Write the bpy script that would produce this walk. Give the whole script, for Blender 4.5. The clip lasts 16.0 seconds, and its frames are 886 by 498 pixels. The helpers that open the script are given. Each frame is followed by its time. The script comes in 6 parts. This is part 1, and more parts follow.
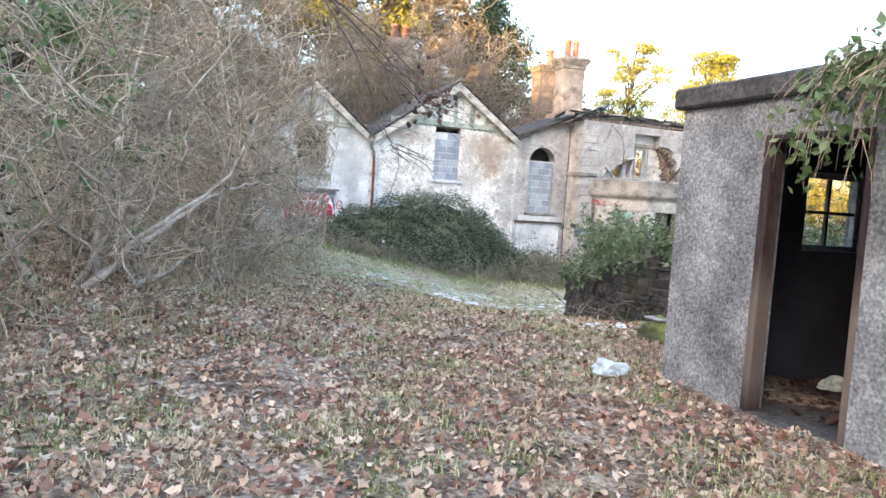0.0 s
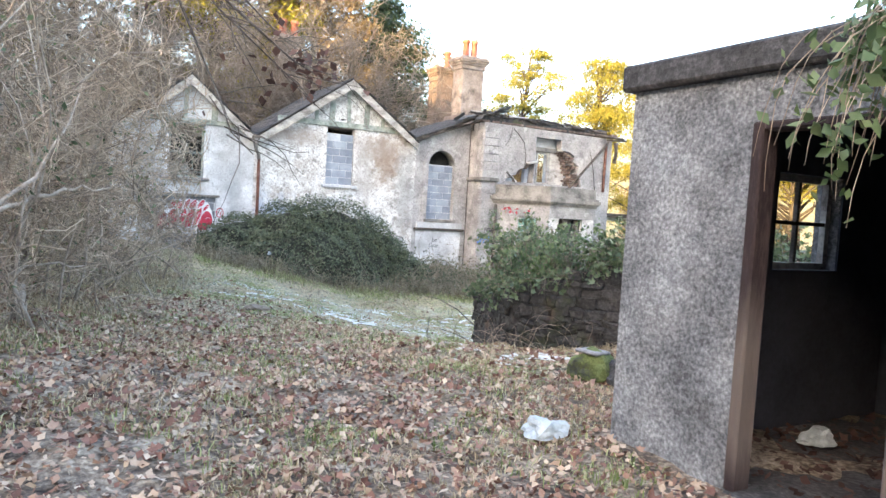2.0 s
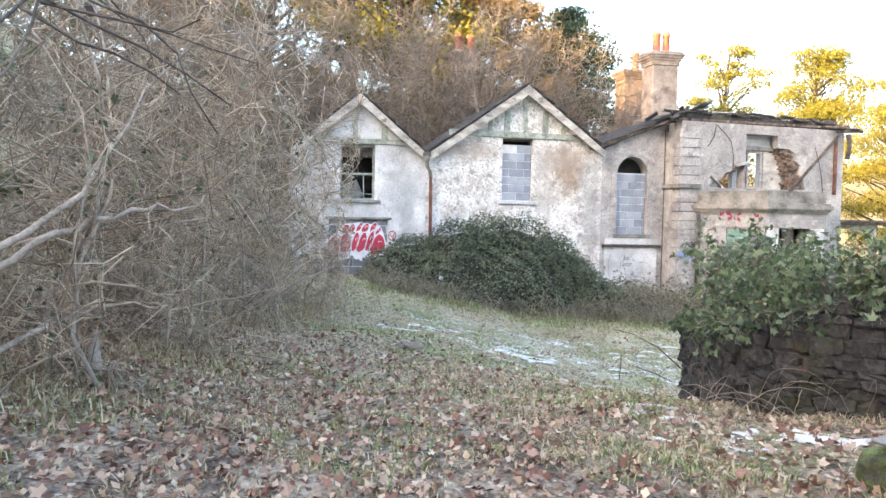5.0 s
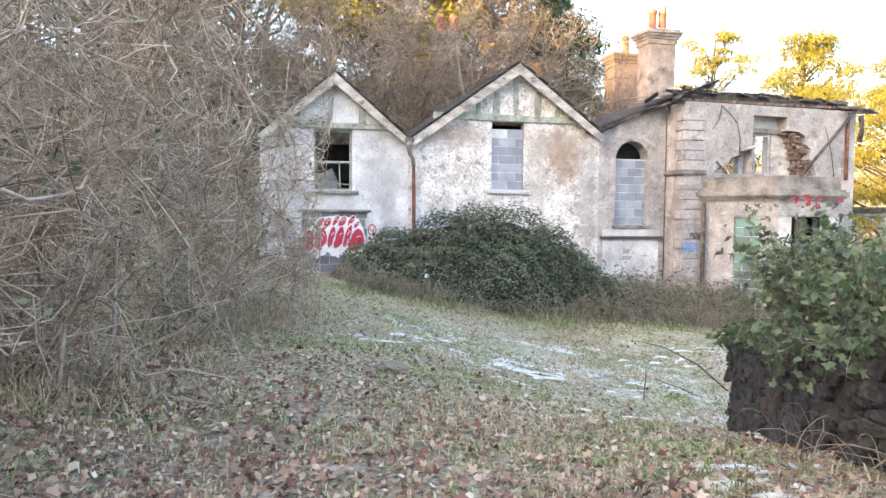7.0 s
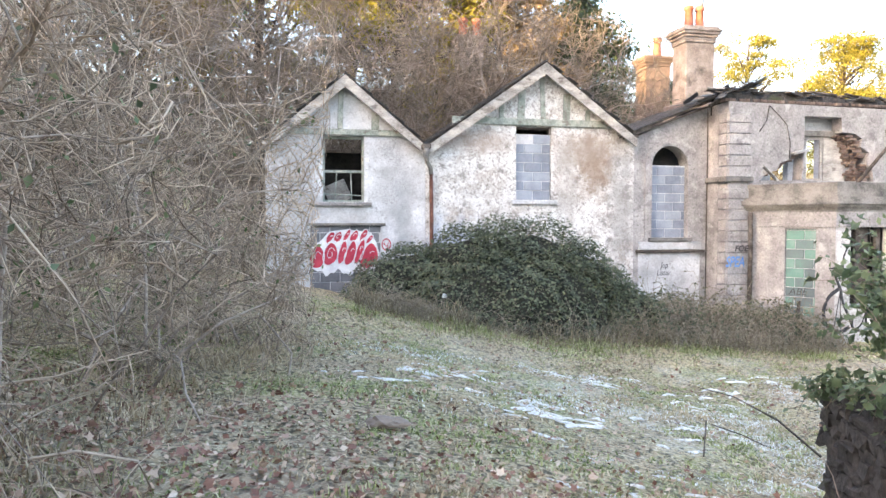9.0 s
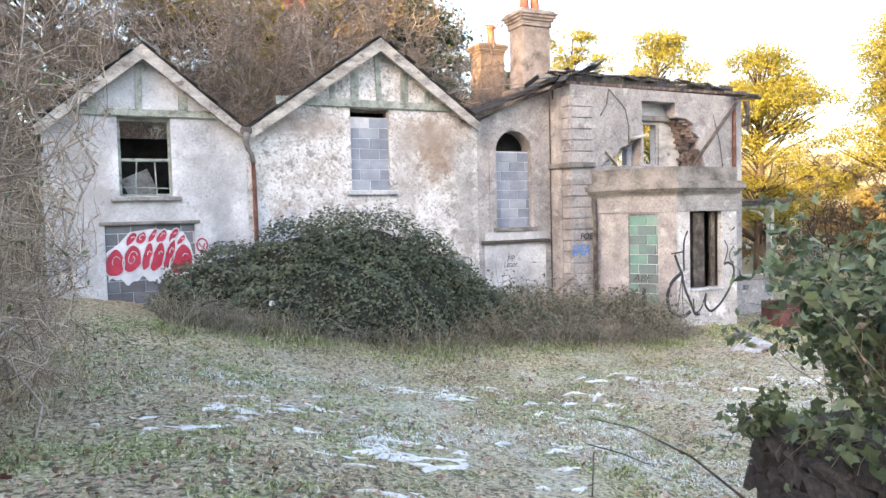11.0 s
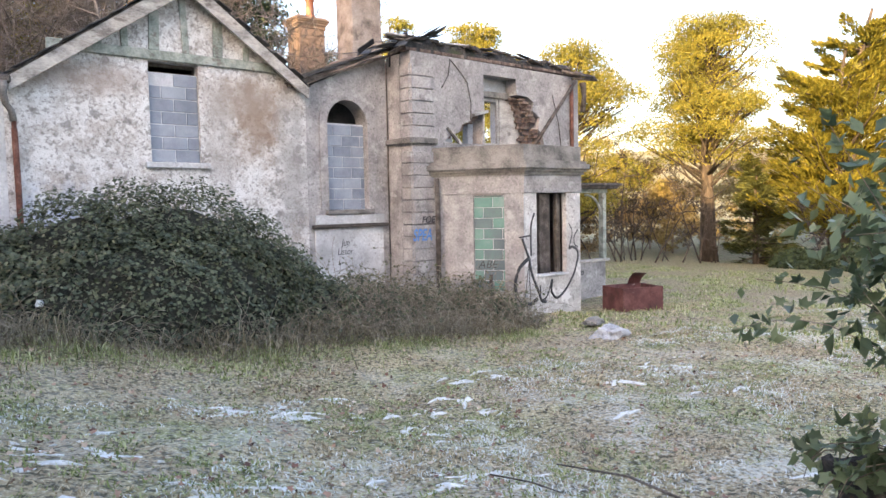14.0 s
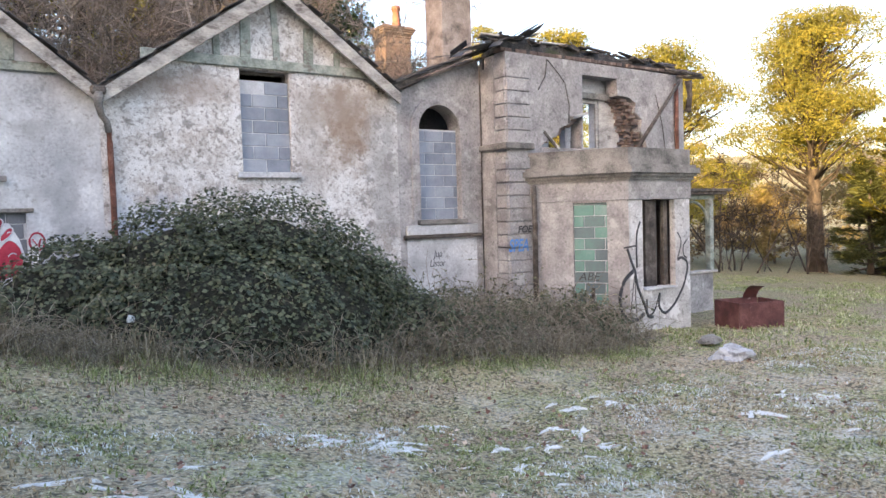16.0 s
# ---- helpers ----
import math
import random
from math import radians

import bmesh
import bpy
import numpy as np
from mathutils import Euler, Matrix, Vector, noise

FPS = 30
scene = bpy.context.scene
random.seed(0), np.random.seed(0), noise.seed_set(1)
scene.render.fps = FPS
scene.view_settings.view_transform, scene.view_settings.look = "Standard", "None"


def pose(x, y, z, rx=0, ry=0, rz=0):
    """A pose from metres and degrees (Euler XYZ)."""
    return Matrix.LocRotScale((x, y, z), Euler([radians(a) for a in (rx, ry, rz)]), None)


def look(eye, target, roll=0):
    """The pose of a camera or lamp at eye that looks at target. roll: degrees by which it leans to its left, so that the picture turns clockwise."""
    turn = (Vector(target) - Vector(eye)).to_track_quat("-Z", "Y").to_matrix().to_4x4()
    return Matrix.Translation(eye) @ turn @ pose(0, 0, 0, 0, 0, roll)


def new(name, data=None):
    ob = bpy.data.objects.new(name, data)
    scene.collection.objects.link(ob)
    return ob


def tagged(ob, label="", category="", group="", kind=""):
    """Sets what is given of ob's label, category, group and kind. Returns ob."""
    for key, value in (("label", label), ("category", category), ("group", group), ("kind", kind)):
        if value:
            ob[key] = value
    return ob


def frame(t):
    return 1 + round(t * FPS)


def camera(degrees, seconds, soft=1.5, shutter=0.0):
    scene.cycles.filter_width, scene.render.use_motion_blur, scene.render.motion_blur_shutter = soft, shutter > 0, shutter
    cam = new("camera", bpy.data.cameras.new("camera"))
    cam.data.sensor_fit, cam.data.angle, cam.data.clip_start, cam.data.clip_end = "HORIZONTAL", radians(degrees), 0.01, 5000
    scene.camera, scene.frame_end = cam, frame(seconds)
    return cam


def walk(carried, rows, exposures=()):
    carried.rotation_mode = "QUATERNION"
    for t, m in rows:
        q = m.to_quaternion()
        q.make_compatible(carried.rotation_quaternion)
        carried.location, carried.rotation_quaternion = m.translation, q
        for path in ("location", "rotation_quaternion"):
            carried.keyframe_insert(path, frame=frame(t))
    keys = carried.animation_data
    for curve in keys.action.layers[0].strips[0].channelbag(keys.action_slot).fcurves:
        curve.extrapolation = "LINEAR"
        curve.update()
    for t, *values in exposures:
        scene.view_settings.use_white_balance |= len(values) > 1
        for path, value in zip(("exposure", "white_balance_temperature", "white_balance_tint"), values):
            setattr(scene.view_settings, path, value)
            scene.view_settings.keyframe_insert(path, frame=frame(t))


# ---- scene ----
cam = camera(63.7, 16.0)
PATH = [
    (0, (0.394, 0.355, 1.463), (1.09, 2.224, 1.317), 3.8),
    (0.5, (0.53, 0.684, 1.483), (1.382, 2.487, 1.33), 3.4),
    (1, (0.736, 1.064, 1.485), (1.662, 2.829, 1.324), 4.3),
    (1.5, (0.901, 1.458, 1.489), (1.909, 3.179, 1.343), 4.5),
    (2, (1.056, 1.811, 1.493), (2.01, 3.565, 1.38), 3.5),
    (2.5, (1.24, 2.13, 1.497), (2.014, 3.971, 1.397), 2.8),
    (3, (1.46, 2.465, 1.459), (2.241, 4.301, 1.324), 3.6),
    (3.5, (1.617, 2.781, 1.479), (2.339, 4.643, 1.365), 1.8),
    (4, (1.8, 3.106, 1.522), (2.306, 5.04, 1.466), 0.4),
    (4.2, (1.856, 3.197, 1.504), (2.316, 5.142, 1.447), 0.5),
    (6.3, (2.319, 4.69, 1.39), (2.814, 6.624, 1.273), 2.5),
    (6.5, (2.337, 4.864, 1.399), (2.851, 6.793, 1.278), 2.2),
    (7, (2.398, 5.335, 1.414), (2.904, 7.268, 1.313), 0.5),
    (7.5, (2.479, 5.703, 1.432), (3.002, 7.63, 1.329), -0.5),
    (8, (2.572, 6.068, 1.466), (3.073, 8.002, 1.365), -0.9),
    (8.5, (2.722, 6.365, 1.466), (3.084, 8.331, 1.405), -0.8),
    (9, (2.921, 6.732, 1.446), (3.353, 8.683, 1.377), 0.1),
    (9.5, (3.037, 7.167, 1.445), (3.661, 9.064, 1.348), -0.3),
    (9.7, (3.086, 7.304, 1.445), (3.749, 9.189, 1.359), -1.1),
    (11.8, (3.598, 8.859, 1.411), (4.578, 10.598, 1.295), -1.5),
    (12, (3.584, 8.965, 1.394), (4.6, 10.684, 1.269), -2.0),
    (12.5, (3.671, 9.307, 1.368), (4.779, 10.966, 1.222), -2.9),
    (13, (3.828, 9.642, 1.294), (5.006, 11.252, 1.149), -1.7),
    (13.5, (3.975, 9.964, 1.208), (5.243, 11.504, 1.066), -1.3),
    (14, (4.075, 10.202, 1.176), (5.364, 11.726, 1.053), -1.2),
    (14.5, (4.218, 10.472, 1.181), (5.496, 12.006, 1.073), -1.0),
    (15, (4.258, 10.74, 1.184), (5.568, 12.248, 1.08), -1.0),
    (15.5, (4.271, 10.916, 1.182), (5.535, 12.462, 1.081), -1.3),
    (16, (4.332, 11.012, 1.169), (5.441, 12.673, 1.079), -1.7),
]
walk(cam, [(t, look(eye, target, roll)) for t, eye, target, roll in PATH], [(0.0, 3.1, 6500, 13), (4.2, 3.1, 6600, 14), (6.5, 3.1, 6800, 17), (9.0, 3.1, 6800, 18), (12.0, 2.8, 6700, 19), (14.0, 2.56, 6650, 20), (16.0, 2.44, 6550, 20)])

# ---- world, sun, exposure ----
SUN_AZ, SUN_EL = radians(66), radians(12)   # way the sunlight travels, from +y towards +x; height of the sun
world = bpy.data.worlds.new("sky")
scene.world = world
world.use_nodes = True
wn = world.node_tree.nodes
sky = wn.new("ShaderNodeTexSky")
sky.sky_type, sky.sun_disc = "NISHITA", False
sky.sun_elevation, sky.sun_rotation = SUN_EL, SUN_AZ + math.pi
sky.air_density, sky.dust_density, sky.ozone_density = 1.0, 3.0, 1.0
wn["Background"].inputs["Strength"].default_value = 0.15
world.node_tree.links.new(sky.outputs[0], wn["Background"].inputs["Color"])
sun = new("sun", bpy.data.lights.new("sun", "SUN"))
sun.data.energy, sun.data.angle, sun.data.color = 3.1, radians(0.5), (1.0, 0.74, 0.34)
sun.matrix_world = look((0, 0, 30), (math.sin(SUN_AZ) * math.cos(SUN_EL), math.cos(SUN_AZ) * math.cos(SUN_EL), 30 - math.sin(SUN_EL)))

rng = np.random.default_rng(7)


# ---- materials ----
def mat(name, stops, scale=4.0, rough=0.85, bump=0.3, fine=60.0, metal=0.0, island=0.0, stretch=(1, 1, 1), stains=(), through_light=0.0, detail=8.0, grit=0.45, patches=(), single=0.0):
    """Colours along a two-scale noise; stains: (colour, scale, threshold, softness, strength)."""
    m = bpy.data.materials.new(name)
    m.use_nodes = True
    n, l = m.node_tree.nodes, m.node_tree.links
    b = n["Principled BSDF"]
    b.inputs["Roughness"].default_value, b.inputs["Metallic"].default_value = rough, metal
    co = n.new("ShaderNodeNewGeometry")
    mp = n.new("ShaderNodeMapping")
    mp.inputs["Scale"].default_value = stretch
    l.new(co.outputs["Position"], mp.inputs["Vector"])
    def tex(s, d=detail, seed=0.0):
        t = n.new("ShaderNodeTexNoise")
        t.noise_dimensions = "4D"
        t.inputs["W"].default_value = seed
        t.inputs["Scale"].default_value, t.inputs["Detail"].default_value, t.inputs["Roughness"].default_value = s, d, 0.62
        l.new(mp.outputs[0], t.inputs["Vector"])
        return t
    big, small = tex(scale), tex(fine, 4.0, 3.0)
    mix = n.new("ShaderNodeMath")
    mix.operation = "MULTIPLY_ADD"
    l.new(small.outputs["Fac"], mix.inputs[0])
    mix.inputs[1].default_value = grit
    l.new(big.outputs["Fac"], mix.inputs[2])
    fac = mix.outputs[0]
    if island:
        add = n.new("ShaderNodeMath")
        add.operation = "MULTIPLY_ADD"
        l.new(co.outputs["Random Per Island"], add.inputs[0])
        add.inputs[1].default_value = island
        l.new(fac, add.inputs[2])
        fac = add.outputs[0]
    if single:
        oi = n.new("ShaderNodeObjectInfo")
        ad2 = n.new("ShaderNodeMath")
        ad2.operation = "MULTIPLY_ADD"
        l.new(oi.outputs["Random"], ad2.inputs[0])
        ad2.inputs[1].default_value = single
        l.new(fac, ad2.inputs[2])
        fac = ad2.outputs[0]
        island += single
    middle, half = 0.5 + 0.5 * grit, 0.17 * (1 + 0.5 * grit)
    rng_lo, rng_hi = middle - half, middle + half + island
    mr = n.new("ShaderNodeMapRange")
    mr.inputs["From Min"].default_value, mr.inputs["From Max"].default_value = rng_lo, rng_hi
    l.new(fac, mr.inputs["Value"])
    ramp = n.new("ShaderNodeValToRGB")
    e = ramp.color_ramp.elements
    while len(e) < len(stops):
        e.new(0.5)
    for i, (p, c) in enumerate(stops):
        e[i].position, e[i].color = p, (*c, 1)
    l.new(mr.outputs[0], ramp.inputs[0])
    colour = ramp.outputs[0]
    for i, (c, s, at, soft, much) in enumerate(stains):
        st = tex(s, 6.0, 11.0 + 5 * i)
        mr2 = n.new("ShaderNodeMapRange")
        mr2.inputs["From Min"].default_value, mr2.inputs["From Max"].default_value, mr2.inputs["To Max"].default_value = at, at + soft, much
        l.new(st.outputs["Fac"], mr2.inputs["Value"])
        mx = n.new("ShaderNodeMix")
        mx.data_type = "RGBA"
        mx.inputs["B"].default_value = (*c, 1)
        l.new(mr2.outputs[0], mx.inputs["Factor"])
        l.new(colour, mx.inputs["A"])
        colour = mx.outputs["Result"]
    for i, (px, pz, rx, rz, c, much) in enumerate(patches):
        shift = n.new("ShaderNodeVectorMath")
        shift.operation = "SUBTRACT"
        l.new(co.outputs["Position"], shift.inputs[0])
        shift.inputs[1].default_value = (px, 0, pz)
        size = n.new("ShaderNodeVectorMath")
        size.operation = "MULTIPLY"
        l.new(shift.outputs[0], size.inputs[0])
        size.inputs[1].default_value = (1 / rx, 0, 1 / rz)
        far = n.new("ShaderNodeVectorMath")
        far.operation = "LENGTH"
        l.new(size.outputs[0], far.inputs[0])
        rag = n.new("ShaderNodeMath")
        rag.operation = "MULTIPLY_ADD"
        l.new(tex(3.2, 8.0, 40.0 + i).outputs["Fac"], rag.inputs[0])
        rag.inputs[1].default_value = 2.4
        l.new(far.outputs["Value"], rag.inputs[2])
        mr3 = n.new("ShaderNodeMapRange")
        mr3.inputs["From Min"].default_value, mr3.inputs["From Max"].default_value, mr3.inputs["To Min"].default_value, mr3.inputs["To Max"].default_value = 1.6, 2.3, much, 0.0
        l.new(rag.outputs[0], mr3.inputs["Value"])
        mx = n.new("ShaderNodeMix")
        mx.data_type = "RGBA"
        mx.inputs["B"].default_value = (*c, 1)
        l.new(mr3.outputs[0], mx.inputs["Factor"])
        l.new(colour, mx.inputs["A"])
        colour = mx.outputs["Result"]
    l.new(colour, b.inputs["Base Color"])
    if through_light:
        tr = n.new("ShaderNodeBsdfTranslucent")
        l.new(colour, tr.inputs["Color"])
        ms = n.new("ShaderNodeMixShader")
        ms.inputs[0].default_value = through_light
        l.new(b.outputs[0], ms.inputs[1]), l.new(tr.outputs[0], ms.inputs[2])
        l.new(ms.outputs[0], n["Material Output"].inputs["Surface"])
    if bump:
        bp = n.new("ShaderNodeBump")
        bp.inputs["Strength"].default_value, bp.inputs["Distance"].default_value = bump, 0.02
        l.new(mix.outputs[0], bp.inputs["Height"])
        l.new(bp.outputs[0], b.inputs["Normal"])
    return m


def soil_material():
    """Leaf mould under the trees, thin frosted grass on the lawn."""
    m = mat("ground_cover", [(0.08, (0.045, 0.033, 0.027)), (0.4, (0.16, 0.12, 0.09)), (0.65, (0.33, 0.265, 0.2)), (0.95, (0.56, 0.48, 0.38))], 3.0, 0.95, 1.0, 24.0, grit=0.9)
    n, l = m.node_tree.nodes, m.node_tree.links
    b = n["Principled BSDF"]
    old = b.inputs["Base Color"].links[0].from_socket
    pos = next(x for x in n if x.bl_idname == "ShaderNodeNewGeometry").outputs["Position"]
    sep = n.new("ShaderNodeSeparateXYZ")
    l.new(pos, sep.inputs[0])
    def noise_at(s, seed, d=7.0):
        t = n.new("ShaderNodeTexNoise")
        t.noise_dimensions = "4D"
        t.inputs["W"].default_value, t.inputs["Scale"].default_value, t.inputs["Detail"].default_value, t.inputs["Roughness"].default_value = seed, s, d, 0.65
        l.new(pos, t.inputs["Vector"])
        return t.outputs["Fac"]
    def calc(op, a, c, d=None):
        x = n.new("ShaderNodeMath")
        x.operation, x.use_clamp = op, False
        for i, v in enumerate((a, c, d)):
            if v is None:
                continue
            if isinstance(v, (int, float)):
                x.inputs[i].default_value = v
            else:
                l.new(v, x.inputs[i])
        return x.outputs[0]
    def ramp01(v, lo, hi):
        x = n.new("ShaderNodeMapRange")
        x.inputs["From Min"].default_value, x.inputs["From Max"].default_value = lo, hi
        l.new(v, x.inputs["Value"])
        return x.outputs[0]
    def blend(f, a, c):
        x = n.new("ShaderNodeMix")
        x.data_type = "RGBA"
        l.new(f, x.inputs["Factor"])
        for k, v in (("A", a), ("B", c)):
            if isinstance(v, tuple):
                x.inputs[k].default_value = (*v, 1)
            else:
                l.new(v, x.inputs[k])
        return x.outputs["Result"]
    # the lawn begins about ten metres out and towards the field
    along = calc("ADD", calc("MULTIPLY", sep.outputs[0], 0.55), calc("MULTIPLY", sep.outputs[1], 0.62))
    wobble = calc("MULTIPLY_ADD", noise_at(0.6, 2.0), 5.0, along)
    lawn = ramp01(wobble, 8.6, 11.8)
    turf = blend(ramp01(noise_at(1.3, 5.0), 0.45, 0.56), (0.235, 0.25, 0.09), (0.42, 0.34, 0.2))
    turf = blend(calc("MULTIPLY", ramp01(noise_at(0.75, 8.0), 0.42, 0.56), 0.9), turf, (0.33, 0.245, 0.155))
    turf = blend(ramp01(noise_at(34.0, 6.0, 4.0), 0.5, 0.66), turf, (0.7, 0.64, 0.45))
    turf = blend(calc("MULTIPLY", ramp01(noise_at(17.0, 7.0, 6.0), 0.47, 0.58), 0.9), turf, (0.04, 0.038, 0.02))
    field = calc("MULTIPLY", ramp01(sep.outputs[0], 16.0, 40.0), 0.45)
    turf = blend(field, turf, (0.13, 0.13, 0.05))
    frost_zone = calc("MULTIPLY", ramp01(calc("ADD", sep.outputs[0], calc("MULTIPLY", sep.outputs[1], 0.35)), 8.6, 13.6), ramp01(calc("MULTIPLY", sep.outputs[1], -1.0), -20.0, -15.0))
    frost = calc("MULTIPLY", frost_zone, ramp01(calc("MULTIPLY_ADD", noise_at(26.0, 9.0, 5.0), 1.1, noise_at(0.9, 4.0, 4.0)), 1.06, 1.2))
    turf = blend(calc("MULTIPLY", frost, 0.62), turf, (0.66, 0.655, 0.58))
    l.new(blend(lawn, old, turf), b.inputs["Base Color"])
    return m


M = {}
M["ground"] = soil_material()
M["plaster"] = mat("weathered_white_render", [(0.05, (0.3, 0.265, 0.24)), (0.3, (0.5, 0.47, 0.445)), (0.6, (0.67, 0.66, 0.65)), (0.85, (0.8, 0.8, 0.8))], 1.6, 0.92, 0.6, 20.0, grit=0.7,
                   stains=(((0.4, 0.33, 0.285), 1.6, 0.54, 0.1, 0.45), ((0.2, 0.18, 0.17), 4.5, 0.56, 0.05, 0.65), ((0.79, 0.78, 0.77), 5.5, 0.53, 0.03, 0.7), ((0.2, 0.185, 0.175), 15.0, 0.56, 0.04, 0.65), ((0.15, 0.135, 0.125), 38.0, 0.58, 0.03, 0.6)),
                   patches=((10.35, 2.9, 0.6, 0.95, (0.27, 0.185, 0.13), 0.8), (10.1, 3.3, 1.2, 0.4, (0.34, 0.28, 0.24), 0.65), (7.2, 3.4, 1.4, 0.3, (0.36, 0.29, 0.25), 0.7), (11.1, 1.9, 0.45, 1.8, (0.27, 0.26, 0.255), 0.65), (9.6, 2.4, 0.35, 1.2, (0.38, 0.35, 0.33), 0.5), (6.9, 0.9, 1.1, 0.7, (0.36, 0.42, 0.55), 0.65)))
M["plaster_blue"] = mat("cool_white_render", [(0.05, (0.31, 0.31, 0.33)), (0.35, (0.48, 0.49, 0.51)), (0.7, (0.63, 0.64, 0.66)), (0.95, (0.78, 0.79, 0.8))], 1.0, 0.92, 0.35, 22.0,
                        stains=(((0.34, 0.34, 0.35), 1.6, 0.5, 0.14, 0.65), ((0.22, 0.22, 0.215), 6.0, 0.58, 0.07, 0.55), ((0.3, 0.28, 0.26), 13.0, 0.58, 0.06, 0.5)), patches=((5.6, 1.3, 0.3, 1.3, (0.3, 0.31, 0.33), 0.6), (3.1, 2.2, 0.5, 1.5, (0.42, 0.4, 0.38), 0.6)))
M["plaster_grey"] = mat("grey_cement_render", [(0.05, (0.19, 0.182, 0.182)), (0.35, (0.3, 0.285, 0.283)), (0.7, (0.4, 0.38, 0.376)), (0.95, (0.52, 0.5, 0.49))], 1.6, 0.92, 0.6, 22.0, grit=0.7,
                        stains=(((0.13, 0.125, 0.125), 2.4, 0.53, 0.12, 0.65), ((0.33, 0.305, 0.305), 0.8, 0.5, 0.2, 0.45), ((0.56, 0.55, 0.55), 3.0, 0.58, 0.05, 0.5), ((0.13, 0.127, 0.125), 11.0, 0.58, 0.05, 0.55)))
M["plaster_bay"] = mat("half_whitened_render", [(0.05, (0.25, 0.235, 0.225)), (0.35, (0.4, 0.385, 0.375)), (0.7, (0.53, 0.515, 0.505)), (0.95, (0.68, 0.67, 0.66))], 1.6, 0.92, 0.6, 24.0, grit=0.7,
                       stains=(((0.72, 0.715, 0.71), 2.2, 0.53, 0.05, 0.8), ((0.17, 0.16, 0.155), 9.0, 0.58, 0.05, 0.6)))
M["stone"] = mat("weathered_cornice", [(0.05, (0.085, 0.08, 0.076)), (0.4, (0.18, 0.168, 0.157)), (0.8, (0.3, 0.285, 0.265))], 2.2, 0.92, 0.5, 35.0,
                 stains=(((0.05, 0.049, 0.048), 2.5, 0.54, 0.12, 0.7),))
M["block"] = mat("concrete_block", [(0.05, (0.17, 0.195, 0.24)), (0.5, (0.275, 0.305, 0.36)), (0.95, (0.4, 0.43, 0.49))], 3.0, 0.92, 0.3, 60.0, single=0.35)
M["block_dark"] = mat("damp_concrete_block", [(0.05, (0.09, 0.095, 0.11)), (0.5, (0.16, 0.17, 0.19)), (0.95, (0.24, 0.25, 0.28))], 3.0, 0.92, 0.3, 60.0, single=0.3)
M["block_green"] = mat("green_stained_block", [(0.05, (0.12, 0.14, 0.16)), (0.35, (0.15, 0.2, 0.2)), (0.65, (0.15, 0.29, 0.24)), (0.95, (0.28, 0.36, 0.34))], 2.5, 0.92, 0.3, 60.0, single=0.6)
M["mortar"] = mat("mortar", [(0.1, (0.4, 0.41, 0.43)), (0.5, (0.52, 0.53, 0.55)), (0.9, (0.7, 0.71, 0.73))], 3.0, 0.95, 0.3, 60.0)
M["wood_green"] = mat("flaking_green_paint", [(0.05, (0.15, 0.155, 0.135)), (0.4, (0.27, 0.31, 0.275)), (0.8, (0.45, 0.46, 0.42))], 4.0, 0.8, 0.6, 30.0,
                      stains=(((0.14, 0.11, 0.09), 6.0, 0.57, 0.06, 0.7),))
M["wood_grey"] = mat("weathered_board", [(0.05, (0.17, 0.155, 0.14)), (0.4, (0.36, 0.335, 0.31)), (0.85, (0.58, 0.56, 0.52))], 4.0, 0.85, 0.6, 40.0, stretch=(0.5, 1, 1),
                     stains=(((0.1, 0.08, 0.07), 5.0, 0.58, 0.06, 0.7),))
M["wood_dark"] = mat("dark_rotten_timber", [(0.1, (0.035, 0.028, 0.025)), (0.5, (0.085, 0.07, 0.06)), (0.9, (0.19, 0.165, 0.145))], 5.0, 0.9, 0.6, 60.0)
M["frame_red"] = mat("peeling_red_brown_frame", [(0.05, (0.02, 0.01, 0.01)), (0.45, (0.03, 0.016, 0.016)), (0.8, (0.075, 0.048, 0.043))], 5.0, 0.8, 0.7, 60.0, stretch=(1, 1, 0.2), patches=((4.38, 0.6, 0.6, 0.5, (0.24, 0.19, 0.16), 0.5),))
M["slate"] = mat("roof_slate", [(0.1, (0.035, 0.034, 0.036)), (0.5, (0.08, 0.078, 0.08)), (0.9, (0.15, 0.14, 0.13))], 4.0, 0.7, 0.4, 60.0, island=0.2)
M["brick"] = mat("old_brick", [(0.05, (0.075, 0.052, 0.045)), (0.5, (0.17, 0.12, 0.1)), (0.95, (0.29, 0.23, 0.2))], 5.0, 0.92, 0.5, 60.0, single=0.5)
M["rust"] = mat("rusty_iron", [(0.1, (0.07, 0.03, 0.022)), (0.5, (0.17, 0.065, 0.045)), (0.9, (0.3, 0.15, 0.11))], 5.0, 0.75, 0.4, 60.0)
M["chest"] = mat("rusty_red_steel", [(0.05, (0.035, 0.012, 0.012)), (0.5, (0.095, 0.03, 0.03)), (0.95, (0.18, 0.085, 0.075))], 3.0, 0.6, 0.3, 40.0,
                 stains=(((0.35, 0.31, 0.28), 4.0, 0.64, 0.04, 0.6),))
M["roughcast"] = mat("grey_roughcast", [(0.02, (0.075, 0.076, 0.08)), (0.35, (0.175, 0.178, 0.186)), (0.65, (0.29, 0.294, 0.305)), (0.95, (0.48, 0.485, 0.5))], 2.0, 0.95, 1.0, 42.0, detail=10.0, grit=1.0,
                     stains=(((0.13, 0.125, 0.13), 1.2, 0.55, 0.16, 0.5),))
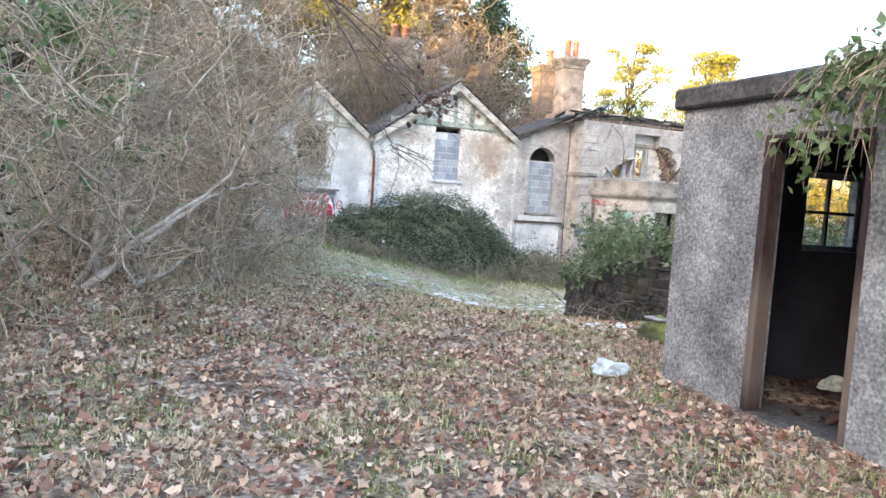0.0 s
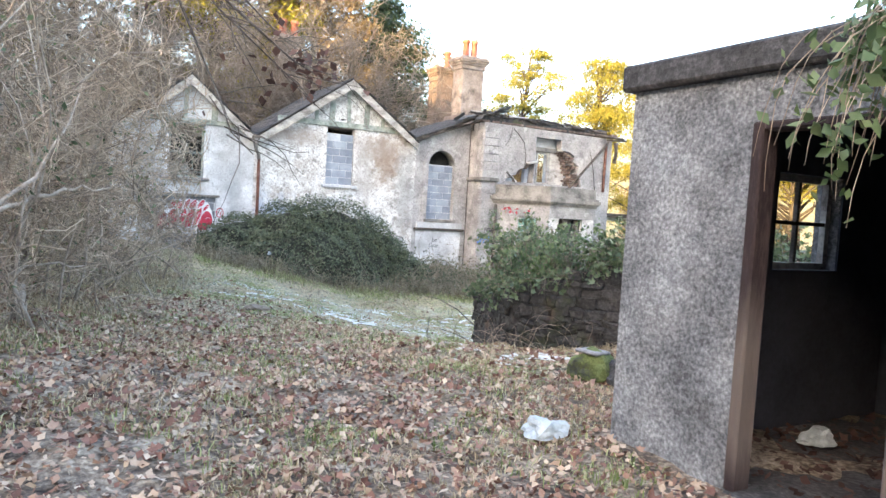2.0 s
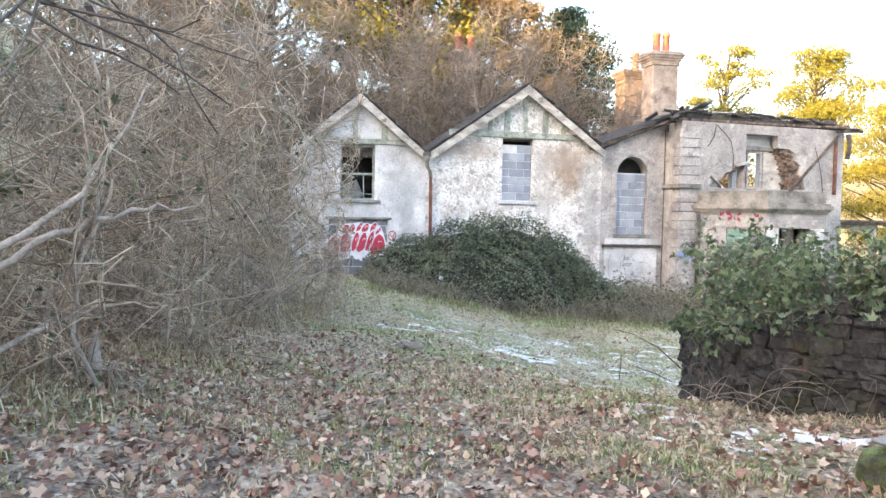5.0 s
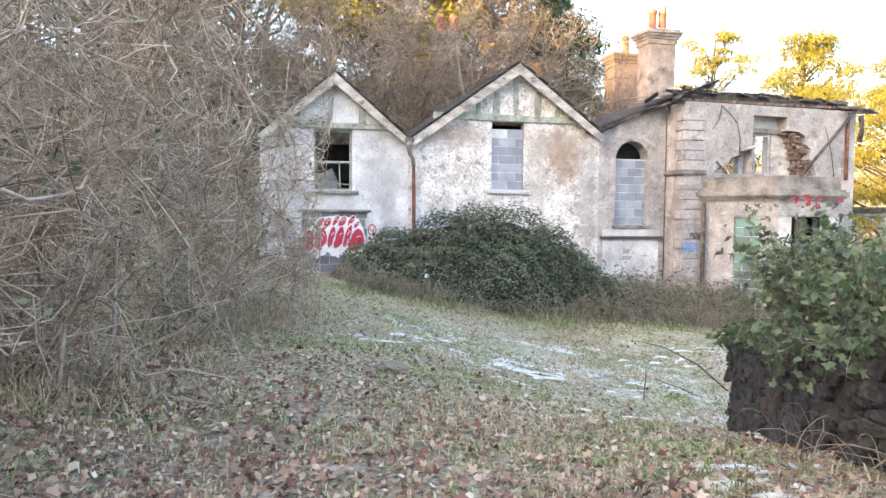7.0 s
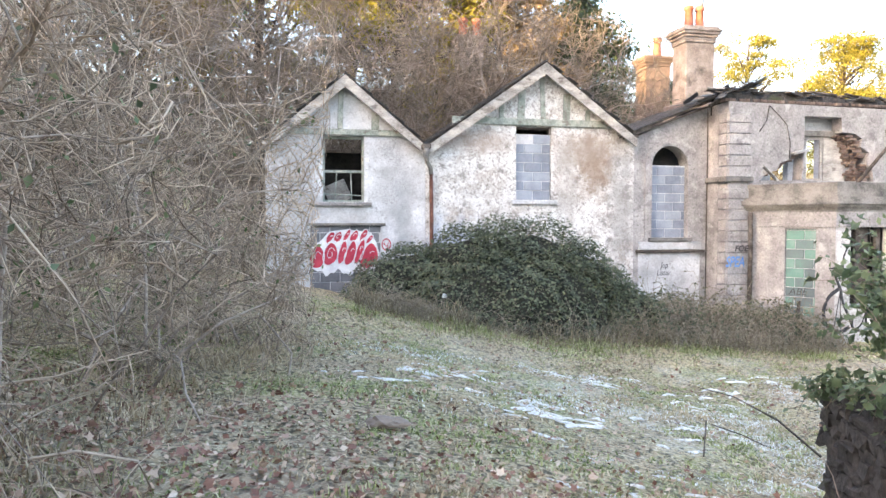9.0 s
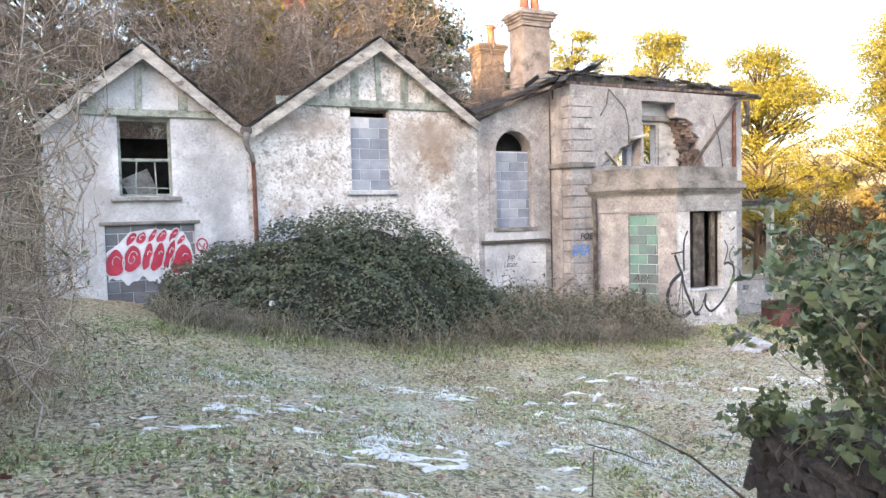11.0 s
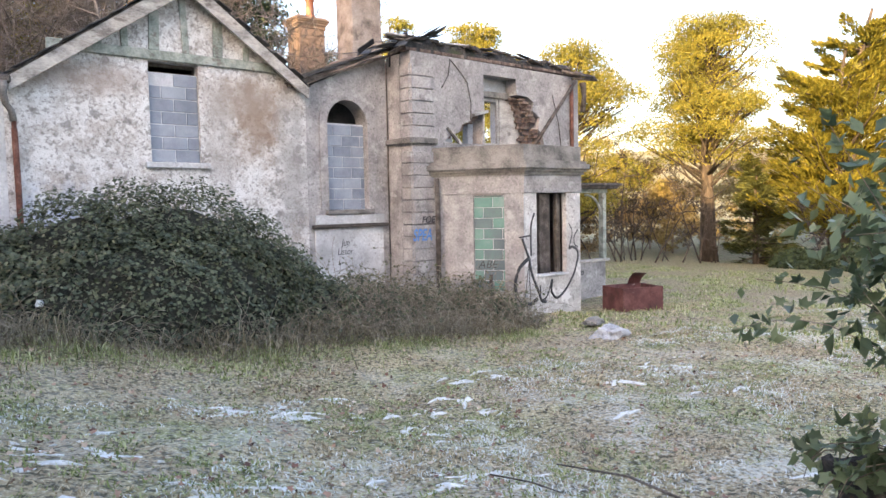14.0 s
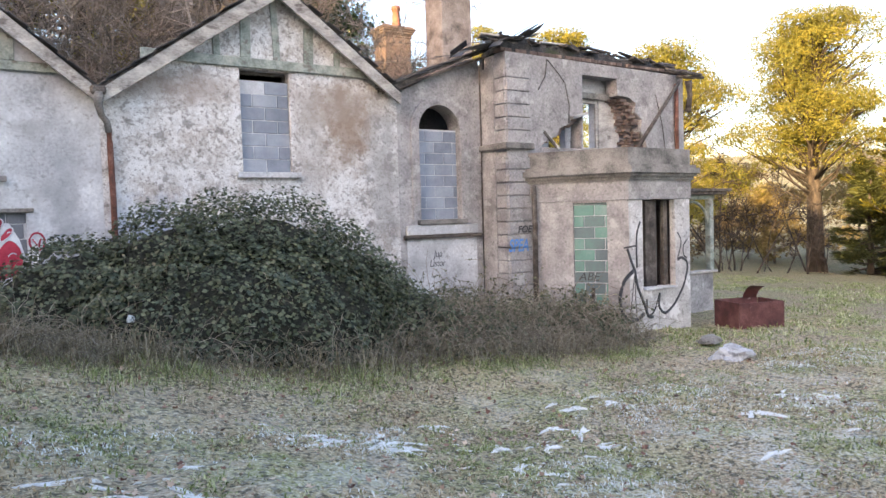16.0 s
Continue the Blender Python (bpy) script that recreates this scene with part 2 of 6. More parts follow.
M["concrete_dark"] = mat("mossy_dark_concrete", [(0.05, (0.025, 0.024, 0.025)), (0.5, (0.065, 0.062, 0.063)), (0.9, (0.14, 0.135, 0.135))], 3.0, 0.95, 0.9, 30.0, grit=0.8)
# near-black blue: the shed's indoor shade is put into this colour
M["inside"] = mat("inner_shade_plaster", [(0.1, (0.022, 0.024, 0.036)), (0.9, (0.055, 0.058, 0.078))], 1.5, 0.9, 0.2, 30.0)
M["rubble"] = mat("dark_rubble_stone", [(0.02, (0.014, 0.013, 0.013)), (0.45, (0.04, 0.037, 0.037)), (0.85, (0.095, 0.088, 0.086)), (1.0, (0.18, 0.17, 0.165))], 5.0, 0.95, 1.0, 30.0, grit=0.9, island=0.2,
                  stains=(((0.05, 0.06, 0.02), 1.6, 0.55, 0.1, 0.7), ((0.1, 0.065, 0.05), 2.6, 0.58, 0.08, 0.6)))
M["moss"] = mat("mossy_boulder", [(0.1, (0.05, 0.05, 0.045)), (0.4, (0.09, 0.11, 0.035)), (0.8, (0.2, 0.24, 0.09))], 5.0, 0.95, 0.8, 60.0)
M["snow"] = mat("old_snow", [(0.1, (0.58, 0.585, 0.57)), (0.8, (0.8, 0.8, 0.785))], 9.0, 0.6, 0.4, 50.0)
M["rime"] = mat("rime", [(0.1, (0.5, 0.53, 0.46)), (0.8, (0.86, 0.88, 0.86))], 6.0, 0.8, 0.0, 50.0, island=0.6)
M["dead_cane"] = mat("grey_dead_canes", [(0.05, (0.1, 0.088, 0.066)), (0.5, (0.24, 0.205, 0.155)), (1.0, (0.46, 0.41, 0.32))], 1.0, 0.9, 0.0, 30.0, island=0.9)
M["chimney"] = mat("pinkish_tan_stack", [(0.05, (0.17, 0.13, 0.11)), (0.5, (0.33, 0.265, 0.225)), (0.95, (0.5, 0.42, 0.37))], 2.2, 0.92, 0.6, 30.0,
                   stains=(((0.05, 0.045, 0.04), 2.5, 0.54, 0.12, 0.7),))
M["withered"] = mat("withered_leaves", [(0.05, (0.035, 0.018, 0.014)), (0.5, (0.09, 0.045, 0.036)), (1.0, (0.19, 0.11, 0.085))], 3.0, 0.8, 0.0, 20.0, island=0.7, through_light=0.15)
M["bag"] = mat("pale_plastic", [(0.1, (0.38, 0.42, 0.44)), (0.8, (0.6, 0.65, 0.67))], 8.0, 0.45, 0.3, 50.0)
M["litter"] = mat("fallen_leaves", [(0.02, (0.055, 0.03, 0.024)), (0.28, (0.22, 0.105, 0.075)), (0.5, (0.38, 0.235, 0.165)), (0.78, (0.58, 0.44, 0.32)), (1.0, (0.76, 0.67, 0.54))], 1.0, 0.85, 0.2, 40.0, island=1.3)
M["grass"] = mat("frosted_grass", [(0.05, (0.07, 0.098, 0.024)), (0.35, (0.2, 0.245, 0.075)), (0.65, (0.42, 0.44, 0.2)), (1.0, (0.78, 0.76, 0.54))], 0.8, 0.85, 0.0, 20.0, island=0.9, through_light=0.2)
M["dead_grass"] = mat("grey_dead_grass", [(0.05, (0.07, 0.062, 0.036)), (0.5, (0.24, 0.205, 0.13)), (1.0, (0.5, 0.44, 0.31))], 1.0, 0.9, 0.0, 20.0, island=0.9, through_light=0.15)
M["straw"] = mat("dry_grass", [(0.05, (0.15, 0.11, 0.06)), (0.5, (0.46, 0.36, 0.22)), (1.0, (0.82, 0.72, 0.52))], 1.0, 0.9, 0.0, 20.0, island=0.9, through_light=0.2)
M["bramble"] = mat("bramble_leaves", [(0.05, (0.03, 0.04, 0.022)), (0.45, (0.08, 0.1, 0.055)), (0.8, (0.16, 0.175, 0.1)), (1.0, (0.27, 0.22, 0.155))], 1.2, 0.5, 0.0, 20.0, island=0.8, through_light=0.15)
# near-black tone for the shade deep between the bramble leaves
M["thatch"] = mat("bramble_shade_dark", [(0.1, (0.012, 0.013, 0.009)), (0.5, (0.03, 0.032, 0.022)), (0.9, (0.065, 0.06, 0.045))], 6.0, 0.95, 1.0, 40.0, grit=0.9)
M["ivy"] = mat("ivy_leaves", [(0.05, (0.045, 0.065, 0.036)), (0.5, (0.105, 0.15, 0.075)), (0.85, (0.2, 0.25, 0.13)), (1.0, (0.36, 0.37, 0.22))], 1.2, 0.45, 0.0, 20.0, island=0.8, through_light=0.25)
M["red_leaf"] = mat("crimson_leaves", [(0.05, (0.16, 0.01, 0.02)), (1.0, (0.42, 0.05, 0.07))], 2.0, 0.5, 0.0, 20.0, island=0.6, through_light=0.2)
M["ivy_light"] = mat("young_green_leaves", [(0.05, (0.05, 0.085, 0.03)), (0.5, (0.13, 0.19, 0.075)), (1.0, (0.28, 0.33, 0.17))], 1.2, 0.5, 0.0, 20.0, island=0.8, through_light=0.3)
M["twig"] = mat("bare_twigs", [(0.05, (0.15, 0.11, 0.08)), (0.5, (0.4, 0.31, 0.23)), (1.0, (0.74, 0.62, 0.49))], 3.0, 0.9, 0.0, 30.0, island=0.8)
M["branch_pale"] = mat("pale_bare_bark", [(0.05, (0.16, 0.125, 0.1)), (0.5, (0.36, 0.3, 0.25)), (1.0, (0.58, 0.51, 0.44))], 7.0, 0.9, 0.4, 50.0)
M["twig_brown"] = mat("brown_bare_brush", [(0.05, (0.105, 0.082, 0.062)), (0.5, (0.22, 0.176, 0.14)), (1.0, (0.4, 0.33, 0.27))], 1.0, 0.9, 0.0, 30.0, island=0.8)
# bark tone lowered: shade on the far trunks is put into the colour
M["bark"] = mat("tree_bark", [(0.05, (0.024, 0.018, 0.015)), (0.5, (0.06, 0.046, 0.036)), (1.0, (0.13, 0.1, 0.078))], 6.0, 0.95, 0.6, 40.0, stretch=(1, 1, 0.3))
M["needle"] = mat("pine_needles", [(0.05, (0.085, 0.09, 0.012)), (0.5, (0.21, 0.19, 0.022)), (1.0, (0.4, 0.32, 0.036))], 0.55, 0.7, 0.0, 10.0, island=0.5, through_light=0.35)
M["needle_olive"] = mat("yew_needles", [(0.05, (0.025, 0.035, 0.01)), (0.5, (0.075, 0.085, 0.02)), (1.0, (0.17, 0.16, 0.03))], 0.5, 0.7, 0.0, 10.0, island=0.6, through_light=0.25)
M["needle_dark"] = mat("cypress_needles", [(0.05, (0.018, 0.035, 0.016)), (0.5, (0.05, 0.075, 0.025)), (1.0, (0.1, 0.12, 0.04))], 0.5, 0.7, 0.0, 10.0, island=0.8, through_light=0.2)
M["russet"] = mat("russet_leaves", [(0.05, (0.1, 0.065, 0.035)), (0.5, (0.24, 0.16, 0.075)), (1.0, (0.42, 0.3, 0.13))], 0.5, 0.8, 0.0, 10.0, island=0.4, through_light=0.35)
M["straw_leaf"] = mat("yellowing_leaves", [(0.05, (0.13, 0.095, 0.04)), (0.5, (0.3, 0.225, 0.085)), (1.0, (0.5, 0.39, 0.15))], 0.5, 0.8, 0.0, 10.0, island=0.4, through_light=0.35)
M["spray_red"] = mat("red_spray_paint", [(0.1, (0.4, 0.02, 0.05)), (0.8, (0.55, 0.05, 0.09))], 6.0, 0.6, 0.1, 60.0)
M["spray_white"] = mat("white_spray_paint", [(0.1, (0.6, 0.62, 0.68)), (0.8, (0.82, 0.84, 0.86))], 6.0, 0.6, 0.1, 60.0)
M["spray_black"] = mat("black_spray_paint", [(0.1, (0.015, 0.015, 0.02)), (0.8, (0.05, 0.05, 0.055))], 6.0, 0.6, 0.1, 60.0)
M["spray_blue"] = mat("blue_spray_paint", [(0.1, (0.06, 0.17, 0.5)), (0.8, (0.14, 0.32, 0.66))], 6.0, 0.6, 0.1, 60.0)
M["litter_pale"] = mat("pale_fallen_leaves", [(0.02, (0.1, 0.042, 0.032)), (0.4, (0.29, 0.15, 0.11)), (0.75, (0.52, 0.38, 0.28)), (1.0, (0.74, 0.64, 0.52))], 1.0, 0.85, 0.2, 40.0, island=1.0)
M["pot"] = mat("terracotta_pot", [(0.1, (0.22, 0.07, 0.045)), (0.8, (0.4, 0.15, 0.095))], 5.0, 0.85, 0.2, 60.0)
# dark tone stands in for the shade of the rooms behind the openings
M["dark_room"] = mat("room_shade_plaster", [(0.1, (0.03, 0.03, 0.03)), (0.8, (0.09, 0.085, 0.08))], 2.0, 0.95, 0.2, 30.0)


# ---- building blocks ----
class Geo:
    """Vertices and faces of one mesh."""
    def __init__(self):
        self.v, self.f, self.n = [], [], 0

    def add(self, v, f):
        v = np.asarray(v, float).reshape(-1, 3)
        self.v.append(v)
        self.f.append(np.asarray(f, int) + self.n if not isinstance(f, list) else [tuple(i + self.n for i in q) for q in f])
        self.n += len(v)
        return self

    def cbox(self, c, s, rz=0.0, ch=0.01, rx=0.0, ry=0.0):
        """A box with chamfered edges, centred on c."""
        h = np.array(s, float) / 2
        k = min(ch, h.min() * 0.8)
        v, idx = [], {}
        for a in range(3):
            for sx in (-1, 1):
                for sy in (-1, 1):
                    for sz in (-1, 1):
                        sg = np.array((sx, sy, sz))
                        p = sg * (h - k)
                        p[a] = sg[a] * h[a]
                        idx[a, sx, sy, sz] = len(v)
                        v.append(p)
        f = []
        I = lambda a, sg: idx[(a, *sg)]
        for a in range(3):
            b, c2 = (a + 1) % 3, (a + 2) % 3
            for s1 in (-1, 1):
                q = []
                for s2, s3 in ((-1, -1), (1, -1), (1, 1), (-1, 1)):
                    sg = [0, 0, 0]
                    sg[a], sg[b], sg[c2] = s1, s2, s3
                    q.append(I(a, sg))
                f.append(tuple(q if s1 > 0 else q[::-1]))
            for s2 in (-1, 1):
                for s3 in (-1, 1):
                    sg1, sg2 = [0, 0, 0], [0, 0, 0]
                    sg1[a], sg1[b], sg1[c2] = -1, s2, s3
                    sg2[a], sg2[b], sg2[c2] = 1, s2, s3
                    q = (I(b, sg1), I(b, sg2), I(c2, sg2), I(c2, sg1))
                    f.append(q if s2 * s3 < 0 else q[::-1])
        for sx in (-1, 1):
            for sy in (-1, 1):
                for sz in (-1, 1):
                    q = tuple(idx[a, sx, sy, sz] for a in range(3))
                    f.append(q if sx * sy * sz > 0 else q[::-1])
        r = np.array(Euler((radians(rx), radians(ry), radians(rz))).to_matrix())
        return self.add(np.array(v) @ r.T + np.array(c), f)

    def span(self, x0, x1, y0, y1, z0, z1, ch=0.01):
        return self.cbox(((x0 + x1) / 2, (y0 + y1) / 2, (z0 + z1) / 2), (x1 - x0, y1 - y0, z1 - z0), 0, ch)

    def tube(self, pts, radii, n=6, cap=True):
        tubes(self, np.asarray(pts, float)[None], np.broadcast_to(np.asarray(radii, float), (len(pts),))[None], n)
        return self

    def mesh(self, name, material):
        me = bpy.data.meshes.new(name)
        v = np.concatenate(self.v) if self.v else np.zeros((0, 3))
        if all(isinstance(f, np.ndarray) for f in self.f):
            loops = [f.reshape(-1) for f in self.f]
            tot = np.concatenate([np.full(len(f), f.shape[1]) for f in self.f])
            flat = np.concatenate(loops)
            me.vertices.add(len(v))
            me.vertices.foreach_set("co", v.reshape(-1))
            me.loops.add(len(flat))
            me.loops.foreach_set("vertex_index", flat.astype(np.int32))
            me.polygons.add(len(tot))
            me.polygons.foreach_set("loop_start", np.concatenate(([0], np.cumsum(tot)[:-1])).astype(np.int32))
            me.update(calc_edges=True)
        else:
            me.from_pydata(v.tolist(), [], [tuple(int(i) for i in q) for f in self.f for q in (f.tolist() if isinstance(f, np.ndarray) else f)])
        me.materials.append(material)
        return me


def tubes(g, P, R, n=3):
    """Many tubes at once: P (count, points, 3), R (count, points)."""
    N, K = P.shape[:2]
    d = np.gradient(P, axis=1)
    d /= np.linalg.norm(d, axis=2, keepdims=True) + 1e-9
    ref = np.where(np.abs(d[..., 2:3]) < 0.9, np.array((0, 0, 1.0)), np.array((1.0, 0, 0)))
    a = np.cross(d, ref)
    a /= np.linalg.norm(a, axis=2, keepdims=True) + 1e-9
    b = np.cross(d, a)
    ang = np.arange(n) * 2 * math.pi / n
    ring = a[:, :, None] * np.cos(ang)[None, None, :, None] + b[:, :, None] * np.sin(ang)[None, None, :, None]
    v = P[:, :, None] + ring * R[:, :, None, None]
    i, k, j = np.meshgrid(np.arange(N), np.arange(K - 1), np.arange(n), indexing="ij")
    at = lambda k2, j2: (i * K + k2) * n + j2 % n
    f = np.stack((at(k, j), at(k, j + 1), at(k + 1, j + 1), at(k + 1, j)), -1).reshape(-1, 4)
    g.add(v, f)
    if n > 3:
        ends = np.concatenate([np.arange(N)[:, None] * K * n + np.arange(n)[::-1], (np.arange(N)[:, None] * K + K - 1) * n + np.arange(n)])
        g.f.append(ends + g.n - N * K * n)


def unit(v):
    return v / (np.linalg.norm(v, axis=-1, keepdims=True) + 1e-9)


def leaves(g, c, size, flat=0.0, aspect=0.55, up=None, fold=0.15):
    """Leaves with a folded midrib: pointed at both ends, two quads each."""
    N = len(c)
    nrm = unit(rng.normal(size=(N, 3)) * (1 - flat) + np.array((0, 0, 1.0)) * flat) if up is None else unit(up + rng.normal(size=(N, 3)) * (1 - flat))
    a = unit(np.cross(nrm, rng.normal(size=(N, 3))))
    b = np.cross(nrm, a)
    s = np.broadcast_to(np.asarray(size, float), (N,))[:, None]
    curl = rng.uniform(-0.5, 1.5, (N, 1)) * fold
    v = np.stack((c - a * s * 0.5, c - b * s * aspect * 0.5 + nrm * s * curl, c + a * s * 0.5, c + b * s * aspect * 0.5 + nrm * s * curl, c - nrm * s * curl * 0.3), 1)
    k = np.arange(N)[:, None] * 5
    g.add(v, np.concatenate((k + np.array((0, 1, 4)), k + np.array((1, 2, 4)), k + np.array((2, 3, 4)), k + np.array((3, 0, 4)))))


def lobed(g, c, size, flat=0.5, up=None):
    """Five-lobed leaves, cupped and twisted, as fans of ten triangles."""
    N = len(c)
    nrm = unit(rng.normal(size=(N, 3)) * (1 - flat) + np.array((0, 0, 1.0)) * flat) if up is None else unit(up + rng.normal(size=(N, 3)) * (1 - flat))
    a = unit(np.cross(nrm, rng.normal(size=(N, 3))))
    b = np.cross(nrm, a)
    s = np.broadcast_to(np.asarray(size, float), (N,))[:, None, None]
    ang = np.arange(10) * math.pi / 5
    r = np.where(np.arange(10) % 2 == 0, 0.5, 0.3)[None] * rng.uniform(0.8, 1.2, (N, 10)) * np.array((1.2, 1, 1.0, 1, 0.8, 0.6, 0.8, 1, 1.0, 1))
    lift = (rng.uniform(-0.1, 0.35, (N, 1)) * (r * 2) ** 2 + rng.normal(0, 0.05, (N, 10)))
    ring = c[:, None] + s * (a[:, None] * (r * np.cos(ang))[..., None] + b[:, None] * (r * np.sin(ang))[..., None] + nrm[:, None] * lift[..., None])
    v = np.concatenate((c[:, None], ring), 1)
    k = np.arange(N)[:, None, None] * 11
    j = np.arange(10)
    g.add(v, (k + np.stack((np.zeros(10, int), 1 + j, 1 + (j + 1) % 10), 1)[None]).reshape(-1, 3))


def quads(g, c, size, aspect=0.45, up=None, mixup=0.6):
    """Flat pointed leaves or needle sprays, one quad each."""
    N = len(c)
    nrm = unit(rng.normal(size=(N, 3))) if up is None else unit(up + rng.normal(size=(N, 3)) * mixup)
    a = unit(np.cross(nrm, rng.normal(size=(N, 3))))
    b = np.cross(nrm, a)
    s = np.broadcast_to(np.asarray(size, float), (N,))[:, None]
    v = np.stack((c - a * s * 0.5, c - b * s * aspect * 0.5 + a * s * 0.1, c + a * s * 0.5, c + b * s * aspect * 0.5 + a * s * 0.1), 1)
    g.add(v, np.arange(N)[:, None] * 4 + np.arange(4))


def sprays(g, c, size, aspect=0.5, up=None, mixup=0.6):
    """Needle sprays and far leaves, one triangle each."""
    N = len(c)
    nrm = unit(up + rng.normal(size=(N, 3)) * mixup)
    a = unit(np.cross(nrm, rng.normal(size=(N, 3))))
    b = np.cross(nrm, a)
    s = np.broadcast_to(np.asarray(size, float), (N,))[:, None]
    v = np.stack((c - a * s * 0.5, c + a * s * 0.45 - b * s * aspect * 0.5, c + a * s * 0.3 + b * s * aspect * 0.5), 1)
    g.add(v, np.arange(N)[:, None] * 3 + np.arange(3))


def blades(g, base, height, lean=0.4, width=0.006):
    """Grass blades: tapered strips bent over."""
    N = len(base)
    h = np.broadcast_to(np.asarray(height, float), (N,))[:, None]
    az = rng.uniform(0, 2 * math.pi, N)
    out = np.stack((np.cos(az), np.sin(az), np.zeros(N)), 1)
    side = np.stack((-np.sin(az), np.cos(az), np.zeros(N)), 1) * width * rng.uniform(0.6, 1.4, (N, 1))
    bend = rng.uniform(0.1, 1.0, (N, 1)) * lean * 2
    mid = base + out * h * bend * 0.3 + np.array((0, 0, 1.0)) * h * 0.6
    tip = base + out * h * bend + np.array((0, 0, 1.0)) * h * np.clip(1.05 - bend * 0.45, 0.25, 1)
    v = np.stack((base - side, base + side, mid + side * 0.8, mid - side * 0.8, tip), 1)
    k = np.arange(N)[:, None] * 5
    g.add(v, k + np.array((0, 1, 2, 3)))
    g.f.append(k + np.array((3, 2, 4)) + g.n - 5 * N)


def thing(name, at, label, category, group="", kind=""):
    ob = new(name)
    ob.location = at
    ob.empty_display_size = 0.1
    return tagged(ob, label, category, group, kind)


def part(name, geo, material, parent=None, label="", kind=""):
    """Links a Geo or bmesh, in world metres, as one mesh, under parent if given."""
    if isinstance(geo, Geo):
        me = geo.mesh(name, material)
    else:
        me = bpy.data.meshes.new(name)
        geo.to_mesh(me)
        geo.free()
        me.materials.append(material)
    ob = new(name, me)
    if parent is not None:
        ob.parent = parent
        at, up = Vector(parent.location), parent.parent
        while up is not None:
            at += Vector(up.location)
            up = up.parent
        me.transform(Matrix.Translation(-at))
    return tagged(ob, label, "", "", kind)


def whole(name, geo, material, label, category, kind="", group=""):
    return tagged(part(name, geo, material), label, category, group, kind)


def slab(outer, holes, y0, thick, to=lambda x, y, z: (x, y, z)):
    """A wall in the x-z plane from y0 to y0 + thick, with holes through it, mapped by to()."""
    bm = bmesh.new()
    for loop in (outer, *holes):
        vs = [bm.verts.new((x, 0, z)) for x, z in loop]
        for i, v in enumerate(vs):
            bm.edges.new((v, vs[(i + 1) % len(vs)]))
    bmesh.ops.triangle_fill(bm, use_beauty=True, use_dissolve=False, edges=bm.edges[:])
    flat = [[v.co[:] for v in f.verts] for f in bm.faces]
    bm.free()
    g = Geo()
    for tri in flat:
        (ax, _, az), (bx, _, bz), (cx, _, cz) = tri
        if (bx - ax) * (cz - az) - (bz - az) * (cx - ax) < 0:
            tri = tri[::-1]
        g.add([to(x, y0, z) for x, _, z in tri], [(0, 1, 2)])
        g.add([to(x, y0 + thick, z) for x, _, z in tri], [(2, 1, 0)])
    for k, loop in enumerate((outer, *holes)):
        area = sum(a[0] * b[1] - b[0] * a[1] for a, b in zip(loop, loop[1:] + loop[:1]))
        loop = loop if (area > 0) == (k == 0) else loop[::-1]
        for (ax, az), (bx, bz) in zip(loop, loop[1:] + loop[:1]):
            g.add([to(ax, y0, az), to(ax, y0 + thick, az), to(bx, y0 + thick, bz), to(bx, y0, bz)], [(0, 1, 2, 3)])
    return g


def rect(x0, x1, z0, z1):
    return [(x0, z0), (x1, z0), (x1, z1), (x0, z1)]


def arch(x0, x1, z0, spring, n=14):
    c, r = (x0 + x1) / 2, (x1 - x0) / 2
    return [(x0, z0), (x1, z0)] + [(c + r * math.cos(a), spring + r * math.sin(a)) for a in np.linspace(0, math.pi, n)]


def smooth(u):
    u = np.clip(u, 0, 1)
    return u * u * (3 - 2 * u)


def ground(x, y):
    """Height of the ground: a bank under the thicket, a dip towards the house, a field that falls away, hills far off,
    an unseen ridge added to shade the house.
    """
    x, y = np.asarray(x, float), np.asarray(y, float)
    z = 0.041 - 1.093 * smooth((x - 1.664) / 8.135) * smooth((y - 6.99) / 5.616) - 0.017 * np.clip(y - 8, 0, 15)
    z = z + 0.38 * smooth((2.3 - x) / 3.0) * smooth((y - 4.5) / 4.0)
    z = z + 0.35 * smooth((y - 17) / 3.2) * smooth((13.5 - x) / 4.0) * smooth((30 - y) / 4.0) * smooth((x + 2) / 3.0)
    z = z - 0.05 * np.clip(x - 16, 0, 30)
    # unseen ridge on the left, its height set to keep sun off the house
    z = z + 15.8 * smooth((-18 - x) / 22.0) + 5.0 * smooth((-8 - x) / 14.0)
    z = z + 9.0 * smooth((y - 34 + 0.45 * (x - 10)) / 40.0) * smooth((26 - x) / 20.0)
    z = z + 24.0 * smooth((np.hypot(x, y) - 120) / 200.0)
    return z


def bumpy(x, y):
    return ground(x, y) + 0.035 * np.sin(x * 2.1 + 1.3 * np.sin(y * 1.7)) * np.cos(y * 1.9 + np.sin(x * 1.1)) + 0.02 * np.sin(x * 7.3 + y * 3.1) * np.sin(y * 6.1 - x * 2.7) + 0.012 * np.sin(x * 15.1 - y * 4.0 + 2 * np.sin(y * 5)) * np.sin(y * 13.7 + x * 5.2)


# ---- ground ----
def steps(lo, hi, fine, far):
    mid = np.arange(lo, hi + 1e-6, fine)
    out = hi + np.cumsum(np.geomspace(fine, 60, 40))
    back = lo - np.cumsum(np.geomspace(fine, 60, 40))
    return np.concatenate((back[back > -far][::-1], mid, out[out < far]))


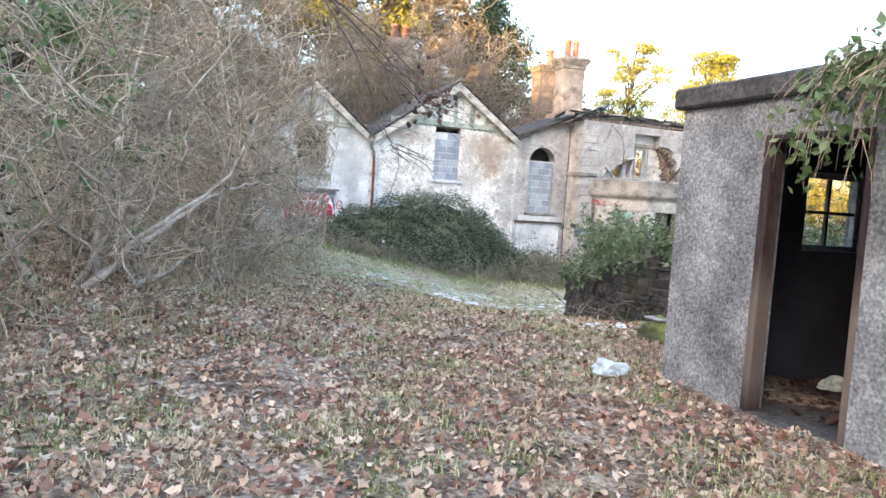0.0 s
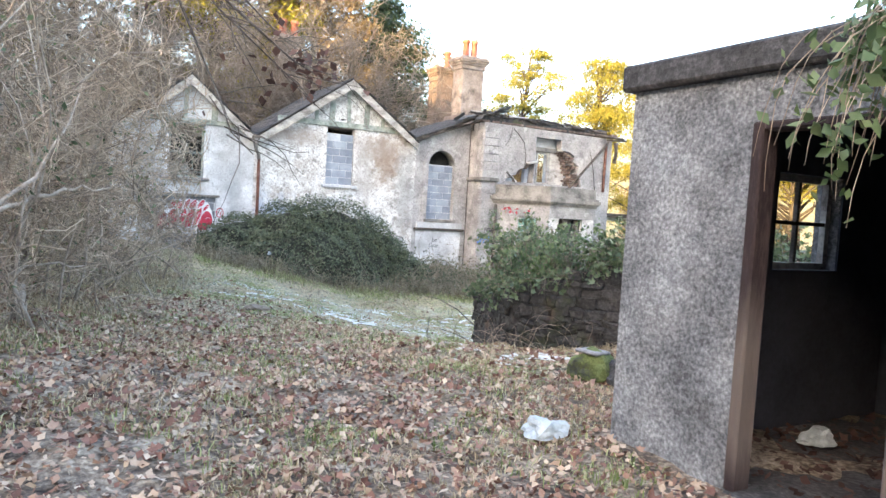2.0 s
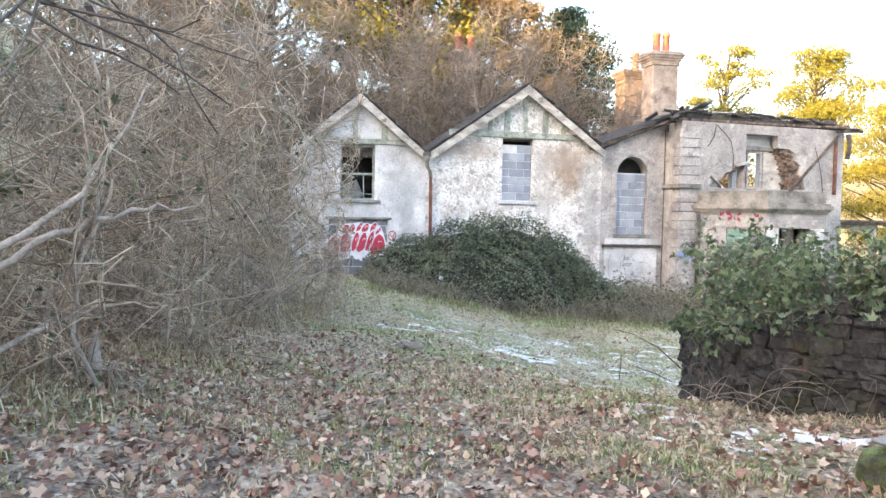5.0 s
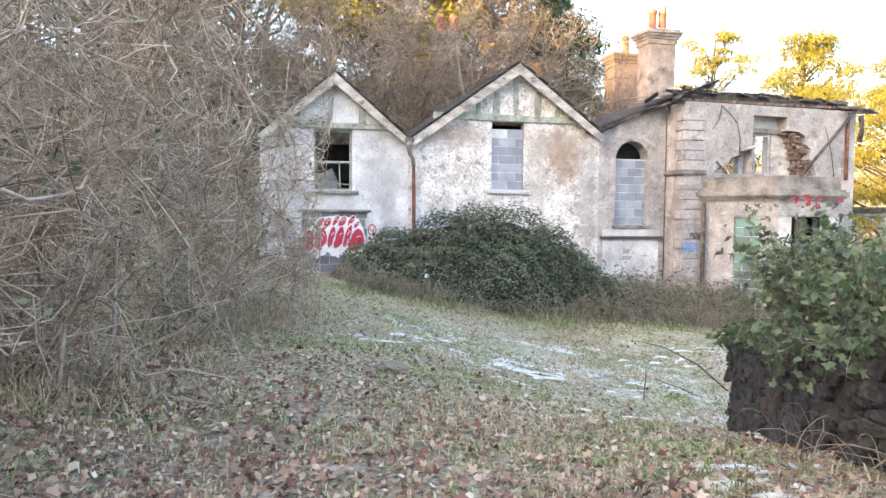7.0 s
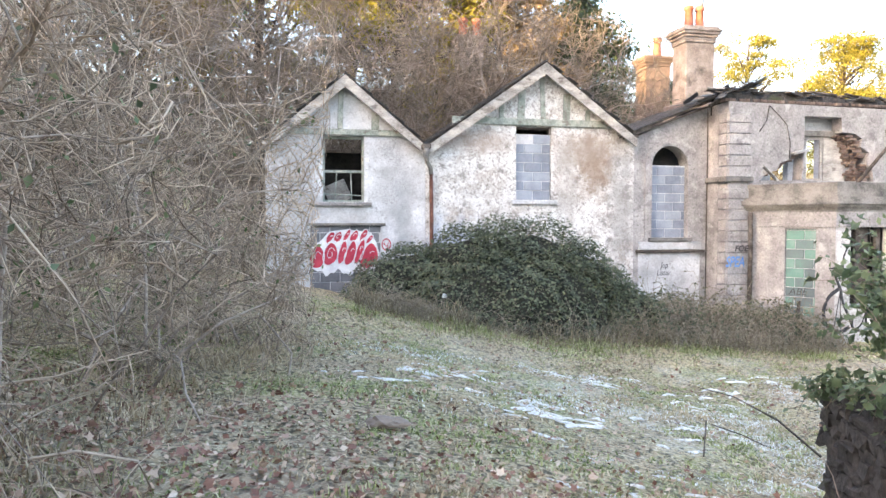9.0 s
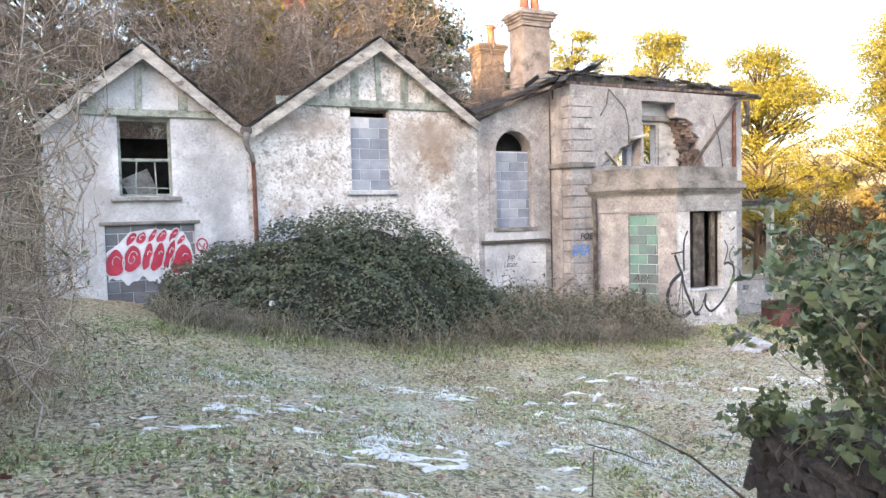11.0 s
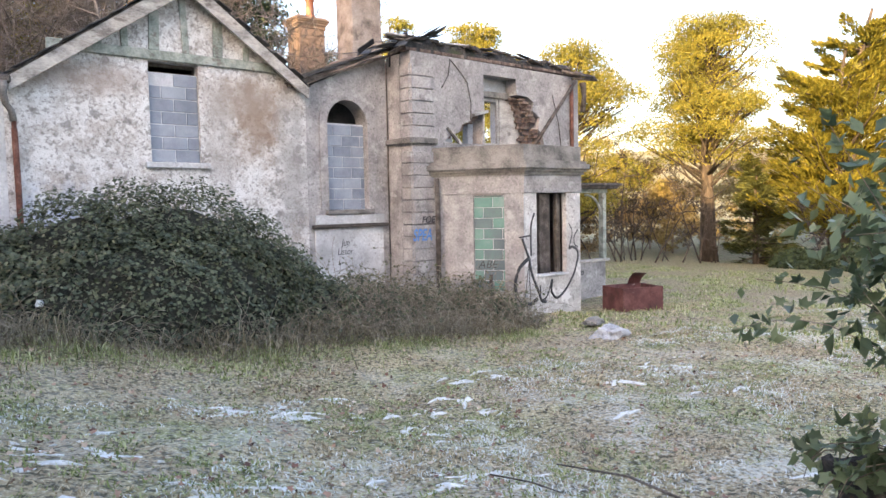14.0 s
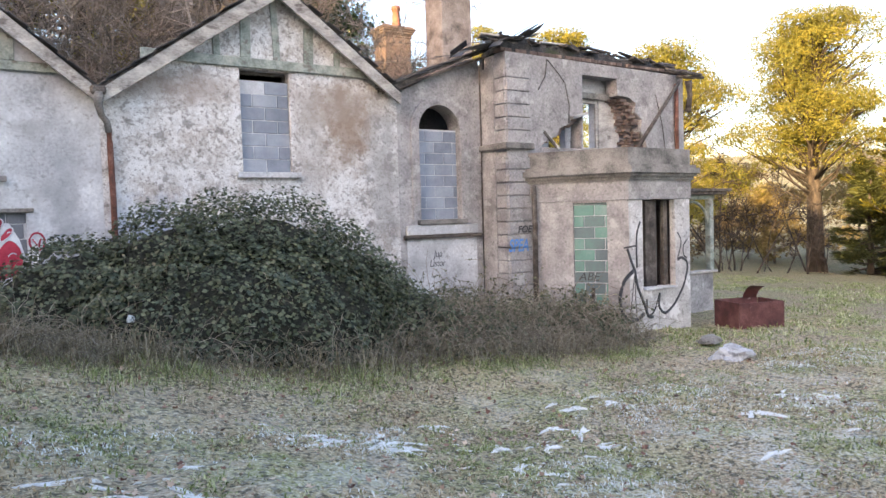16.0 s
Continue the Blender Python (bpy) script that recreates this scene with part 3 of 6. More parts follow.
gx, gy = steps(-6, 22, 0.14, 420), steps(-3, 26, 0.14, 420)
X, Y = np.meshgrid(gx, gy)
k = np.arange((len(gy) - 1) * len(gx)).reshape(len(gy) - 1, len(gx))[:, :-1].reshape(-1)
g = Geo().add(np.stack((X, Y, bumpy(X, Y)), -1), np.stack((k, k + 1, k + 1 + len(gx), k + len(gx)), 1))
ground_sheet = whole("ground", g, M["ground"], "leaf-strewn earth turning to thin frosted grass", "ground", "structure")
for p in ground_sheet.data.polygons:
    p.use_smooth = True


# ---- the house ----
F, W = 23.08, 22.30            # planes of the gabled front and of the wing's front
house = thing("house", (9.0, 26.0, -1.3), "derelict two-gabled rendered house with blocked windows and ruined wing", "house", kind="")


def lay_blocks(name, x0, x1, z0, z1, y, material, parent, label="", to=None, bed=0.225, run=0.45, skip=None, shift=0.0):
    """Concrete blocks with recessed mortar, filling an opening; to() maps (x, y, z) for a slanted wall."""
    wallg = Geo().span(x0, x1, y + 0.012, y + 0.1, z0, z1, 0.002)
    if to:
        wallg.v = [np.array([to(*p) for p in v]) for v in wallg.v]
    infill = part(name, wallg, M["mortar"], parent, label)
    z, row = z0, 0
    while z < z1 - 0.03:
        x = x0 - (run / 2 if row % 2 else 0) - shift
        while x < x1:
            a, b, top = max(x, x0), min(x + run, x1), min(z + bed, z1)
            if b - a > 0.04 and not (skip and skip((a + b) / 2, (z + top) / 2)):
                bg = Geo().span(a + 0.007, b - 0.007, y + rng.uniform(-0.004, 0.004), y + 0.08, z + 0.007, top - 0.007, 0.006)
                if to:
                    bg.v = [np.array([to(*p) for p in v]) for v in bg.v]
                part("block", bg, material, infill)
            x += run
        z += bed
        row += 1
    return infill


def barge(parent, foot, top, y0, y1, deep, name="bargeboard"):
    """A sloping board along a gable's edge."""
    (ax, az), (bx, bz) = foot, top
    d = np.array((bx - ax, bz - az))
    d /= np.linalg.norm(d)
    nrm = np.array((-d[1], d[0])) * (1 if d[0] > 0 else -1)
    pts = [(ax, az), (bx, bz), (bx, bz - deep / abs(d[0])), (ax + (0.02 if d[0] > 0 else -0.02), az - deep * 0.9)]
    g = slab(pts, [], y0, y1 - y0)
    return part(name, g, M["wood_grey"], parent, "grey flaking bargeboard")


# gabled walls
g1 = slab([(2.5, -1.2), (6.12, -1.2), (6.12, 3.3), (5.95, 3.32), (4.25, 4.66), (2.5, 3.32)], [rect(3.76, 4.70, 1.95, 3.45), rect(3.47, 5.08, -0.55, 1.41)], F, 0.4)
part("wall", g1, M["plaster_blue"], house, "cool white rendered gable wall, stained")
g2 = slab([(6.124, -1.4), (11.4, -1.4), (11.4, 3.55), (11.2, 3.62), (8.98, 5.14), (6.24, 3.32), (6.124, 3.3)], [rect(8.33, 9.22, 2.04, 3.80)], F, 0.4)
part("wall", g2, M["plaster"], house, "flaking white rendered gable wall with brown stains")
g3 = slab([(11.404, -1.5), (13.44, -1.5), (13.44, 4.46), (13.2, 4.42), (11.404, 3.6)], [arch(11.9, 12.9, 1.12, 2.93)], F + 0.04, 0.4)
part("wall", g3, M["plaster_grey"], house, "grey rendered wall with an arched opening")
# raised arch surround
ring = arch(11.72, 13.08, 1.12, 2.93, 18)
gs = slab(ring, [arch(11.9, 12.9, 1.121, 2.93, 18)], F - 0.0, 0.039)
part("arch_surround", gs, M["plaster_grey"], house)

# gable timbering: tie beam, studs, panels lie on the wall
for x0, x1, zb, zt, apex, studs in ((3.0, 5.72, 3.46, 3.6, (4.25, 4.6), (3.35, 4.16, 4.95)), (6.75, 10.8, 3.81, 3.98, (8.98, 5.1), (7.5, 7.95, 8.45, 8.98, 9.6, 10.15))):
    part("tie_beam", Geo().span(x0, x1, F - 0.06, F - 0.003, zb, zt, 0.012), M["wood_green"], house, "green-grey flaking tie beam")
    for i, s in enumerate(studs):
        run = (3.33, 4.66, 1.34 / 1.72) if x0 < 5 else (3.5, 5.14, 0.69)
        zs = apex[1] - abs(s - apex[0]) * run[2] - 0.06
        w = 0.06 if i % 2 else 0.09
        part("stud", Geo().cbox((s, F - 0.022, (zt + zs) / 2 + 0.002), (w * 2, 0.036, max(zs - zt, 0.1) - 0.006), 0, 0.008, 0, float(rng.uniform(-2.5, 2.5))), M["wood_green"], house)
barge(house, (2.42, 3.22), (4.25, 4.78), F - 0.28, F - 0.22, 0.21)
barge(house, (6.05, 3.26), (4.25, 4.78), F - 0.28, F - 0.22, 0.21)
barge(house, (6.14, 3.26), (8.98, 5.28), F - 0.29, F - 0.23, 0.23)
barge(house, (11.34, 3.55), (8.98, 5.28), F - 0.29, F - 0.23, 0.23)


def slate_slope(foot, top, y0, y1, name="roof"):
    """A slated slope that runs back from the front, as courses of slates on boards."""
    (ax, az), (bx, bz) = foot, top
    d = np.array((bx - ax, bz - az))
    length = np.linalg.norm(d)
    d /= length
    nrm = np.array((-d[1], d[0])) * (1 if d[0] > 0 else -1)
    g = slab([(ax, az), (bx, bz), (bx, bz - 0.05), (ax, az - 0.05)], [], y0, y1 - y0)
    roof = part(name, g, M["wood_dark"], house, "slated roof slope, mossy and worn")
    rows = int(length / 0.22)
    tilt = -math.degrees(math.atan2(d[1], d[0]))
    sg = Geo()
    for r in range(rows):
        c = np.array((ax, az)) + d * (r + 0.5) * length / rows + nrm * (0.02 + 0.006 * (r % 2))
        y = y0 - 0.03 - (0.12 if r % 2 else 0)
        while y < y1:
            if rng.random() > 0.06:
                sg.cbox((c[0], y + 0.12, c[1]), (0.3, 0.235, 0.012), 0, 0.003, 0, tilt + (4 if d[0] > 0 else -4) * 1.0)
            y += 0.245
    part("slating", sg, M["slate"], roof, "dark grey slates", "stuff")


slate_slope((2.36, 3.22), (4.25, 4.8), F - 0.2, F + 4.5)
slate_slope((6.08, 3.28), (4.25, 4.8), F - 0.2, F + 4.5)
slate_slope((6.1, 3.28), (8.98, 5.31), F - 0.21, F + 4.5)
slate_slope((11.36, 3.58), (8.98, 5.31), F - 0.21, F + 4.5)

# lean-to verge over the arched window: rotten boards and slates
part("verge_board", slab([(11.05, 3.54), (12.1, 3.93), (13.5, 4.45), (13.5, 4.5), (12.3, 4.06), (11.05, 3.6)], [], F - 0.12, 0.05), M["wood_dark"], house, "broken dark verge board")
slate_slope((11.0, 3.62), (13.9, 4.78), F - 0.14, F + 3.5)

# side and back walls close the shell
part("wall", Geo().span(2.5, 2.9, F + 0.402, F + 5.0, -1.2, 3.3, 0.01), M["plaster_blue"], house)
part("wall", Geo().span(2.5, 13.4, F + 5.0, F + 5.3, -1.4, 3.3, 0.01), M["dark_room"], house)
# added partitions and ceiling, coloured dark, keep light and sky out of the openings
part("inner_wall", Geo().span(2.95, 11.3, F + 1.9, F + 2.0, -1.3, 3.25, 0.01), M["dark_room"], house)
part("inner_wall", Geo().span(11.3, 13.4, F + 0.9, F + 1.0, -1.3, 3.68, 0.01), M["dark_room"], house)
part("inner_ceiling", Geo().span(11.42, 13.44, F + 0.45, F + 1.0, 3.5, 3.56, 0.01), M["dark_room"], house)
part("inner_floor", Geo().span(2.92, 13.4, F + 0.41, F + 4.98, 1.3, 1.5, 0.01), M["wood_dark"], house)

# first gable: upper sash window, blocked opening below
win = part("window", Geo().span(3.6, 4.86, F - 0.09, F + 0.05, 1.86, 1.945, 0.012), M["plaster_grey"], house, "open upper window with broken glazing bars")
part("window_frame", slab(rect(3.765, 4.695, 1.955, 3.445), [rect(3.81, 4.65, 2.0, 3.39)], F + 0.12, 0.07), M["wood_green"], win)
part("meeting_rail", Geo().span(3.81, 4.65, F + 0.125, F + 0.175, 2.62, 2.68, 0.008), M["wood_green"], win)
for x in (4.06, 4.41):
    part("glazing_bar", Geo().cbox((x, F + 0.15, 2.31), (0.025, 0.03, 0.62), 0, 0.004, 0, float(rng.uniform(-4, 4))), M["wood_green"], win)
part("glazing_bar", Geo().cbox((4.22, F + 0.15, 2.12), (0.84, 0.03, 0.025), 0, 0.004, 0, 2.0), M["wood_green"], win)
part("board", Geo().cbox((4.15, F + 0.9, 2.2), (0.55, 0.02, 0.5), 0, 0.004, 0, -24.0), M["wood_grey"], win, "fallen grey board inside the window")
part("lintel", Geo().span(3.38, 5.18, F - 0.035, F + 0.05, 1.413, 1.475, 0.01), M["stone"], house)
blk = lay_blocks("blocked_opening", 3.47, 5.08, -0.55, 1.41, F + 0.06, M["block_dark"], house, "opening closed with dark concrete blocks")
# graffiti: red bubble shapes on a white cloud
tagw = thing("graffiti", (4.3, F, 0.6), "red bubble-letter graffiti with white outline on blockwork", "graffiti")
cloud = slab([(3.5 + 1.52 * u, 0.34 + 0.06 * math.sin(u * 20) + 0.03 * math.sin(u * 51)) for u in np.linspace(0.0, 1.0, 44)] + [(5.05, 0.75), (4.98, 1.02), (4.86, 1.26), (4.3, 1.33), (3.9, 1.28), (3.7, 1.06), (3.48, 0.9)], [], F + 0.05, 0.001)
part("outline", cloud, M["spray_white"], tagw, "white outline")
def letter(cx, cz, rx, rz, shear, taper, spin):
    """A fat sprayed letter: a leaning drop with a white rim and an inner curl."""
    a = np.linspace(0, 2 * math.pi, 22, endpoint=False)
    at = lambda k, t: (cx + k * rx * np.cos(t) * (1 - taper * np.sin(t)) + shear * k * rz * np.sin(t), cz + k * rz * np.sin(t) * (1 + 0.06 * np.sin(3 * t + spin)))
    X, Z = at(1.0, a)
    part("letter", slab(list(zip(X.tolist(), Z.tolist())), [], F + 0.0475, 0.0015), M["spray_red"], tagw)
    t = np.linspace(0, 2 * math.pi, 23)
    X, Z = at(1.0, t)
    part("stroke", Geo().tube([(x, F + 0.046, z) for x, z in zip(X, Z)], 0.011, 4), M["spray_white"], tagw)
    t = np.linspace(0.4, 0.4 + spin, 14)
    X, Z = at(np.linspace(0.62, 0.15, 14), t)
    part("stroke", Geo().tube([(x, F + 0.046, z) for x, z in zip(X, Z)], 0.008, 4), M["spray_white"], tagw)
for row in ((3.62, 0.69, 0.17, 0.26, 0.1, 0.1, 3.4), (3.93, 0.77, 0.16, 0.26, 0.15, 0.2, 7.5), (4.2, 0.8, 0.09, 0.27, 0.22, 0.1, 2.0), (4.39, 0.79, 0.12, 0.28, 0.26, 0.3, 1.6), (4.6, 0.83, 0.09, 0.29, 0.3, 0.2, 2.2), (4.82, 0.73, 0.2, 0.29, 0.2, 0.35, 1.2),
            (3.92, 1.14, 0.08, 0.13, 0.5, -0.2, 1.5), (4.1, 1.16, 0.09, 0.12, 0.3, 0.2, 5.0), (4.3, 1.19, 0.06, 0.14, 0.5, 0.0, 1.4), (4.47, 1.18, 0.09, 0.13, 0.4, 0.2, 3.0), (4.68, 1.19, 0.07, 0.14, 0.5, -0.2, 1.3), (4.82, 1.1, 0.06, 0.1, 0.6, 0.0, 1.3)):
    letter(*row)
small = [(5.2 + 0.1 * math.cos(t), F - 0.001, 0.98 + 0.13 * math.sin(t)) for t in np.linspace(0, 6.2, 14)]
part("stroke", Geo().tube(small, 0.014, 4), M["spray_red"], tagw)
part("stroke", Geo().tube([(5.14, F - 0.001, 1.02), (5.2, F - 0.001, 0.93), (5.25, F - 0.001, 1.03), (5.22, F - 0.001, 0.9)], 0.012, 4), M["spray_red"], tagw)

# second gable: blocked window with a gap above
win2 = part("window", Geo().span(8.21, 9.36, F - 0.09, F + 0.05, 1.93, 2.035, 0.014), M["plaster_blue"], house, "blocked window with a stone sill")
lay_blocks("infill", 8.33, 9.22, 2.04, 3.62, F + 0.07, M["block"], win2, "grey concrete block infill", skip=lambda x, z: z > 3.5 and x < 8.85)
part("window_frame", slab(rect(8.335, 9.215, 3.3, 3.795), [rect(8.38, 9.17, 3.25, 3.74)], F + 0.19, 0.06), M["wood_dark"], win2)

# arched window: infill, sill, apron
win3 = part("window", Geo().span(11.83, 12.99, F - 0.07, F + 0.1, 1.02, 1.115, 0.014), M["stone"], house, "tall arched window closed with blocks, fanlight open")
lay_blocks("infill", 11.9, 12.9, 1.12, 2.95, F + 0.16, M["block"], win3, "grey concrete block infill")
part("apron", Geo().span(11.55, 13.28, F - 0.03, F + 0.036, 0.82, 1.015, 0.01), M["plaster_blue"], win3, "white painted band")
part("ledge", Geo().span(11.48, 13.34, F - 0.1, F + 0.036, 0.745, 0.815, 0.012), M["wood_dark"], win3, "dark projecting ledge")
part("panel", Geo().span(11.55, 13.26, F + 0.0, F + 0.036, -1.3, 0.742, 0.006), M["plaster_blue"], win3)

# rainwater pipe in the valley
pipe = part("downpipe", Geo().tube([(6.22, F - 0.16, 2.62), (6.24, F - 0.08, 2.45), (6.25, F - 0.08, 1.6), (6.25, F - 0.08, -0.9)], 0.045, 10), M["rust"], house, "rust-brown iron downpipe")
part("swan_neck", Geo().tube([(6.08, F - 0.3, 3.2), (6.08, F - 0.27, 3.0), (6.12, F - 0.22, 2.86), (6.2, F - 0.17, 2.76), (6.22, F - 0.16, 2.6)], [0.075, 0.06, 0.05, 0.05, 0.052], 10), M["stone"], pipe, "pale flaking pipe bend")
part("gutter", Geo().cbox((6.08, F - 0.05, 3.22), (0.22, 0.6, 0.14), 0, 0.03), M["wood_dark"], pipe)

# ---- the ruined wing ----
jag = [(14.38, 2.56), (15.58, 2.56), (15.62, 3.28), (15.3, 3.22), (15.22, 3.08), (14.95, 2.98), (14.86, 2.8), (14.62, 2.74)]
recess = [(15.63, 2.56), (17.72, 2.56), (17.66, 2.85), (17.5, 3.02), (17.56, 3.3), (17.3, 3.45), (17.34, 3.66), (17.1, 3.78), (16.74, 3.8), (16.72, 4.17), (15.64, 4.17)]
wing_front = slab([(13.5, -1.5), (19.05, -1.5), (19.05, 4.42), (13.5, 4.46)], [recess, jag], W, 0.35)
part("wall", wing_front, M["plaster_grey"], house, "grey-pink rendered upper wall, broken open to the brick")
part("wall", Geo().span(13.46, 13.85, W + 0.352, F + 0.036, -1.5, 4.44, 0.01), M["plaster_grey"], house)
part("wall", Geo().span(18.7, 19.04, W + 0.352, W + 1.2, -1.5, 4.4, 0.01).span(18.7, 19.04, W + 1.204, W + 6, -1.5, 2.2, 0.01), M["plaster_grey"], house)
# added slab shuts out sky light; its dark colour serves as room shade
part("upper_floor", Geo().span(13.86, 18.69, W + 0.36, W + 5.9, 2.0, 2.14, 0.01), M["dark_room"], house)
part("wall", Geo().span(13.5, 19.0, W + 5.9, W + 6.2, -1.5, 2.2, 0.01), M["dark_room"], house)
# inner wall behind the breach, with a window open to the trees
part("inner_wall", slab(rect(14.0, 18.68, 2.2, 4.2), [rect(16.0, 16.42, 2.62, 3.66), rect(15.0, 15.5, 2.5, 3.4)], W + 0.42, 0.18), M["plaster_blue"], house, "pale inner plaster behind the breach")
part("inner_frame", slab(rect(15.95, 16.47, 2.58, 3.72), [rect(16.01, 16.41, 2.64, 3.64)], W + 0.37, 0.045), M["wood_grey"], house)
part("board", Geo().span(16.5, 17.15, W + 0.36, W + 0.4, 2.58, 3.75, 0.006), M["wood_grey"], house, "grey boarding in the breach")
part("lintel", Geo().span(15.6, 16.8, W + 0.28, W + 0.4, 3.72, 3.86, 0.01), M["stone"], house)
# torn brickwork along the broken edge
zz = 2.58
while zz < 3.75:
    u = (zz - 2.58) / 1.17
    edge = 17.66 - 0.28 * u - 0.3 * max(0, u - 0.75) * 3
    for k in range(3):
        if rng.random() > 0.12:
            bx = edge - 0.12 * k - 0.1 + rng.uniform(-0.05, 0.05) - (0.06 if int(zz * 13) % 2 else 0)
            part("brick", Geo().cbox((bx, W + 0.12 + 0.1 * k, zz + 0.03), (0.21, 0.1, 0.062), float(rng.uniform(-10, 10)), 0.006), M["brick"], house)
    zz += 0.074
for k in range(9):
    part("brick", Geo().cbox((14.6 + 0.11 * k + rng.uniform(-0.04, 0.04), W + 0.16, 2.7 + 0.068 * k * 0.9), (0.2, 0.1, 0.062), float(rng.uniform(-15, 15)), 0.006), M["brick"], house)
part("lath", Geo().cbox((14.62, W - 0.06, 2.72), (0.5, 0.03, 0.06), 8, 0.005, 0, 38), M["wood_dark"], house)
part("lath", Geo().cbox((14.74, W - 0.03, 2.68), (0.4, 0.02, 0.05), -6, 0.005, 0, 44), M["wood_grey"], house)
part("board", Geo().cbox((15.5, W - 0.02, 3.27), (0.5, 0.12, 0.07), 4, 0.01, 0, -14), M["wood_grey"], house)
part("strut", Geo().tube([(16.95, W - 0.25, 2.45), (17.7, W - 0.2, 3.2), (18.75, W - 0.16, 4.28)], [0.05, 0.045, 0.045], 7), M["wood_dark"], house, "fallen leaning strut")
part("downpipe", Geo().tube([(18.72, W - 0.06, 4.2), (18.72, W - 0.06, 2.45)], 0.05, 8), M["rust"], house, "rust-red iron downpipe")
for x0, z0, x1, z1 in ((14.6, 4.4, 14.35, 3.75), (14.62, 4.38, 15.1, 3.95), (15.1, 3.95, 15.2, 3.1), (18.0, 3.9, 18.35, 2.5)):
    part("cable", Geo().tube([(x0, W - 0.03, z0), ((x0 + x1) / 2 + 0.06, W - 0.03, (z0 + z1) / 2 - 0.04), (x1, W - 0.02, z1)], 0.011, 5), M["wood_dark"], house)

# quoins and string course
for i in range(22):
    z0 = -1.35 + i * 0.265
    if z0 + 0.25 > 4.42 or 2.36 < z0 + 0.13 < 2.66:
        continue
    for nm, c, s in (("quoin", (13.80, W - 0.012, z0 + 0.125), (0.62, 0.05, 0.25)), ("quoin", (13.485, W + 0.17, z0 + 0.125), (0.06, 0.34, 0.25))):
        part(nm, Geo().cbox(c, s, 0, 0.016), M["plaster_grey"], house)
part("string_course", Geo().span(13.4, 14.16, W - 0.1, W - 0.002, 2.5, 2.63, 0.02).span(13.38, 13.458, W - 0.1, F + 0.03, 2.5, 2.63, 0.02), M["stone"], house, "projecting string course")
part("cable", Geo().tube([(13.42, F - 0.02, 4.3), (13.43, F - 0.02, 2.7), (13.41, F - 0.03, 2.0), (13.42, F - 0.02, 0.6)], 0.012, 5), M["wood_dark"], house)

# broken roof edge of the wing
for i in range(60):
    x = 13.45 + i * 0.098
    if rng.random() < 0.88:
        part("brick", Geo().cbox((x, W + 0.14, 4.5), (0.094, 0.26, 0.07), float(rng.uniform(-4, 4)), 0.006), M["brick"], house)
    if rng.random() < 0.62:
        part("brick", Geo().cbox((x + 0.04, W + 0.18, 4.572), (0.094, 0.25, 0.068), float(rng.uniform(-10, 10)), 0.006), M["brick"], house)
n = 90
xs = np.linspace(13.42, 18.8, n)
top = 4.76 + 0.06 * np.sin(xs * 5.1) + 0.03 * np.sin(xs * 17) + rng.normal(0, 0.02, n) - 0.012 * (xs - 13.4)
V = np.concatenate([np.stack((xs, np.full(n, W + yy), zz), 1) for yy, zz in ((0.03, np.full(n, 4.46)), (0.05, top - 0.05), (0.3, top + 0.02), (0.62, top - 0.04), (0.65, np.full(n, 4.2)))])
k = (np.arange(4)[:, None] * n + np.arange(n - 1)).reshape(-1)
part("wall_head", Geo().add(V, np.stack((k, k + 1, k + 1 + n, k + n), 1)), M["rubble"], house, "ragged dark rubble wall head")
for i in range(85):
    x = rng.uniform(13.3, 18.7)
    part("roof_timber", Geo().cbox((x, W + rng.uniform(-0.02, 0.5), 4.72 - 0.012 * (x - 13.4) + rng.uniform(-0.06, 0.07)), (rng.uniform(0.2, 0.8), rng.uniform(0.05, 0.16), rng.uniform(0.015, 0.05)), float(rng.uniform(-25, 25)), 0.006, float(rng.uniform(-12, 12)), float(rng.uniform(-5, 5))),
         M["wood_dark"] if rng.random() < 0.93 else M["wood_grey"], house)
for i in range(26):
    x = rng.uniform(12.8, 14.4)
    part("slate", Geo().cbox((x, W + rng.uniform(-0.1, 1.2), 4.5 + 0.28 * (x - 12.8) + rng.uniform(-0.05, 0.1)), (0.42, 0.26, 0.015), float(rng.uniform(-40, 40)), 0.003, float(rng.uniform(-16, 16)), float(rng.uniform(-35, -5))), M["slate"], house)
part("rafter", Geo().tube([(13.1, W + 0.2, 4.35), (13.9, W + 0.3, 4.82), (14.5, W + 0.35, 4.74)], 0.05, 6), M["wood_dark"], house)
part("rafter", Geo().tube([(18.3, W - 0.1, 4.5), (19.35, W - 0.3, 4.42)], 0.045, 6), M["wood_dark"], house)
part("rafter", Geo().tube([(18.7, W - 0.1, 4.36), (19.5, W - 0.25, 4.38)], 0.04, 6), M["wood_dark"], house)
part("gutter_end", Geo().tube([(19.12, W - 0.1, 4.3), (19.18, W - 0.1, 3.95), (19.1, W - 0.1, 3.55)], [0.09, 0.06, 0.08], 7), M["wood_dark"], house)

# canted bay with parapet, cornice and frieze
A, B, C, D = (14.06, W), (15.1, 20.58), (16.96, 20.58), (18.0, W)
def face_map(p, q):
    d = np.array((q[0] - p[0], q[1] - p[1]))
    L = np.linalg.norm(d)
    d /= L
    inward = np.array((-d[1], d[0]))
    return L, lambda x, y, z: (p[0] + d[0] * x + inward[0] * y, p[1] + d[1] * x + inward[1] * y, z)
La, to_a = face_map(A, B)
Lb, to_b = face_map(B, C)
Lc, to_c = face_map(C, D)
bay = part("bay", slab(rect(0, La, -1.5, 1.4), [rect(0.45 * La, 0.79 * La, -0.7, 1.36)], 0, 0.3, to_a), M["plaster_grey"], house, "canted ground-floor bay with peeling render")
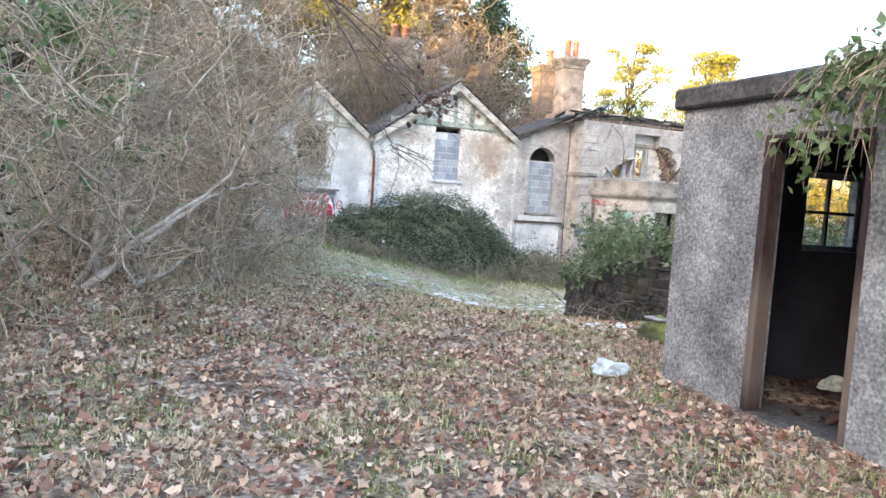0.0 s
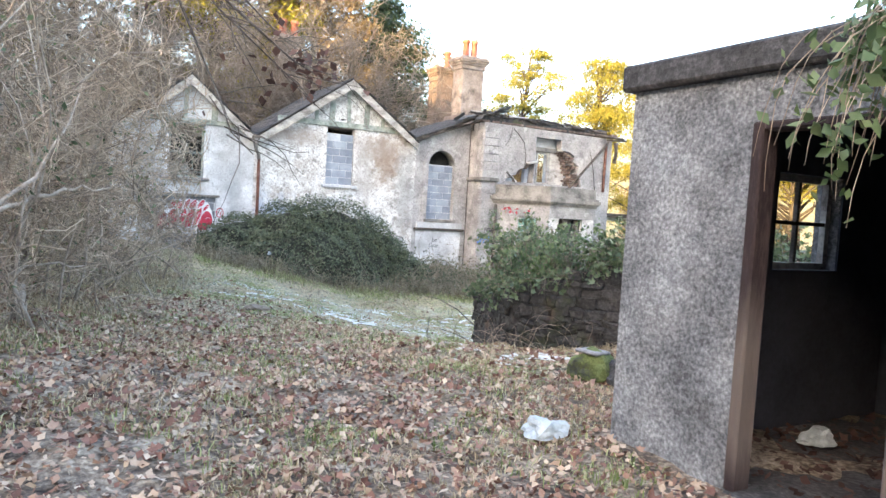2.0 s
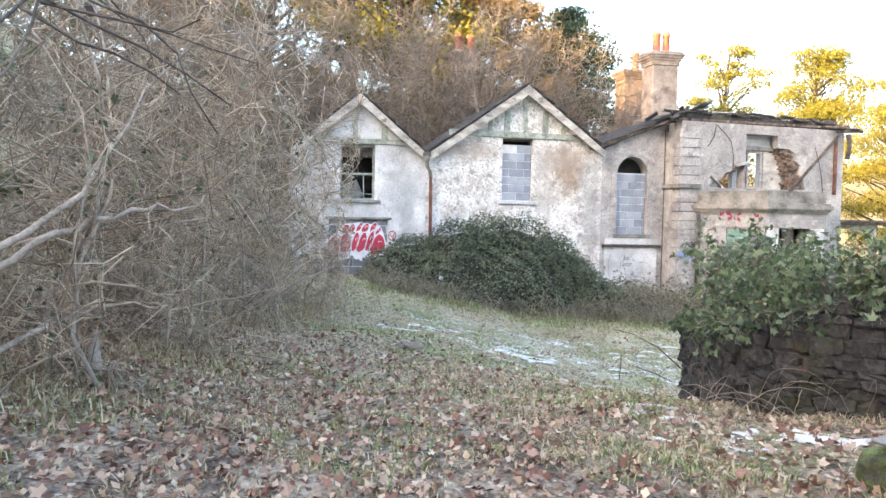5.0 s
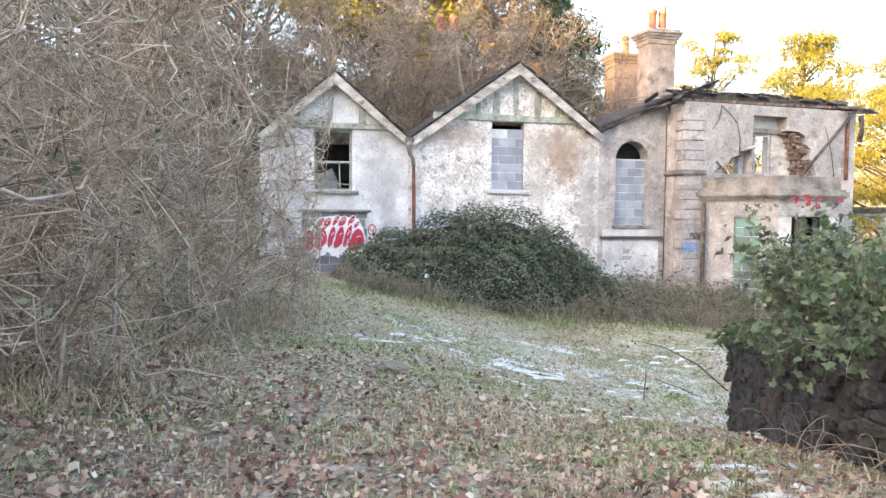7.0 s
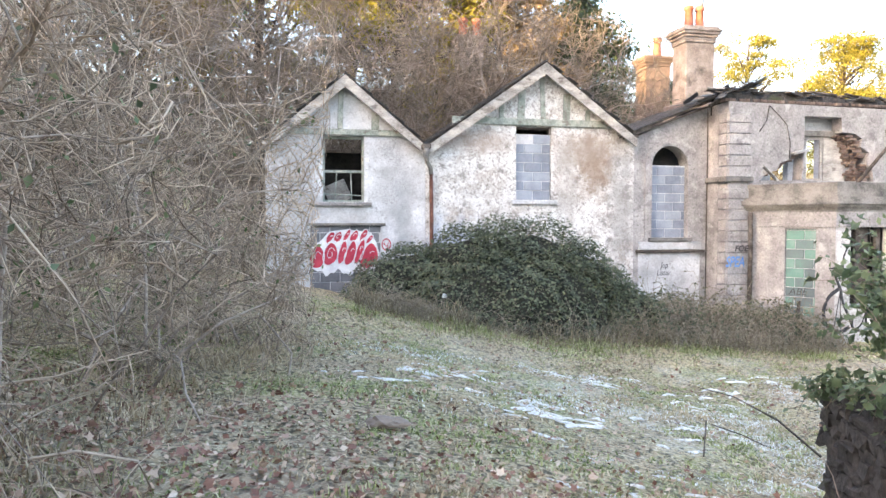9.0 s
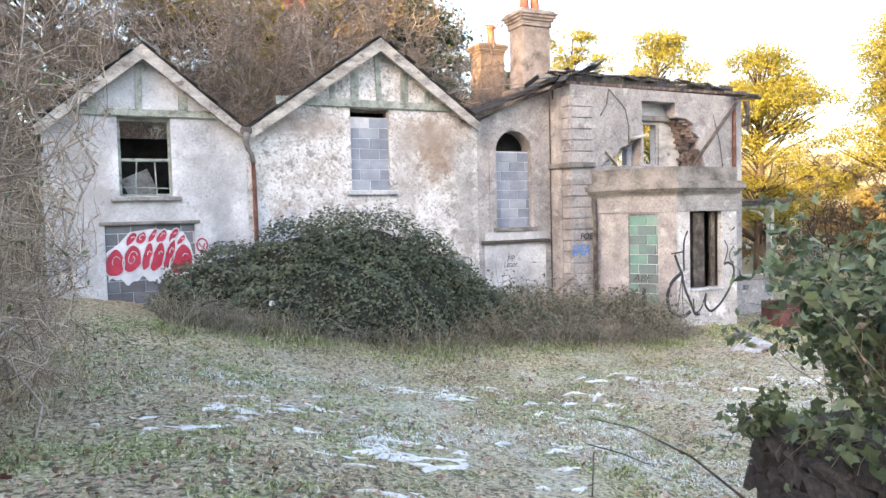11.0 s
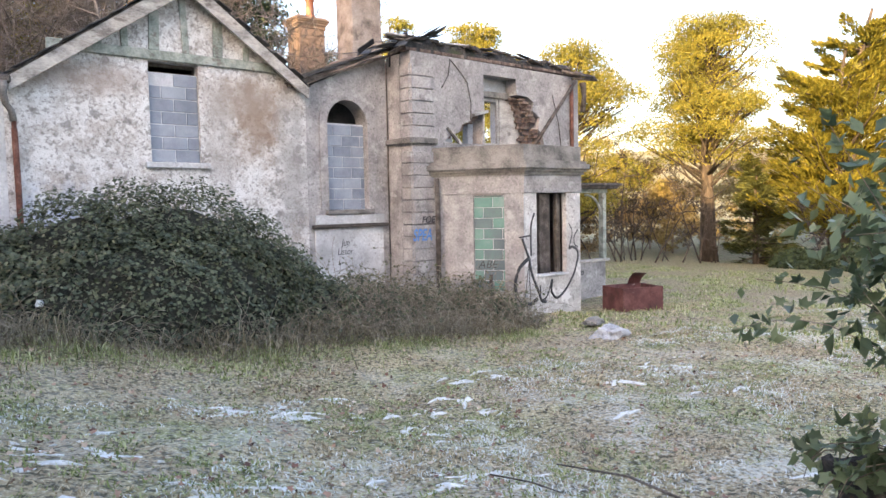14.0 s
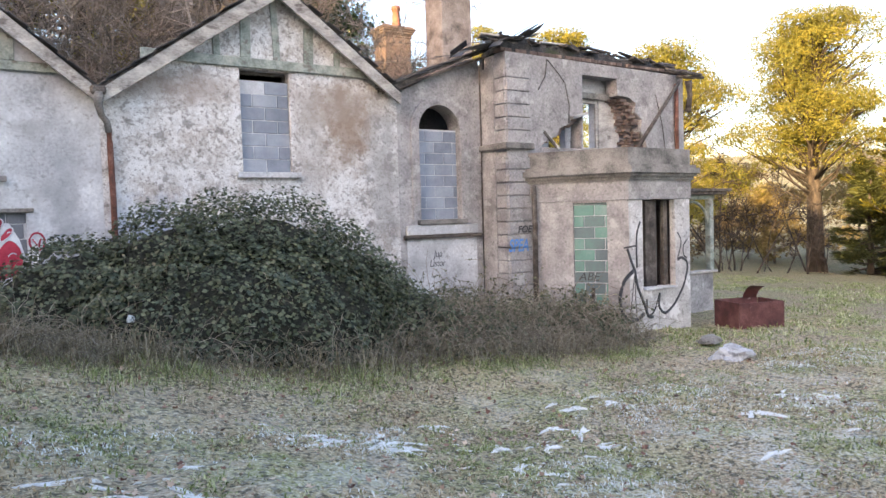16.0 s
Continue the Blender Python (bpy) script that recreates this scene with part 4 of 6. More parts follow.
part("bay_face", slab(rect(0, Lb, -1.5, 1.4), [rect(0.40, 1.38, -0.38, 1.396)], 0, 0.13, to_b), M["plaster_bay"], bay)
part("bay_face", slab(rect(0, Lc, -1.5, 1.4), [], 0, 0.3, to_c), M["plaster_grey"], bay)
lay_blocks("infill", 0.45 * La, 0.79 * La, -0.7, 1.36, 0.05, M["block_green"], bay, "green-stained block infill", to=to_a, run=0.42)
def ring_course(name, out, z0, z1, material, parent, label=""):
    def off(p, q, r):
        d1, d2 = np.array(q) - np.array(p), np.array(r) - np.array(q)
        n1, n2 = np.array((d1[1], -d1[0])) / np.linalg.norm(d1), np.array((d2[1], -d2[0])) / np.linalg.norm(d2)
        m = (n1 + n2) / np.linalg.norm(n1 + n2)
        return np.array(q) + m * out / (m @ n1)
    pts = [np.array((A[0] - out * 1.1, W - 0.003)), off(A, B, C), off(B, C, D), np.array((D[0] + out * 1.1, W - 0.003))]
    inn = [np.array((A[0] + 0.42, W - 0.003)), np.array((B[0] + 0.24, B[1] + 0.33)), np.array((C[0] - 0.24, C[1] + 0.33)), np.array((D[0] - 0.42, W - 0.003))]
    g = Geo()
    for i in range(3):
        q = [pts[i], pts[i + 1], inn[i + 1], inn[i]]
        v = [(*p, z0) for p in q] + [(*p, z1) for p in q]
        g.add(v, [(3, 2, 1, 0), (4, 5, 6, 7), (0, 1, 5, 4), (2, 3, 7, 6)] + ([(3, 0, 4, 7)] if i == 0 else []) + ([(1, 2, 6, 5)] if i == 2 else []))
    return part(name, g, material, parent, label)
ring_course("frieze", 0.03, 1.404, 1.79, M["plaster_grey"], bay, "plain rendered frieze")
corn = ring_course("cornice", 0.08, 1.79, 1.86, M["stone"], bay, "stepped moulded cornice")
ring_course("moulding", 0.14, 1.86, 1.92, M["stone"], corn)
ring_course("moulding", 0.2, 1.92, 2.03, M["stone"], corn)
ring_course("moulding", 0.13, 2.03, 2.09, M["stone"], corn)
ring_course("parapet", 0.02, 2.09, 2.42, M["stone"], bay, "low rendered balcony parapet")
bm = bmesh.new()
bm.faces.new([bm.verts.new((x, y, 2.12)) for x, y in ((A[0] + 0.3, W), (B[0] + 0.2, B[1] + 0.25), (C[0] - 0.2, C[1] + 0.25), (D[0] - 0.3, W))])
part("balcony_floor", bm, M["concrete_dark"], bay)
part("post", Geo().cbox(to_b(0.85, 0.22, 0.5), (0.34, 0.1, 1.76), 0, 0.01), M["wood_dark"], bay, "dark rotten timber post in the opening")
# added backing wall: the shade behind the bay opening is its dark colour
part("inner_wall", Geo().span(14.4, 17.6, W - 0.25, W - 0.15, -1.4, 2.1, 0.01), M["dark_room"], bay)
part("post", Geo().cbox(to_b(1.28, 0.2, 0.5), (0.12, 0.1, 1.76), 0, 0.01), M["wood_dark"], bay)
part("sill", Geo().cbox(to_b(0.89, 0.08, -0.4), (0.98, 0.3, 0.05), 0, 0.012), M["plaster_blue"], bay)
part("downpipe", Geo().tube([(14.0, W - 0.2, 1.75), (14.0, W - 0.22, 1.2), (14.0, W - 0.2, -1.1)], 0.055, 9), M["wood_dark"], bay, "dark iron downpipe")
part("stake", Geo().cbox((14.4, 20.9, -0.75), (0.07, 0.05, 0.9), 10, 0.008, 0, 5), M["wood_dark"], bay)

# writing and tags on the wing
def stroke(pts, to, r, material, parent, y=-0.004):
    p = np.array(pts, float)
    t = np.linspace(0, len(p) - 1, (len(p) - 1) * 4 + 1)
    q = np.stack([np.interp(t, np.arange(len(p)), p[:, i]) for i in (0, 1)], 1)
    for _ in range(2):
        q[1:-1] = 0.25 * q[:-2] + 0.5 * q[1:-1] + 0.25 * q[2:]
    g = Geo().tube([(x, 0, z) for x, z in q], r, 5)
    g.v = [np.array([to(x, y + yy * 0.25, z) for x, yy, z in v]) for v in g.v]
    part("stroke", g, material, parent)
tag = thing("graffiti", (16.0, 20.57, -0.2), "large black outlined graffiti tag across the bay", "graffiti")
for pts, r in (([(0.12, 0.0), (-0.16, -0.17), (-0.31, -0.48), (-0.25, -0.78), (-0.03, -0.96), (0.21, -0.99), (0.4, -0.88)], 0.04),
               ([(-0.16, 0.46), (0.21, 0.49)], 0.015),
               ([(-0.06, 0.43), (0.06, 0.16), (0.15, 0.0)], 0.03),
               ([(0.33, 0.96), (0.21, 0.74), (0.2, 0.38), (0.21, 0.05)], 0.022),
               ([(0.15, 0.0), (0.21, -0.32), (0.43, -0.73), (0.52, -0.96), (0.68, -0.97)], 0.03),
               ([(0.15, 0.0), (0.15, -0.43), (0.18, -0.93)], 0.011),
               ([(0.15, -0.02), (-0.0, -0.88)], 0.011),
               ([(0.49, -0.6), (0.49, -0.96), (0.71, -0.88), (0.88, -0.5)], 0.02),
               ([(0.88, -0.5), (0.83, -0.78), (1.02, -0.96), (1.33, -0.78), (1.63, -0.43), (1.78, -0.07), (1.75, 0.11), (1.57, 0.19), (1.45, 0.14)], 0.027),
               ([(1.45, 0.71), (1.6, 0.53), (1.45, 0.16)], 0.014),
               ([(1.78, 0.56), (1.63, 0.43), (1.63, 0.23), (1.76, 0.16)], 0.014)):
    stroke(pts, to_b, r * 1.2, M["spray_black"], tag)


def text_on(body, at, size, material, parent_label, rz=0.0, squeeze=1.0, thick=0.004):
    """Sprayed words, as a thin solid, standing on a wall."""
    cu = bpy.data.curves.new("words", "FONT")
    cu.body, cu.size, cu.extrude, cu.offset, cu.shear = body, size, 0.0015, thick, 0.25
    ob = bpy.data.objects.new("words", cu)
    scene.collection.objects.link(ob)
    me = bpy.data.meshes.new_from_object(ob.evaluated_get(bpy.context.evaluated_depsgraph_get()))
    bpy.data.objects.remove(ob)
    me.transform(pose(*at, 90, 0, rz) @ Matrix.Diagonal((squeeze, 1, 1, 1)))
    me.materials.clear()
    me.materials.append(material)
    return tagged(new("graffiti", me), parent_label, "graffiti")


text_on("SPEA", (13.43, W - 0.052, 0.42), 0.36, M["spray_blue"], "blue sprayed letters on the quoins", squeeze=0.68, thick=0.006)
text_on("FOE", (13.68, W - 0.052, 0.8), 0.2, M["spray_black"], "black sprayed word on the quoins")
text_on("ABE", (*to_a(0.49 * La, 0.042, -0.2),), 0.24, M["spray_black"], "black sprayed letters on green blocks", -58.8, thick=-0.002)
text_on("Jup", (12.16, F - 0.004, 0.36), 0.2, M["spray_black"], "thin black handwritten tag on white panel", squeeze=0.8, thick=0.0)
text_on("Listor", (12.05, F - 0.004, 0.17), 0.2, M["spray_black"], "thin black handwritten tag on white panel", squeeze=0.8, thick=0.0)

# side porch
porch = thing("porch", (20.0, 22.9, -1.4), "open timber side porch with dark roof edge", "porch")
part("low_wall", Geo().span(19.06, 20.85, 22.8, 22.98, -1.6, -0.52, 0.01), M["plaster_grey"], porch, "rendered low wall with a scrawl")
part("sill", Geo().span(19.06, 20.98, 22.74, 23.02, -0.515, -0.45, 0.01), M["wood_grey"], porch)
part("post", Geo().span(20.74, 20.9, 22.8, 22.96, -0.45, 1.42, 0.012), M["wood_green"], porch)
part("post", Geo().span(20.74, 20.9, 25.0, 25.16, -1.6, 1.42, 0.012), M["wood_green"], porch)
part("plate", Geo().span(19.06, 20.95, 22.8, 22.96, 1.424, 1.54, 0.012), M["wood_green"], porch)
part("roof", Geo().span(19.06, 21.35, 22.55, 25.4, 1.62, 1.7, 0.01).span(19.06, 21.2, 22.6, 25.3, 1.545, 1.618, 0.01), M["wood_dark"], porch)
part("brace", Geo().tube([(20.1 + 0.64 * math.sin(t), 22.88, 0.75 + 0.62 * math.cos(t)) for t in np.linspace(-0.1, 1.5, 9)], 0.035, 6), M["wood_green"], porch)
text_on("Juto", (19.5, 22.795, -0.85), 0.26, M["spray_black"], "black scrawl on the porch wall", squeeze=0.8)

# chimneys
def chimney(at, w, base, foot, top, pots, mt, label):
    x, y = at
    ch = thing("chimney", (x, y, base), label, "chimney")
    part("shaft", Geo().span(x, x + w, y, y + w * 0.8, base, top - 0.5, 0.03), mt, ch)
    part("plinth", Geo().span(x - 0.25, x + w + 0.2, y - 0.2, y + w * 0.8 + 0.12, base, foot, 0.05), M["brick"], ch, "broken red brick base")
    for k, o in enumerate((0.03, 0.03, 0.08, 0.13, 0.17, 0.1)):
        part("cap_course", Geo().span(x - o, x + w + o, y - o, y + w * 0.8 + o, top - 0.498 + 0.083 * k, top - 0.417 + 0.083 * k, 0.015), mt, ch)
    for px, h, r, cowl in pots:
        part("pot", Geo().tube([(px, y + 0.4, top - 0.01), (px, y + 0.4, top + h * 0.12), (px, y + 0.4, top + h * 0.14), (px, y + 0.4, top + h * 0.8), (px, y + 0.4, top + h * 0.82), (px, y + 0.4, top + h)], [r * 1.12, r * 1.1, r, r * 0.82, r * 1.05, r], 12), M["pot"], ch, "terracotta chimney pot")
        if cowl:
            part("cowl", Geo().tube([(px, y + 0.4, top + h), (px, y + 0.4, top + h + 0.35)], [r * 0.85, r * 0.95], 12), M["block"], ch, "grey metal cowl")
    return ch


chimney((15.1, 26.9), 1.0, 2.14, 5.25, 7.62, ((15.42, 0.72, 0.15, False), (15.8, 0.72, 0.14, True)), M["chimney"], "weathered tan chimney stack with two clay pots")
chimney((19.7, 38.0), 1.3, float(ground(20, 38)), 2.0, 9.5, ((20.5, 0.95, 0.2, False),), M["brick"], "far sunlit chimney stack with one pot")
chimney((9.75, 34.6), 1.0, float(ground(10, 34.6)), 1.0, 9.0, ((10.0, 0.75, 0.19, False), (10.55, 0.75, 0.19, False)), M["chimney"], "far chimney stack half hidden by bare trees")

# ---- the shed ----
shed = thing("shed", (5.7, 3.6, 0.0), "small flat-roofed roughcast outbuilding with an empty doorway", "shed")
part("wall", slab(rect(0, 4.0, -0.3, 2.318), [rect(0.93, 1.81, 0.04, 2.06)], 0, 0.2, lambda x, y, z: (4.35 + y, 5.37 - x, z)), M["roughcast"], shed, "grey roughcast wall")
part("wall", slab(rect(4.554, 7.2, -0.5, 2.318), [rect(5.55, 6.3, 1.2, 1.9)], 5.17, 0.2), M["roughcast"], shed)
part("wall", Geo().span(7.0, 7.2, 1.37, 5.166, -0.5, 2.318, 0.01), M["roughcast"], shed)
part("wall", Geo().span(4.554, 6.996, 1.37, 1.57, -0.3, 2.318, 0.01), M["roughcast"], shed)
# thin dark sheets on the inner walls carry the interior shade
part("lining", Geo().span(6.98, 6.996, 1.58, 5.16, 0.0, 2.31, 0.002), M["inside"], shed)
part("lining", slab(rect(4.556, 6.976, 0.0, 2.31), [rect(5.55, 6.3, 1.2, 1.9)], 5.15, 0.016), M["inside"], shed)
part("floor", Geo().span(4.354, 6.99, 1.58, 5.15, -0.1, 0.035, 0.01), M["concrete_dark"], shed)
part("roof_slab", Geo().span(4.28, 7.28, 1.3, 5.44, 2.322, 2.49, 0.02), M["concrete_dark"], shed, "dark mossy concrete roof slab")
for y, jw in ((3.56, 0.045), (4.37, 0.07)):
    part("door_jamb", Geo().span(4.33, 4.47, y, y + jw, 0.04, 2.06, 0.012), M["frame_red"], shed, "peeling red-brown door frame")
part("door_head", Geo().span(4.33, 4.47, 3.609, 4.366, 2.01, 2.058, 0.012), M["frame_red"], shed)
part("threshold", Geo().span(4.3, 4.6, 3.57, 4.43, -0.05, 0.045, 0.02), M["concrete_dark"], shed)
wf = part("window_frame", slab(rect(5.552, 6.298, 1.202, 1.898), [rect(5.6, 6.25, 1.25, 1.85)], 5.24, 0.05), M["wood_grey"], shed)
part("glazing_bar", Geo().span(5.91, 5.94, 5.245, 5.285, 1.25, 1.85, 0.004), M["wood_dark"], wf)
part("glazing_bar", Geo().span(5.6, 6.25, 5.245, 5.285, 1.53, 1.56, 0.004), M["wood_dark"], wf)


# ---- planting helpers ----
def wander(start, way, length, k, wobble, droop=0.0, lift=0.0):
    """Bent paths: start (N,3), way (N,3), length (N,)."""
    N = len(start)
    P = np.empty((N, k, 3))
    P[:, 0] = start
    d = unit(way)
    for i in range(1, k):
        d = unit(d + rng.normal(size=(N, 3)) * wobble + np.array((0, 0, lift - droop * i / k)))
        P[:, i] = P[:, i - 1] + d * (length / (k - 1))[:, None]
    return P


def on_paths(P, n):
    """n random points on the paths, with the local way."""
    i = rng.integers(0, len(P), n)
    j = rng.integers(0, P.shape[1] - 1, n)
    u = rng.random((n, 1))
    return P[i, j] * (1 - u) + P[i, j + 1] * u, unit(P[i, j + 1] - P[i, j])


def curve_through(pts, n=5):
    """A smooth line through the points."""
    p = np.array(pts, float)
    p = np.concatenate((2 * p[:1] - p[1:2], p, 2 * p[-1:] - p[-2:-1]))
    out = []
    for i in range(1, len(p) - 2):
        for t in np.arange(n) / n:
            out.append(0.5 * (2 * p[i] + (p[i + 1] - p[i - 1]) * t + (2 * p[i - 1] - 5 * p[i] + 4 * p[i + 1] - p[i + 2]) * t * t + (3 * p[i] - p[i - 1] - 3 * p[i + 1] + p[i + 2]) * t ** 3))
    return np.array(out + [p[-2]])


def fence(P):
    """Keeps growth on the thicket's side of the path."""
    lim = np.interp(P[..., 1], (0, 5, 8, 10, 12, 15, 18, 22), (-1.6, -0.2, 1.35, 2.1, 2.65, 3.25, 3.4, 2.4)) + 0.12 * np.clip(P[..., 2] - 1.0, 0, 3)
    near = P[..., 1] < 22.5
    over = np.where(near & (P[..., 0] < 16), np.clip(P[..., 0] - lim, 0, None), 0)
    P = P.copy()
    P[..., 0] -= over * 1.6
    return P


def brush(name, bases, heights, label, category, material, stem_r=0.02, subs=(6, 14), spread=0.5, group="", leafy=None, sub_len=0.45, wob=0.22, lift=0.0, droop=0.0, twig_r=0.0035, parent_kind="", bends=3):
    """A bare shrub: stems, side shoots and fine twigs, each a part."""
    at = bases.mean(0)
    ob = thing(name, at, label, category, group, parent_kind)
    N = len(bases)
    way = np.stack((rng.normal(0, spread, N), rng.normal(0, spread, N), np.ones(N)), 1)
    P = wander(bases, way, heights, 9, wob, droop, lift)
    P = fence(P)
    g = Geo()
    tubes(g, P, np.linspace(1, 0.25, 9)[None] * (stem_r * rng.uniform(0.5, 1.2, (N, 1))), 5)
    part("stem_mass", g, M["branch_pale"] if material == "twig" else M[material], ob, kind="stuff")
    n1 = N * subs[0]
    S, d = on_paths(P if material == "twig" else P[:, 2:], n1)
    L = rng.uniform(0.4, 1.0, n1) * sub_len * heights.mean()
    P1 = wander(S, d * 0.7 + rng.normal(size=(n1, 3)) * 0.75, L, 6, 0.34, droop, 0.08)
    P1 = fence(P1)
    n2 = N * subs[0] * subs[1]
    S, d = on_paths(P1, n2)
    P2 = wander(S, d * 0.6 + rng.normal(size=(n2, 3)) * 0.8, rng.uniform(0.15, 0.6, n2) * sub_len * 0.6 * heights.mean(), bends, 0.4, droop * 0.5)
    P2 = fence(P2)
    g = Geo()
    tubes(g, P1, np.linspace(1, 0.3, 6)[None] * (twig_r * 1.8 * rng.uniform(0.6, 1.6, (n1, 1))), 3)
    part("bough_mass", g, M[material], ob, kind="stuff")
    pale = n2 * 17 // 20 if material == "twig" else n2
    for Q, mt in ((P2[:pale], material), (P2[pale:], "twig_brown")):
        if len(Q):
            g = Geo()
            tubes(g, Q, np.linspace(1, 0.5, bends)[None] * (twig_r * rng.uniform(0.6, 1.5, (len(Q), 1))), 3)
            part("twig_mass", g, M[mt], ob, "tangled bare twigs", "stuff")
    if leafy:
        c, d = on_paths(P1, leafy[1])
        g = Geo()
        leaves(g, c + rng.normal(0, 0.04, c.shape), rng.uniform(0.5, 1.2, len(c)) * leafy[2], 0.2)
        part("foliage", g, M[leafy[0]], ob, "a few leaves still hanging", "stuff")
    return ob


def clumps_tree(name, at, height, label, material, crown_r, crown_lo=0.35, clumps=40, per=160, leaf=0.35, lean=(0, 0), shape="dome", trunk_r=None, category="tree", squash=0.4, tone="bark"):
    """A tree: tapered trunk, limbs, and a crown of leaf clumps with gaps."""
    ob = thing(name, (at[0], at[1], at[2]), label, category)
    r0 = trunk_r or height * 0.022
    z = np.linspace(0, 1, 9)
    bend = np.cumsum(rng.normal(0, 0.012 * height, (9, 2)), 0) * z[:, None]
    T = np.stack((at[0] + lean[0] * z * height + bend[:, 0], at[1] + lean[1] * z * height + bend[:, 1], at[2] - 0.3 + z * height * 0.96), 1)
    g = Geo().tube(T, r0 * (1 - 0.85 * z), 9)
    part("trunk", g, M[tone], ob)
    u = crown_lo + (1 - crown_lo) * rng.random(clumps) ** 0.85
    az = rng.uniform(0, 2 * math.pi, clumps)
    prof = {"cone": lambda u: (1.05 - (u - crown_lo) / (1 - crown_lo)),
            "dome": lambda u: np.sqrt(np.clip(1 - ((u - crown_lo) / (1 - crown_lo)) ** 2.2, 0.02, 1))}[shape]
    rad = prof(u) * crown_r * np.sqrt(rng.uniform(0.15, 1.0, clumps))
    S = np.stack([np.interp(np.clip(u - 0.10, 0.05, 1), z, T[:, i]) for i in range(3)], 1)
    c = np.stack((np.interp(u, z, T[:, 0]) + np.cos(az) * rad, np.interp(u, z, T[:, 1]) + np.sin(az) * rad, at[2] + u * height), 1)
    if shape == "cone":
        c[:, 2] -= rad * 0.18
    mid = (S + c) / 2 + rng.normal(0, 0.02 * height, c.shape) + np.array((0, 0, -0.01 * height))
    P = np.stack((S, mid, c), 1)
    g = Geo()
    tubes(g, P, np.array((1, 0.7, 0.3))[None] * np.full((clumps, 1), r0 * 0.22), 5)
    part("bough_mass", g, M[tone], ob, kind="stuff")
    size = crown_r * rng.uniform(0.16, 0.34, clumps)
    pts = unit(rng.normal(size=(clumps, per, 3))) * (rng.random((clumps, per, 1)) ** 0.45)
    pts = pts * size[:, None, None] * np.array((1.25, 1.25, squash))
    pts += c[:, None]
    g = Geo()
    up = unit(pts - c[:, None]) + np.array((0, 0, 0.8))
    sprays(g, pts.reshape(-1, 3), rng.uniform(0.6, 1.4, clumps * per) * leaf, 0.5, up.reshape(-1, 3), 0.7)
    part("crown", g, M[material], ob, kind="stuff")
    return ob


# ---- ruined garden wall with ivy ----
def garden_wall():
    ob = thing("garden_wall", (7.2, 9.4, -0.4), "dark rubble garden wall end overgrown with ivy", "wall")
    pc, pa, pb, pd = np.array((6.83, 11.27)), np.array((5.95, 8.98)), np.array((8.3, 6.6)), np.array((9.4, 8.3))
    mid = pa * 0.45 + pb * 0.55
    ring = [pc, pa, mid, pb, pd]
    tz = [0.25, 0.62, 1.14, 1.2, 1.1]
    n = len(ring)
    heart = np.array((7.8, 9.2))
    g = Geo()
    v = [(*(p * 0.985 + heart * 0.015), -1.6) for p in ring] + [(*(p * 0.985 + heart * 0.015), z - 0.04) for p, z in zip(ring, tz)]
    g.add(v, [tuple(range(n, 2 * n))] + [(i, (i + 1) % n, n + (i + 1) % n, n + i) for i in range(n)])
    part("core", g, M["rubble"], ob)
    for p, q, z0, z1 in ((pc, pa, 0.25, 0.62), (pa, mid, 0.62, 1.14)):
        d = q - p
        L = np.linalg.norm(d)
        d = d / L
        zc = -0.85
        while zc < 1.1:
            h = rng.uniform(0.06, 0.14)
            s = rng.uniform(-0.15, 0)
            while s < L:
                w = rng.uniform(0.08, 0.26)
                lim = z0 + (z1 - z0) * np.clip((s + w / 2) / L, 0, 1)
                if zc + h * 0.7 < lim and -0.02 < s and s + w < L + 0.03:
                    c = p + d * (s + w / 2)
                    sg = Geo().cbox((c[0], c[1], zc + h / 2), (w + 0.004, 0.07 + rng.uniform(-0.025, 0.025), h + 0.004), math.degrees(math.atan2(d[1], d[0])) + rng.uniform(-4, 4), 0.02, rng.uniform(-4, 4), rng.uniform(-14, 14))
                    sg.v[0] = sg.v[0] + rng.normal(0, 0.013, sg.v[0].shape)
                    part("stone", sg, M["rubble"], ob)
                s += w
            zc += h
    def crest(k):
        """Points on the wall's head, from the lawn end to the far end."""
        u = rng.random(k) * (1 + 1.5)
        a, b = np.clip(u, 0, 1)[:, None], np.clip(u - 1, 0, 1.5)[:, None] / 1.5
        xy = pc + (pa - pc) * a + (pb - pa) * b
        return u, xy, np.interp(u, (0, 1, 1.83, 2.5), (0.25, 0.62, 1.14, 1.2))
    # brushy shrub growing out of the head
    k = 620
    u, xy, z = crest(k)
    inward = unit(heart - xy)
    base = np.concatenate((xy + inward * (rng.uniform(0.1, 0.9, (k, 1)) + 0.4 * np.clip(1 - u / 0.7, 0, 1)[:, None]), z[:, None] - 0.06), 1)
    top = np.interp(u, (0, 0.35, 1, 1.8, 2.5), (1.25, 1.05, 0.85, 0.5, 0.5))
    P = wander(base, np.stack((rng.normal(-0.02, 0.3, k), rng.normal(-0.05, 0.3, k), np.ones(k)), 1), rng.uniform(0.45, 1.1, k) * top, 7, 0.2, 0.12)
    # ivy that spills over the edge
    k = 150
    u2, xy, z = crest(k)
    H = wander(np.concatenate((xy + unit(heart - xy) * 0.05, z[:, None] - 0.01), 1), np.concatenate((-unit(heart - xy) * 0.5 + rng.normal(0, 0.3, (k, 2)), np.full((k, 1), 0.25)), 1), rng.uniform(0.1, 0.55, k), 6, 0.15, 0.8)
    # arching sprays of large leaves at the lawn end
    k = 170
    w = rng.random((k, 1)) ** 1.3
